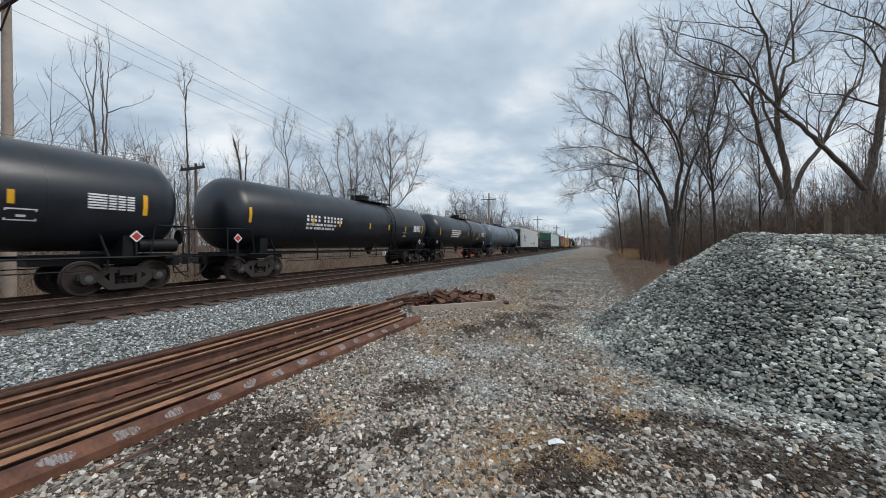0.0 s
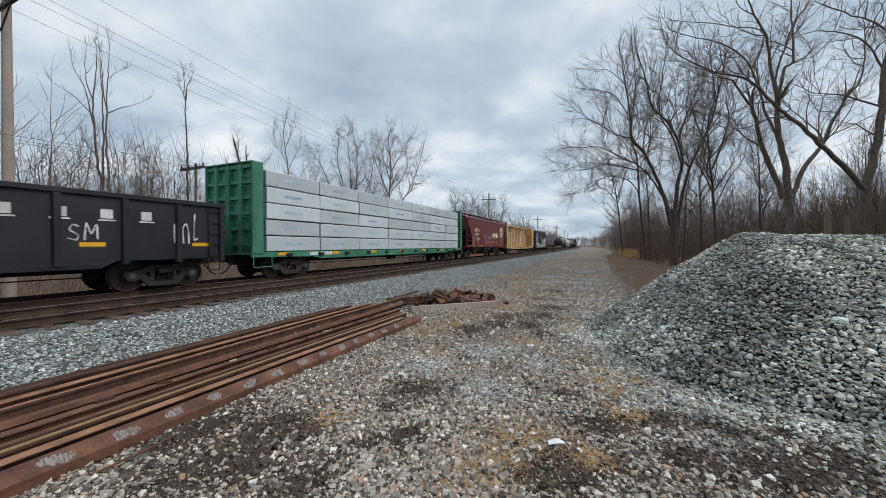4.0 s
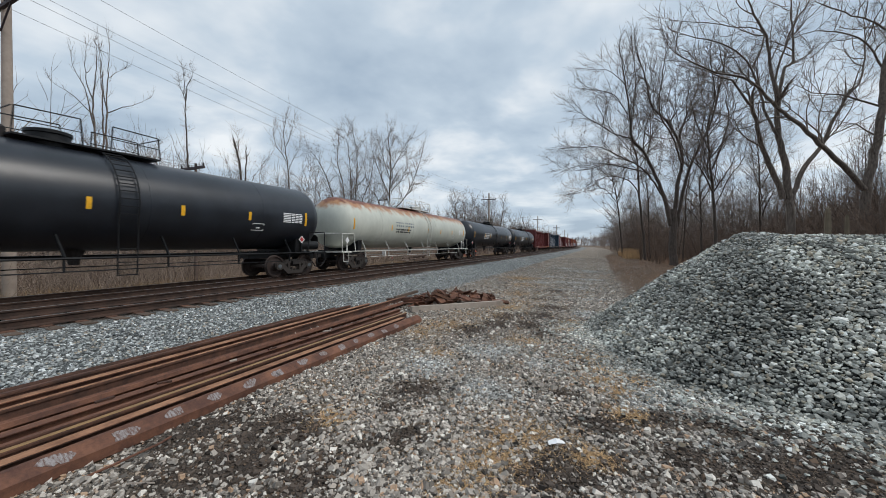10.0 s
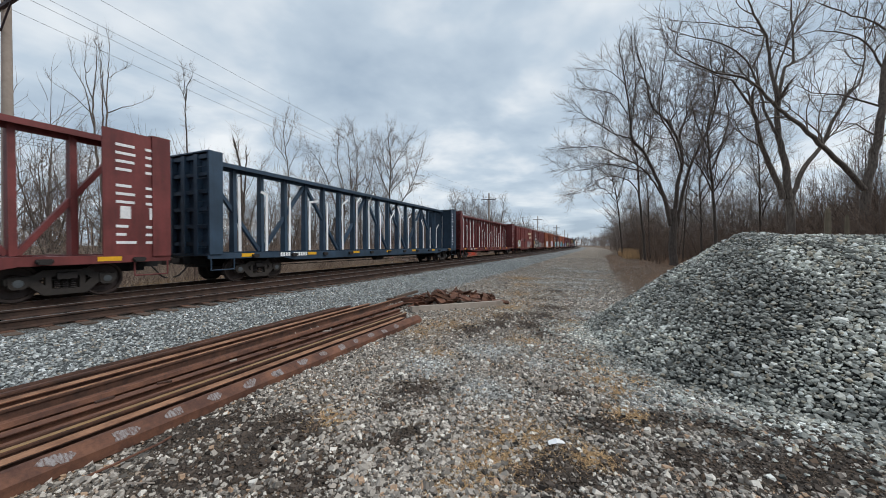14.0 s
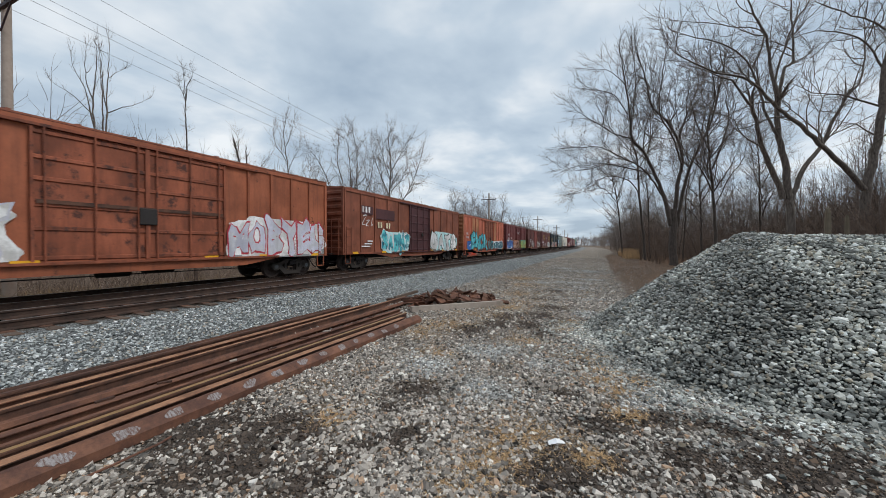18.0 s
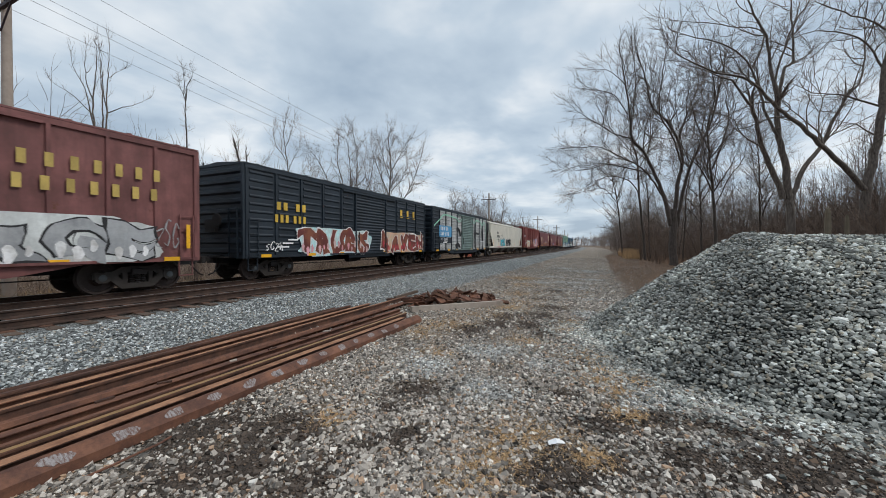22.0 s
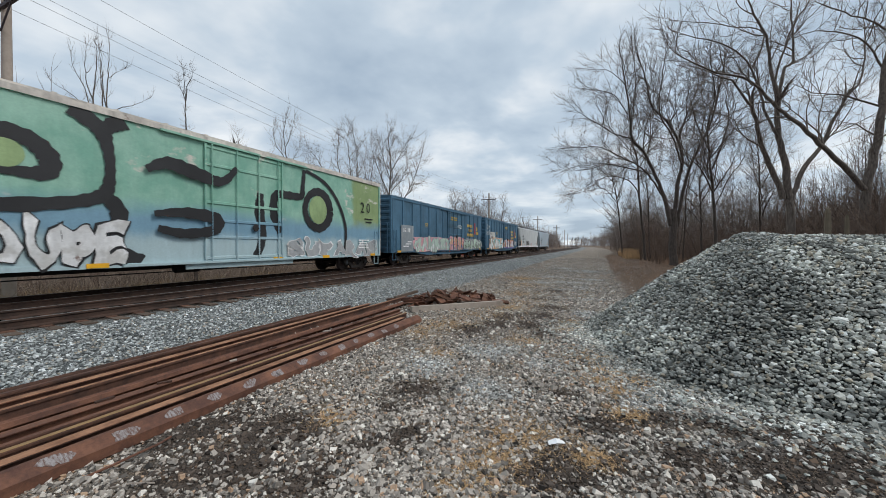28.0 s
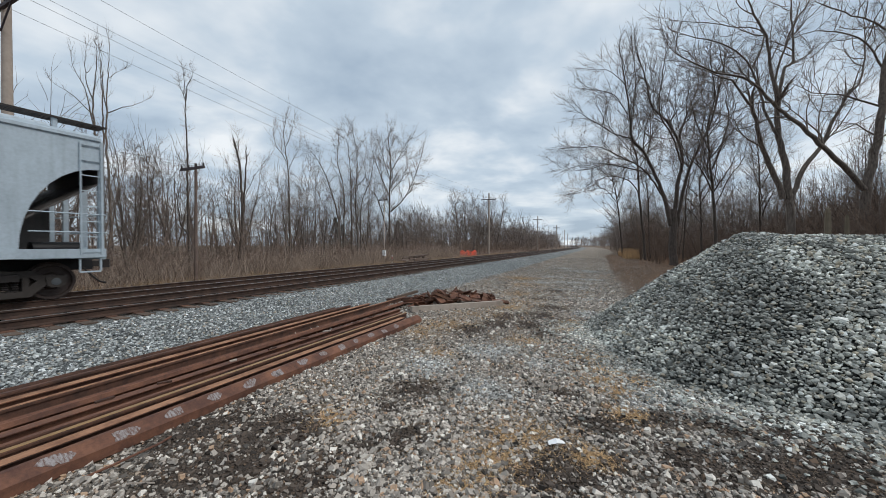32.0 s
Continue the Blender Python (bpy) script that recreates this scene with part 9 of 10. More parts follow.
    tank_car(*B(14), M["tankrusty"], "cream tank car streaked with rust along its crown", ladder_at=0.02, dome_at=0.8, white=True, long_top=4.6, marks=((-0.45, 2.75, 0.32, "#### #####", "tankblue"), (-0.45, 2.5, 0.11, "## ### ###### ## ##### ##", "black"), (-0.45, 2.33, 0.11, "## ##  ##### ## ##### ##", "black")))
    gas_car = tank_car(*B(15), tk, "glossy black tank car with a side ladder", ladder_at=-0.05, dome_at=0.9, long_top=4.2, marks=((-0.52, 2.60, 0.33, "#### ######", "white"), *std[1:]))
    y = (J[15] - J[14]) / 2 - 0.97
    words(gas_car, "NON ODORIZED", 1.50, y - 2.66, 2.50, 0.14, M["white"], "white gas type lettering")
    words(gas_car, "LIQUEFIED PETROLEUM GAS", 1.466, y - 2.66, 2.31, 0.10, M["white"], "white gas type lettering")
    tank_car(*B(16), tk, "black tank car with pale sky reflections", ladder_at=0.25, dome_at=-1.2, long_top=4.2, marks=((-0.40, 2.62, 0.26, "#### ######", "white"), (-0.40, 2.42, 0.1, "## ### ###### ## ##### ##", "white"), (-0.40, 2.26, 0.1, "## ##  ##### ##", "white")))
    centerbeam_car(*B(17), P["maroon"], "maroon empty centerbeam car with ribbed bulkheads", wrap=False, seed=17, bays=18)
    centerbeam_car(*B(18), P["cb_blue"], "dark blue empty centerbeam car with white wrap remnants", seed=18, bays=17)
    centerbeam_car(*B(19), P["maroon"], "maroon empty centerbeam car with white wrap remnants", seed=19, bays=20)
    for k in (17, 18, 19):
        car = BEAMS[k - 15]
        y = (J[k] - J[k - 1]) / 2 - 0.62
        mat = P["cb_blue"] if k == 18 else P["maroon"]
        part("bulkhead_panel", Shape().box(1.37, 1.42, y - (1.75 if k == 17 else 1.2), y - 0.1, 1.16, 4.85), mat, car, "broad side panel of the bulkhead")
        rr = random.Random(k * 9)
        s = Shape()
        for j in range(2):
            yy = y - (1.45, 0.70)[j] if k == 17 else y - (0.95, 0.48)[j]
            w = 0.5 if k == 17 else 0.36
            for i in range(13):
                if i not in (3, 4, 8):
                    skin(s, flat_at(1.424), yy, yy + w * rr.uniform(0.45, 1.0), 1.5 + 0.24 * i, 1.58 + 0.24 * i)
            skin(s, flat_at(1.424), yy + 0.1, yy + 0.36 * w / 0.5, 2.25, 2.62)
        tagged(part("notice_panel", s, M["white"], car, "rows of small white lettering bars"), kind="stuff")

    c, e, x = box_car(*B(20), P["sp_red"], "red boxcar with two wide plug doors and faded lettering", 4.62, "double", door_w=6.2, door_at=-1.2, posts=12)
    marking(c, flat_at(x), e - 4.9, 3.45, 0.42, "########", CREAM, "large faded lettering bars", wide=0.78)
    marking(c, flat_at(x), e - 4.0, 2.75, 0.42, "#######", CREAM, "large faded lettering bars", wide=0.72)
    graffiti(c, x, e - 5.9, e - 3.0, 1.1, 2.3, "AZUL", GREY, W, None, 71, PEACH)
    scrawl(c, x, e - 2.6, e - 1.4, 1.4, 2.3, W, 72, 3, 0.04)
    graffiti(c, x, -e + 0.9, -e + 3.2, 1.1, 2.3, "OLE", W, K, LIME, 73)
    scrawl(c, x, -3.8, -0.9, 2.2, 2.7, PINK, 74, 5, 0.03)
    c, e, x = box_car(*B(21), P["maroon"], "maroon boxcar with black and white sprayed letters", 4.62, "plug", door_w=3.3, door_at=0.5, posts=13)
    graffiti(c, x, -e + 0.4, -e + 3.4, 0.95, 2.62, "SA", K, W, K, 81, W)
    graffiti(c, x, -e + 3.2, -0.6, 0.95, 2.42, "ONE", K, W, K, 85, W)
    part("placard", Shape().box(x + 0.07, x + 0.076, -e + 0.62, -e + 1.05, 1.70, 2.25), M["yellow"], c, "yellow reflective panel")
    for z, w in ((2.2, 0.3), (2.75, 0.5), (3.3, 0.4), (3.85, 0.55)):
        part("end_scrawl", Shape().box(0.1, 0.1 + w, -e - 0.098, -e - 0.094, z, z + 0.06), GREY, c, "pale chalk line on the end wall")
    graffiti(c, x, -0.5, 2.6, 1.0, 2.05, "VOOLS", GREY, W, spray("pale_grey", (0.42, 0.43, 0.42)), 82)
    graffiti(c, x, 2.9, e - 0.3, 1.0, 2.0, "SMVLE", WINE, CREAM, None, 83)
    for y in (-e + 1.75, -e + 3.15):
        part("mark_plate", Shape().box(x + 0.002, x + 0.004, y, y + 0.85, 2.68, 2.98), W, c, "white painted plate")
        marking(c, flat_at(x + 0.004), y + 0.14, 2.74, 0.2, "##", K, wide=1.1)
    scrawl(c, x, -e + 1.5, -e + 3.0, 3.25, 3.75, W, 84, 4, 0.05)
    ribbon(c, x + 0.006, [(-e + 2.0, 3.85, 1.0), (-e + 2.15, 4.2, 1.4), (-e + 2.2, 3.85, 1.0)], 0.05, W)
    c, e, x = box_car(*B(22), P["rust_orange"], "rusty orange boxcar with heavy barred doors", 4.62, "double", paint("rusty_door_paint", (0.230, 0.064, 0.030), 0.7, 0.3, 0.6, 0.42, (0.075, 0.026, 0.018)), door_w=5.0, door_at=0.3, posts=16, roof_mat=P["rust_brown"])
    graffiti(c, x, 2.95, e - 0.3, 1.0, 2.5, "MOBTEU", spray("lavender", (0.46, 0.46, 0.54), (0.62, 0.62, 0.66)), RED, W, 91, None)
    graffiti(c, x, -e + 1.6, -2.4, 1.0, 2.4, "CHUT", W, spray("lavender", (0.46, 0.46, 0.54), (0.62, 0.62, 0.66)), W, 92)
    part("grey_primer", Shape().box(x + 0.001, x + 0.002, 2.9, e - 0.2, 0.94, 1.5), spray("primer", (0.22, 0.23, 0.23)), c, "grey painted lower strip")
    c, e, x = box_car(*B(23), P["rust_brown"], "rust-brown boxcar with a dark plug door and teal graffiti", 4.62, "plug", P["dark_door"], door_w=3.4, door_at=0.3, posts=13)
    marking(c, flat_at(x), -e + 1.6, 3.4, 0.36, "###", W)
    part("dark_patch", Shape().box(x + 0.001, x + 0.002, -e + 1.5, -e + 2.7, 3.3, 3.8).box(x + 0.001, x + 0.002, -e + 3.0, -e + 5.2, 3.1, 3.75), P["dark_door"], c, "dark painted-out patch")
    marking(c, flat_at(x), -e + 3.2, 2.55, 0.36, "##  ##", CREAM)
    graffiti(c, x, -e + 3.6, -1.45, 1.0, 2.35, "SAINT", TEAL, W, SKY, 101, DEEP)
    graffiti(c, x, 2.2, e - 0.9, 1.0, 2.55, "BATS", W, K, SKY, 102)
    scrawl(c, x, -e + 1.5, -e + 2.7, 2.6, 3.2, W, 103, 3, 0.03)
    c, e, x = box_car(*B(24), P["salmon"], "salmon-orange boxcar with large turquoise sprayed letters", 4.62, "plug", P["rust_brown"], P["tan"], door_w=3.6, door_at=0.9, posts=14, roof_mat=P["rust_brown"], panel_mats=(None, None, None, P["tan"], P["tan"]))
    graffiti(c, x, -e + 2.1, 0.2, 0.92, 2.75, "EMOR", TEAL, K, None, 111)
    graffiti(c, x, 0.3, 2.6, 0.92, 2.2, "RAG", TEAL, K, None, 112, DEEP)
    graffiti(c, x, 2.9, e - 0.3, 0.98, 2.0, "SEGER", DEEP, SKY, W, 113)
    part("blue_spray", Shape().box(x + 0.001, x + 0.002, -e + 1.0, -e + 2.1, 0.95, 1.9), BLUE, c, "blue sprayed corner")
    marking(c, flat_at(x), -e + 0.75, 2.55, 0.24, "###", W)
    marking(c, flat_at(x), -e + 0.75, 2.18, 0.24, "####", W)
    c, e, x = box_car(*B(25), P["maroon"], "maroon boxcar with blue, red and green graffiti", 4.62, "plug", door_w=3.2, door_at=1.0, posts=13, inset=1.5, gap=1.02)
    graffiti(c, x, -e + 0.25, -e + 4.3, 0.95, 2.25, "PRIVS", BLUE, K, W, 121, spray("azure", (0.10, 0.36, 0.70)))
    graffiti(c, x, -e + 4.3, -e + 9.2, 0.95, 2.2, "SZABO", WINE, W, ORANGE, 122, PEACH)
    graffiti(c, x, -e + 9.4, e - 0.25, 0.95, 2.3, "GEBSO", LIME, K, spray("sea", (0.08, 0.40, 0.34)), 123, RED)
    marking(c, flat_at(x), -e + 1.1, 2.92, 0.30, "###", W, wide=0.8)
    marking(c, flat_at(x), -e + 0.95, 2.42, 0.30, "##    ##    ##", W)
    scrawl(c, x, 0.0, 1.5, 3.3, 3.9, W, 124, 4, 0.03)
    c, e, x = box_car(*B(26), P["brown_red"], "brown-red boxcar with white scrawls and a corrugated door", 4.62, "slide", P["sp_red"], door_w=3.0, door_at=0.8, posts=12, roof_mat=P["belly_grey"])
    marking(c, flat_at(x), -e + 2.5, 2.45, 0.28, "## # #", W)
    marking(c, flat_at(x), -e + 2.4, 2.05, 0.28, "### ###", W)
    part("orange_patch", Shape().box(x - 0.062, x - 0.058, 2.75, 3.85, 1.9, 3.2), P["tan"], c, "orange painted-out patch")
    for i, (y0, y1) in enumerate(((-e + 4.2, -0.8), (2.6, 4.4), (4.5, e - 0.4))):
        scrawl(c, x, y0, y1, 1.05, 2.35, spray("pale_grey", (0.42, 0.43, 0.42)), 131 + i, 6, 0.05)
    scrawl(c, x, -e + 3.6, -e + 5.0, 1.0, 1.6, W, 134, 4, 0.03)
    c, e, x = box_car(*B(27), paint("faded_maroon", (0.150, 0.056, 0.052), 0.65, 0.3, 0.4, 0.10), "faded maroon boxcar with a shield emblem", 4.70, "plug", door_w=3.6, door_at=0.9, posts=14, inset=1.5, gap=1.12)
    sh = [(-e + 3.0, 4.05), (-e + 3.9, 3.9), (-e + 4.8, 4.05), (-e + 4.9, 3.3), (-e + 3.9, 2.75), (-e + 2.9, 3.3)]
    part("emblem", Shape().pipe([(x + 0.01, p, q) for p, q in sh + sh[:1]], 0.035, 4), spray("dull_gold", (0.42, 0.30, 0.08)), c, "golden outline of a shield")
    marking(c, flat_at(x), -e + 3.25, 3.5, 0.16, "#########", spray("dull_gold", (0.42, 0.30, 0.08)))
    marking(c, flat_at(x), e - 4.7, 3.45, 0.36, "# # # # # # # #", spray("dull_gold", (0.42, 0.30, 0.08)))
    marking(c, flat_at(x), e - 4.3, 2.85, 0.36, "# # # # # # #", spray("dull_gold", (0.42, 0.30, 0.08)))
    graffiti(c, x, e - 6.2, e - 1.3, 0.98, 2.2, "ARGE", GREY, K, spray("pale_silver", (0.50, 0.52, 0.51)), 141, W)
    reflector(c, flat_at(x + 0.06), e - 0.35, 1.35, 2.15, 0.12)
    scrawl(c, x, e - 1.3, e - 0.6, 1.3, 2.2, GREY, 144, 3, 0.02)
    scrawl(c, x, -e + 4.6, -1.2, 1.1, 2.1, spray("pale_grey", (0.42, 0.43, 0.42)), 142, 5, 0.04)
    scrawl(c, x, -0.6, 1.6, 3.1, 3.7, W, 143, 5, 0.035)
    marking(c, flat_at(x), -e + 1.0, 2.05, 0.28, "### #### #", W)
    c, e, x = box_car(*B(28), P["navy"], "navy boxcar with pressed panels and yellow lettering bars", 4.70, "slide", door_w=3.0, door_at=0.6, posts=12, corrugated=True, fish=False)
    for i in range(3):
        marking(c, flat_at(x), e - 3.9 + 0.9 * i, 3.5, 0.42, "#", GOLD, "large golden letter bar", wide=0.9)
        marking(c, flat_at(x), e - 3.9 + 0.9 * i, 3.38, 0.05, "#", GOLD, wide=7.0)
    marking(c, flat_at(x), -e + 1.5, 3.0, 0.34, "##  ##", GOLD, wide=0.85)
    marking(c, flat_at(x), -e + 1.4, 2.45, 0.34, "### ###", GOLD)
    graffiti(c, x, -e + 2.7, 0.3, 0.98, 2.3, "TRUBS", WINE, W, SKY, 151, PINK)
    scrawl(c, x, -e + 0.9, -e + 1.8, 1.2, 1.6, W, 153, 4, 0.025)
    graffiti(c, x, 1.6, e - 0.5, 1.0, 2.3, "RAVEN", WINE, W, PEACH, 152, RED)
    c, e, x = box_car(*B(29), P["navy"], "navy boxcar with silver-sprayed panels and a grey-green door", 4.70, "slide", spray("green_grey_door", (0.130, 0.185, 0.170)), door_w=3.0, door_at=0.8, posts=12, corrugated=True, roof_mat=P["navy"], panel_mats=(None, None, *[P["silver"]] * 9, None, None, None))
    part("blue_patch", Shape().box(x + 0.001, x + 0.003, -e + 1.3, -e + 4.1, 2.2, 3.2), spray("patch_blue", (0.07, 0.25, 0.44)), c, "bright blue painted patch")
    part("dark_patch", Shape().box(x + 0.001, x + 0.003, -e + 1.3, -e + 4.1, 1.65, 2.15), P["navy"], c, "navy painted data patch")
    marking(c, flat_at(x + 0.003), -e + 1.6, 2.78, 0.32, "### ##", W, wide=0.8)
    marking(c, flat_at(x + 0.003), -e + 1.6, 2.32, 0.32, "### ###", W, wide=0.7)
    load_lines(c, x + 0.004, -e + 1.7, 1.95, W)
    mint_line = spray("mint_line", (0.25, 0.50, 0.38))
    ribbon(c, x + 0.004, [(-e + 0.2, 3.1, 1), (-e + 1.4, 3.7, 1), (-e + 2.4, 4.18, 1), (-e + 4.6, 4.12, 0.9), (-2.3, 4.05, 0.9), (-1.6, 3.75, 0.8), (-0.9, 4.1, 0.8)], 0.13, mint_line, "graffiti_stroke", "mint-green sprayed line")
    ribbon(c, x + 0.004, [(2.4, 4.2, 0.9), (3.1, 3.85, 1), (3.6, 4.2, 1), (5.3, 4.1, 0.9), (5.9, 3.75, 1), (6.3, 4.1, 1), (7.0, 4.0, 0.9), (7.3, 3.4, 0.8), (7.35, 2.2, 0.6)], 0.13, mint_line, "graffiti_stroke", "mint-green sprayed line")
    for rows in ([(3.1, 3.8, 0.6), (3.0, 3.1, 1.2), (3.1, 2.6, 1.6), (3.0, 2.0, 1.0), (3.1, 1.2, 0.7)], [(3.0, 2.95, 0.5), (4.0, 2.75, 1.1), (5.2, 2.8, 0.5)], [(5.9, 3.7, 0.6), (5.8, 3.0, 1.4), (5.95, 2.2, 1.0), (5.9, 1.2, 0.7)],
                 [(-2.4, 3.2, 0.4), (-1.6, 2.9, 1.6), (-1.3, 2.4, 0.8), (-0.9, 2.9, 0.5)], [(-2.6, 1.3, 2.2), (-1.9, 1.5, 1.6), (-1.3, 1.2, 1.0)]):
        ribbon(c, x + 0.005, rows, 0.22, K, "graffiti_stroke", "black sprayed stroke")
    c, e, x = hopper_car(*B(30), P["hopper_cream"], "cream covered hopper with black and blue graffiti", bays=4, belly=P["belly_grey"], walk_mat=M["arm"], style="wedge")
    marking(c, flat_at(x), -e + 3.7, 3.0, 0.32, "####", K)
    marking(c, flat_at(x), -e + 3.7, 2.52, 0.32, "######", K)
    load_lines(c, x, -e + 3.6, 2.15, K)
    framed(c, flat_at(x), -e + 6.2, 2.75, 0.34, 0.28, K)
    graffiti(c, x, -4.6, -1.9, 1.16, 2.4, "EZK", spray("cyan", (0.05, 0.36, 0.45)), K, None, 171)
    graffiti(c, x, -1.4, 2.1, 1.2, 2.4, "MEFIKR", K, spray("pale_outline", (0.55, 0.56, 0.55)), None, 172, GREY)
    scrawl(c, x, -6.0, -1.8, 1.9, 2.8, GREY, 173, 4, 0.025)
    marking(c, flat_at(x + 0.03), -e + 3.8, 1.16, 0.16, "# ##### ### # ##### ## ## #", PINK)
    c, e, x = box_car(*B(31), P["mp_red"], "red boxcar with double doors and mixed graffiti", 4.80, "double", door_w=5.4, door_at=0.6, posts=15, low=1.05)
    marking(c, flat_at(x), -e + 2.3, 2.2, 0.26, "##", W)
    marking(c, flat_at(x), -e + 2.3, 1.8, 0.28, "### ###", W)
    graffiti(c, x, -e + 3.6, -2.4, 1.1, 2.3, "SVTR", PEACH, W, SKY, 181, ORANGE)
    graffiti(c, x, e - 7.6, e - 2.6, 1.1, 2.75, "HELEN", spray("blush", (0.68, 0.55, 0.50), (0.60, 0.36, 0.36)), RED, spray("dusty_blue", (0.16, 0.22, 0.40)), 182, PINK)
    scrawl(c, x, -2.4, e - 7.8, 1.4, 3.0, PEACH, 183, 6, 0.04)
    words(c, "ESD", x, e - 3.4, 2.95, 0.62, PINK, "thin pale sprayed letters", 0.75, 0.25)
    scrawl(c, x, -e + 0.6, -e + 2.4, 2.9, 3.4, W, 185, 4, 0.03)
    c, e, x = box_car(*B(35), P["mint"], "tall refrigerator boxcar covered in mint-green graffiti", 5.30, "plug", None, P["reefer_white"], door_w=3.4, door_at=1.6, posts=2, low=0.80, roof_mat=P["reefer_white"], fish=False)
    part("pale_eave", Shape().box(x - 0.008, x - 0.003, -e, e, 5.14, 5.30), P["reefer_white"], c, "grimy white strip below the roof")
    k = x - 0.030
    ribbon(c, k, [(-10.0, 5.1, 1), (-10.1, 4.0, 1), (-10.2, 3.0, 0.9), (-9.4, 2.85, 1), (-9.1, 1.9, 1), (-8.6, 1.0, 1)], 0.48, K)
    ribbon(c, k, [(-9.9, 4.98, 0.3), (-8.6, 4.9, 0.8), (-8.0, 4.6, 1.1), (-7.9, 3.7, 1.3), (-8.2, 3.0, 1), (-8.45, 3.7, 0.8), (-8.2, 4.5, 0.8)], 0.42, K)
    ribbon(c, k, [(-7.8, 4.85, 0.6), (-6.3, 5.0, 0.9), (-6.0, 4.7, 1), (-6.4, 3.7, 0.7), (-7.0, 3.15, 0.8), (-6.3, 3.0, 0.5)], 0.40, K)
    ribbon(c, k, [(-5.0, 4.1, 1), (-4.4, 4.1, 1), (-4.0, 3.7, 1.1), (-4.05, 3.3, 1), (-4.6, 3.25, 0.6), (-5.05, 3.4, 0.8)], 0.40, K, closed=True)
    disc(c, k + 0.002, -4.75, 3.65, 0.34, P["olive"], "graffiti_eye", "olive eye inside a sprayed letter")
    ribbon(c, k, [(-3.6, 5.1, 1), (-3.0, 4.75, 1.2), (-2.8, 4.2, 0.8), (-2.75, 3.5, 0.7), (-2.9, 2.9, 1), (-3.6, 2.6, 0.9), (-5.0, 2.4, 1), (-6.3, 2.4, 0.5)], 0.36, K)
    ribbon(c, k, [(-2.4, 5.1, 1.3), (-2.7, 4.9, 1.1), (-2.95, 4.6, 0.8)], 0.36, K)
    ribbon(c, k, [(-2.9, 2.9, 0.9), (-2.55, 2.4, 1.2), (-2.6, 1.4, 1), (-2.0, 0.95, 1.2)], 0.36, K)
    ribbon(c, x + 0.055, [(-1.9, 3.8, 0.5), (-1.3, 4.1, 1), (-0.5, 3.95, 1.2), (0.5, 3.8, 0.8), (1.1, 4.4, 0.5)], 0.40, K)
    ribbon(c, x + 0.055, [(-1.7, 2.45, 0.5), (-0.7, 2.55, 1), (0.3, 2.4, 1.2), (0.2, 2.0, 1), (-0.8, 1.85, 0.9), (-1.6, 2.0, 0.6)], 0.36, K)
    ribbon(c, k, [(2.2, 3.6, 0.8), (2.15, 2.8, 1.3), (2.3, 1.8, 1), (2.0, 1.0, 1)], 0.36, K)
    ribbon(c, k, [(4.6, 5.0, 0.6), (4.5, 4.2, 0.7), (4.4, 3.75, 0.9), (3.6, 3.7, 1), (2.95, 3.6, 1.1), (2.85, 2.8, 1.2), (3.2, 2.0, 1)], 0.34, K)
    ribbon(c, k, [(5.5 + 0.85 * math.cos(0.8 * i), 3.2 + 0.9 * math.sin(0.8 * i), 1 + 0.2 * math.cos(0.8 * i)) for i in range(8)], 0.40, K, closed=True)
    disc(c, k + 0.002, 5.5, 3.2, 0.6, P["olive"], "graffiti_eye", "olive eye inside a sprayed letter", squash=1.15)
    ribbon(c, k, [(4.7, 5.0, 0.7), (6.0, 4.6, 0.9), (7.0, 3.7, 1), (7.6, 2.4, 1), (7.5, 1.2, 0.8)], 0.20, K)
    graffiti(c, x - 0.02, -e + 2.3, -5.6, 0.86, 2.15, "SOPA", W, K, None, 195)
    graffiti(c, x - 0.02, -5.2, -2.4, 0.86, 2.1, "DUPE", W, K, None, 196)
    graffiti(c, x - 0.02, 3.6, e - 0.4, 0.86, 1.75, "SUPARAS", GREY, W, None, 194)
    words(c, "20", x - 0.03, e - 2.05, 3.3, 0.75, K, "sprayed black figures", 0.62, 0.14, 0.012)
    part("underline", Shape().box(x - 0.03, x - 0.02, e - 1.6, e - 0.8, 2.98, 3.05).box(x - 0.03, x - 0.02, e - 1.5, e - 0.9, 2.80, 2.87), K, c)
    for num, sd in ((36, 201), (37, 211)):
        c, e, x = box_car(*B(num), P["box_blue"], "faded blue boxcar with yellow lettering bars and graffiti", 4.78, "plug", door_w=3.6, door_at=1.4, posts=15, inset=2.45)
        for i, n in enumerate((6, 4, 7)):
            marking(c, flat_at(x), e - 5.2 + (0, 0.5, 0.05)[i], 3.35 - 0.48 * i, 0.30, "#" * n, GOLD, "golden lettering bars", wide=0.75)
        part("emblem", Shape().box(x, x + 0.004, e - 2.9, e - 2.55, 2.65, 3.9), RED, c, "red block emblem")
        part("emblem_square", Shape().box(x, x + 0.004, e - 2.2, e - 1.85, 3.05, 3.45).box(x, x + 0.004, e - 2.2, e - 1.5, 2.6, 2.95), GOLD, c, "yellow block emblem")
        marking(c, flat_at(x), 0.4, 4.0, 0.12, "###### #### ####", GOLD)
        marking(c, flat_at(x), 0.4, 3.8, 0.12, "########## ### ##", GOLD)
        framed(c, flat_at(x), -e + 5.0, 2.9, 0.4, 0.32, GOLD)
        if num == 36:
            part("pale_patch", Shape().box(x, x + 0.002, -e + 1.2, -e + 3.0, 1.0, 2.9), spray("patch_grey_blue", (0.24, 0.27, 0.29)), c, "pale painted-out patch")
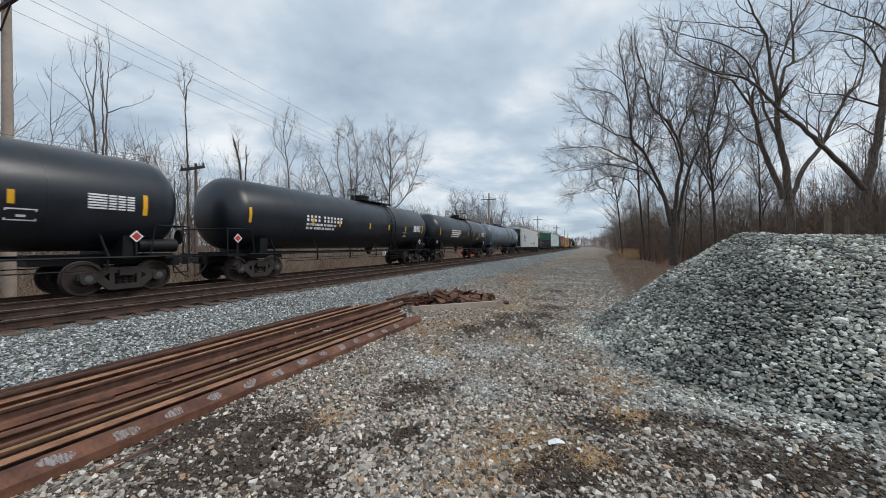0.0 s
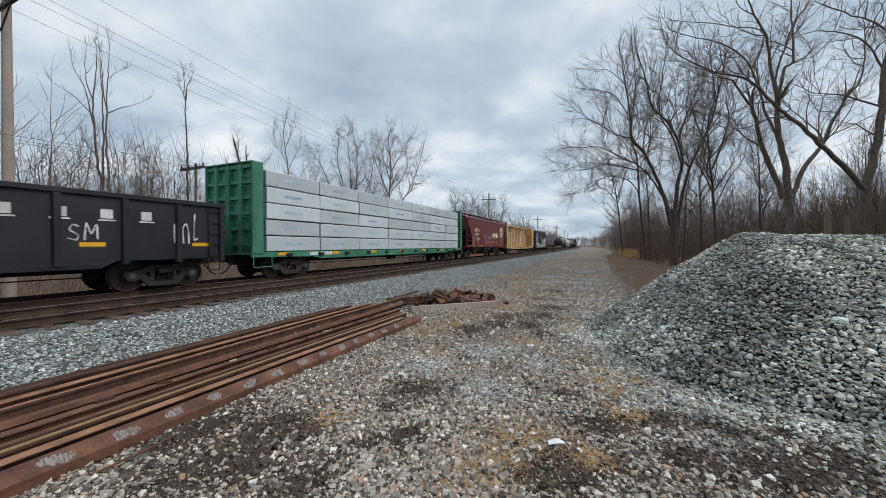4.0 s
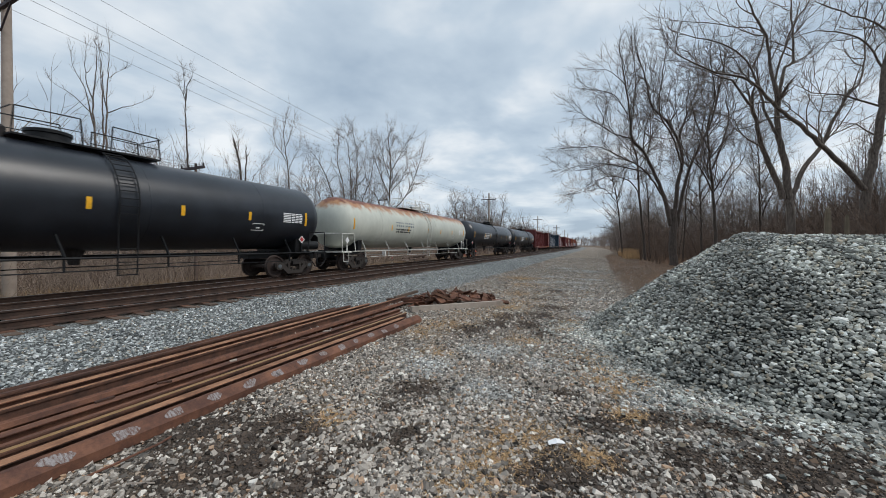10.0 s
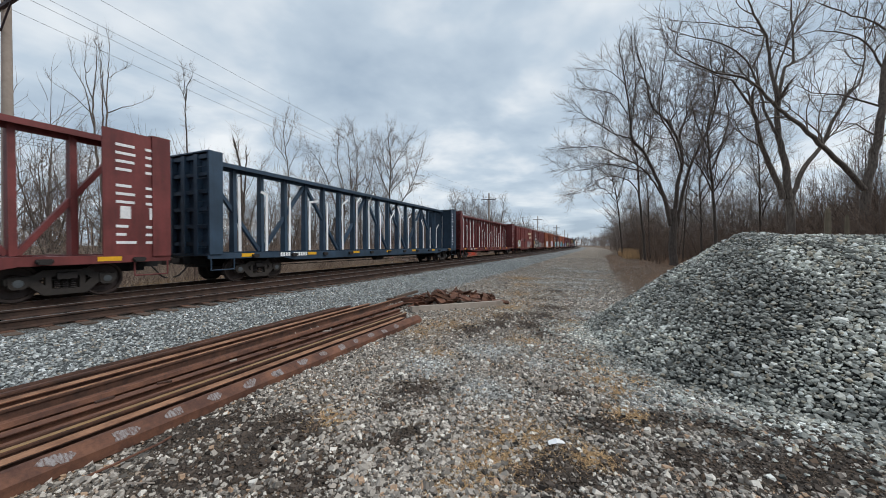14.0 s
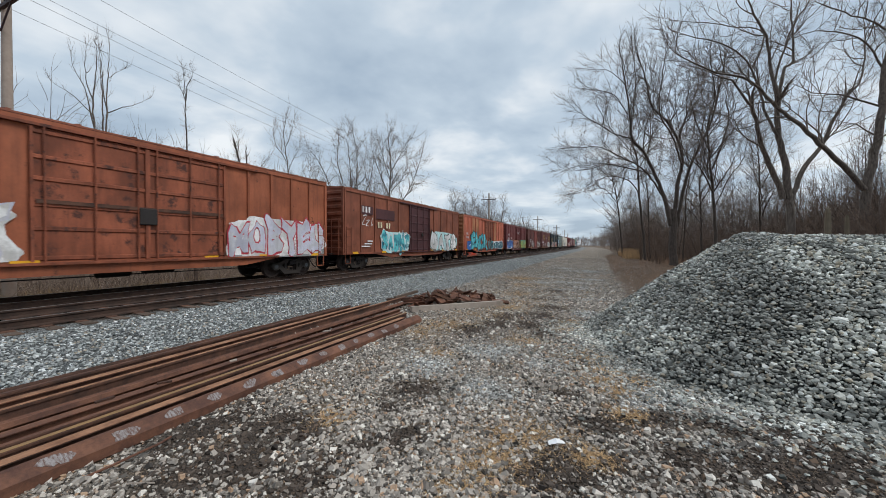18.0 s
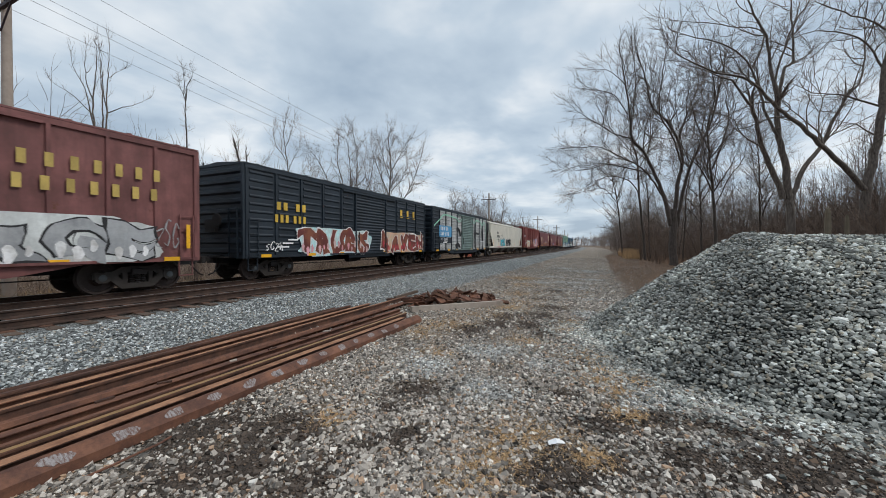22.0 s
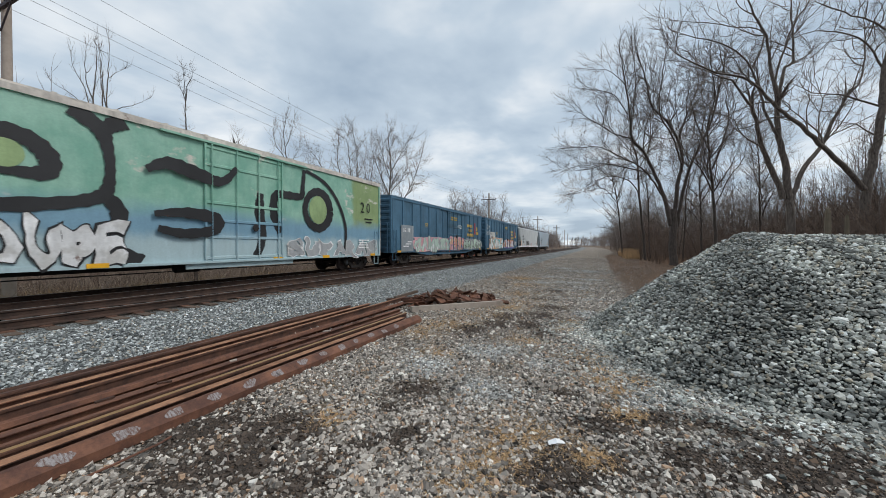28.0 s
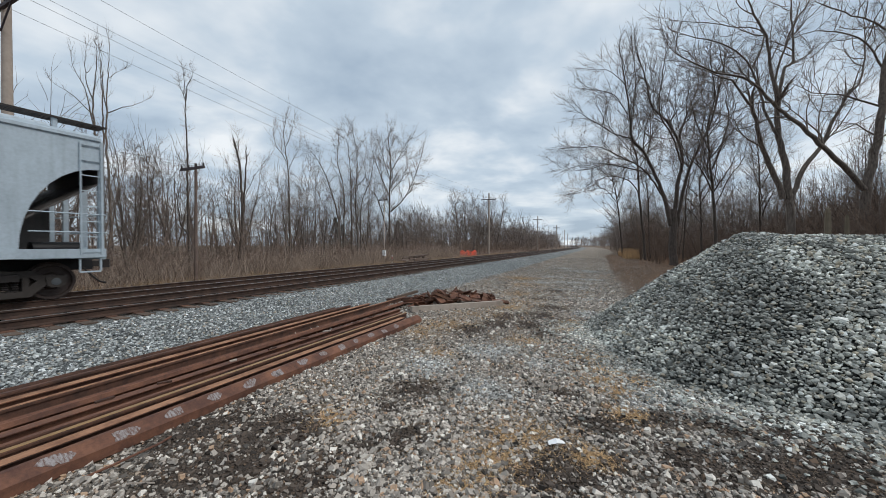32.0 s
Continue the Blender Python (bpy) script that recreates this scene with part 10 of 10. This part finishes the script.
            marking(c, flat_at(x + 0.002), -e + 1.5, 2.4, 0.28, "## ##", W)
        else:
            part("pale_patch", Shape().box(x, x + 0.002, -e + 2.0, -e + 4.3, 2.25, 3.15), spray("patch_cream", (0.50, 0.50, 0.47)), c, "cream painted patch under the lettering bars")
            marking(c, flat_at(x + 0.002), -e + 2.2, 2.80, 0.24, "###", K)
            marking(c, flat_at(x + 0.002), -e + 2.2, 2.36, 0.24, "### ##", K)
        if num == 36:
            graffiti(c, x, -e + 3.1, 0.2, 0.98, 2.1, "GAMBIT", spray("pale_jade", (0.42, 0.52, 0.45)), GREY, PINK, sd, W)
            graffiti(c, x, -0.2, 3.6, 0.98, 2.25, "PODE", PEACH, RED, PINK, sd + 1, BLUE)
            graffiti(c, x, 3.8, e - 0.5, 1.05, 2.1, "HANDY", spray("pale_jade", (0.42, 0.52, 0.45)), K, GREY, sd + 2, spray("moss", (0.14, 0.20, 0.12)))
            words(c, "NORES", x + 0.03, -0.3, 3.05, 0.42, K, "dark sprayed letters", 0.7, 0.2)
            words(c, "NORES", x + 0.03, 1.75, 3.05, 0.42, W, "white sprayed letters", 0.6, 0.12)
        else:
            graffiti(c, x, -e + 1.7, -0.7, 0.98, 2.42, "JOQULS", spray("white_teal", (0.72, 0.76, 0.75), (0.12, 0.52, 0.55)), K, PEACH, sd, W)
            graffiti(c, x, -0.3, e - 3.2, 1.02, 2.25, "YSOUAL", spray("pale_lilac", (0.50, 0.48, 0.56), (0.62, 0.62, 0.64)), WINE, ORANGE, sd + 1, W)
            part("sprayed_sill", Shape().box(x + 0.009, x + 0.012, -0.3, e - 3.3, 0.935, 1.17), PURPLE, c, "purple sprayed strip along the sill")
            scrawl(c, x, -e + 0.5, -e + 1.9, 3.45, 4.0, W, sd + 2, 4, 0.035)
            scrawl(c, x, -e + 0.5, -e + 1.9, 2.75, 3.3, W, sd + 4, 4, 0.035)
            scrawl(c, x, e - 3.0, e - 0.8, 1.3, 2.2, GREY, sd + 3, 5, 0.03)
    c, e, x = hopper_car(*B(38), P["hopper_grey"], "pale grey covered hopper with black graffiti", bays=4, belly=P["belly"], walk_mat=M["iron"], zt=4.35, sill_mat=M["white"])
    marking(c, flat_at(x), -e + 3.2, 2.9, 0.32, "####", K, wide=0.75)
    marking(c, flat_at(x), -e + 3.2, 2.4, 0.30, "######", K, wide=0.72)
    load_lines(c, x, -e + 3.2, 2.05, K)
    framed(c, flat_at(x), -e + 5.5, 2.4, 0.34, 0.28, GREY)
    graffiti(c, x, -e + 6.7, -e + 9.8, 1.42, 2.3, "SURGE", K, W, None, 221)
    part("data_plate", Shape().box(x - 0.002, x + 0.006, e - 4.6, e - 4.0, 1.62, 1.92), K, c, "small black data plate")
    for i in range(3):
        marking(c, flat_at(x), e - 9.4, 1.62 + 0.10 * i, 0.06, "## ### ##### ### ##", RED)
        marking(c, flat_at(x), e - 2.9, 1.62 + 0.10 * i, 0.06, "## ### #####", GREY)
    for y in (-2.0, 1.6, 4.6):
        part("reflector", Shape().box(x, x + 0.034, y - 0.3, y + 0.3, 1.24, 1.32), M["orange"], c, "orange reflective strip")
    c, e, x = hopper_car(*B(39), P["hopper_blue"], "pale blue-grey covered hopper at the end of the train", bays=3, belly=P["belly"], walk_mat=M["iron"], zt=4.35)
    marking(c, flat_at(x), -e + 3.0, 2.9, 0.34, "####", K)
    marking(c, flat_at(x), -e + 3.0, 2.42, 0.30, "#####", K)
    load_lines(c, x, -e + 3.0, 2.1, K)
    framed(c, flat_at(x), -e + 5.6, 2.6, 0.34, 0.28, K)
    scrawl(c, x, -e + 4.4, -e + 6.0, 1.75, 2.2, K, 231, 3, 0.025)
    scrawl(c, x, -0.6, 0.6, 1.8, 2.2, GREY, 232, 3, 0.025)


build_train()


def roll(store, off):
    """Turn one wheelset from frame to frame and give all its fellows the same keys."""
    rows = [(k / FPS, pose(0, off, 0.49, 85.0 * k % 360.0)) for k in range(32 * FPS + 1)]
    walk(store[0], rows)
    act, slot = store[0].animation_data.action, store[0].animation_data.action_slot
    for w in store[1:]:
        keys = w.animation_data_create()
        w.rotation_mode = "QUATERNION"
        keys.action, keys.action_slot = act, slot


def motions():
    u, top = TRACK["far"]
    for ob, s0 in TRAIN:
        rows = []
        for k in range(33):
            x, y, a = line(u, s0 - SPEED * k)
            rows.append((float(k), pose(x, y, top, 0, 0, math.degrees(a))))
        walk(ob, rows)
    roll(SPIN_A, -0.89)
    roll(SPIN_B, 0.89)


motions()
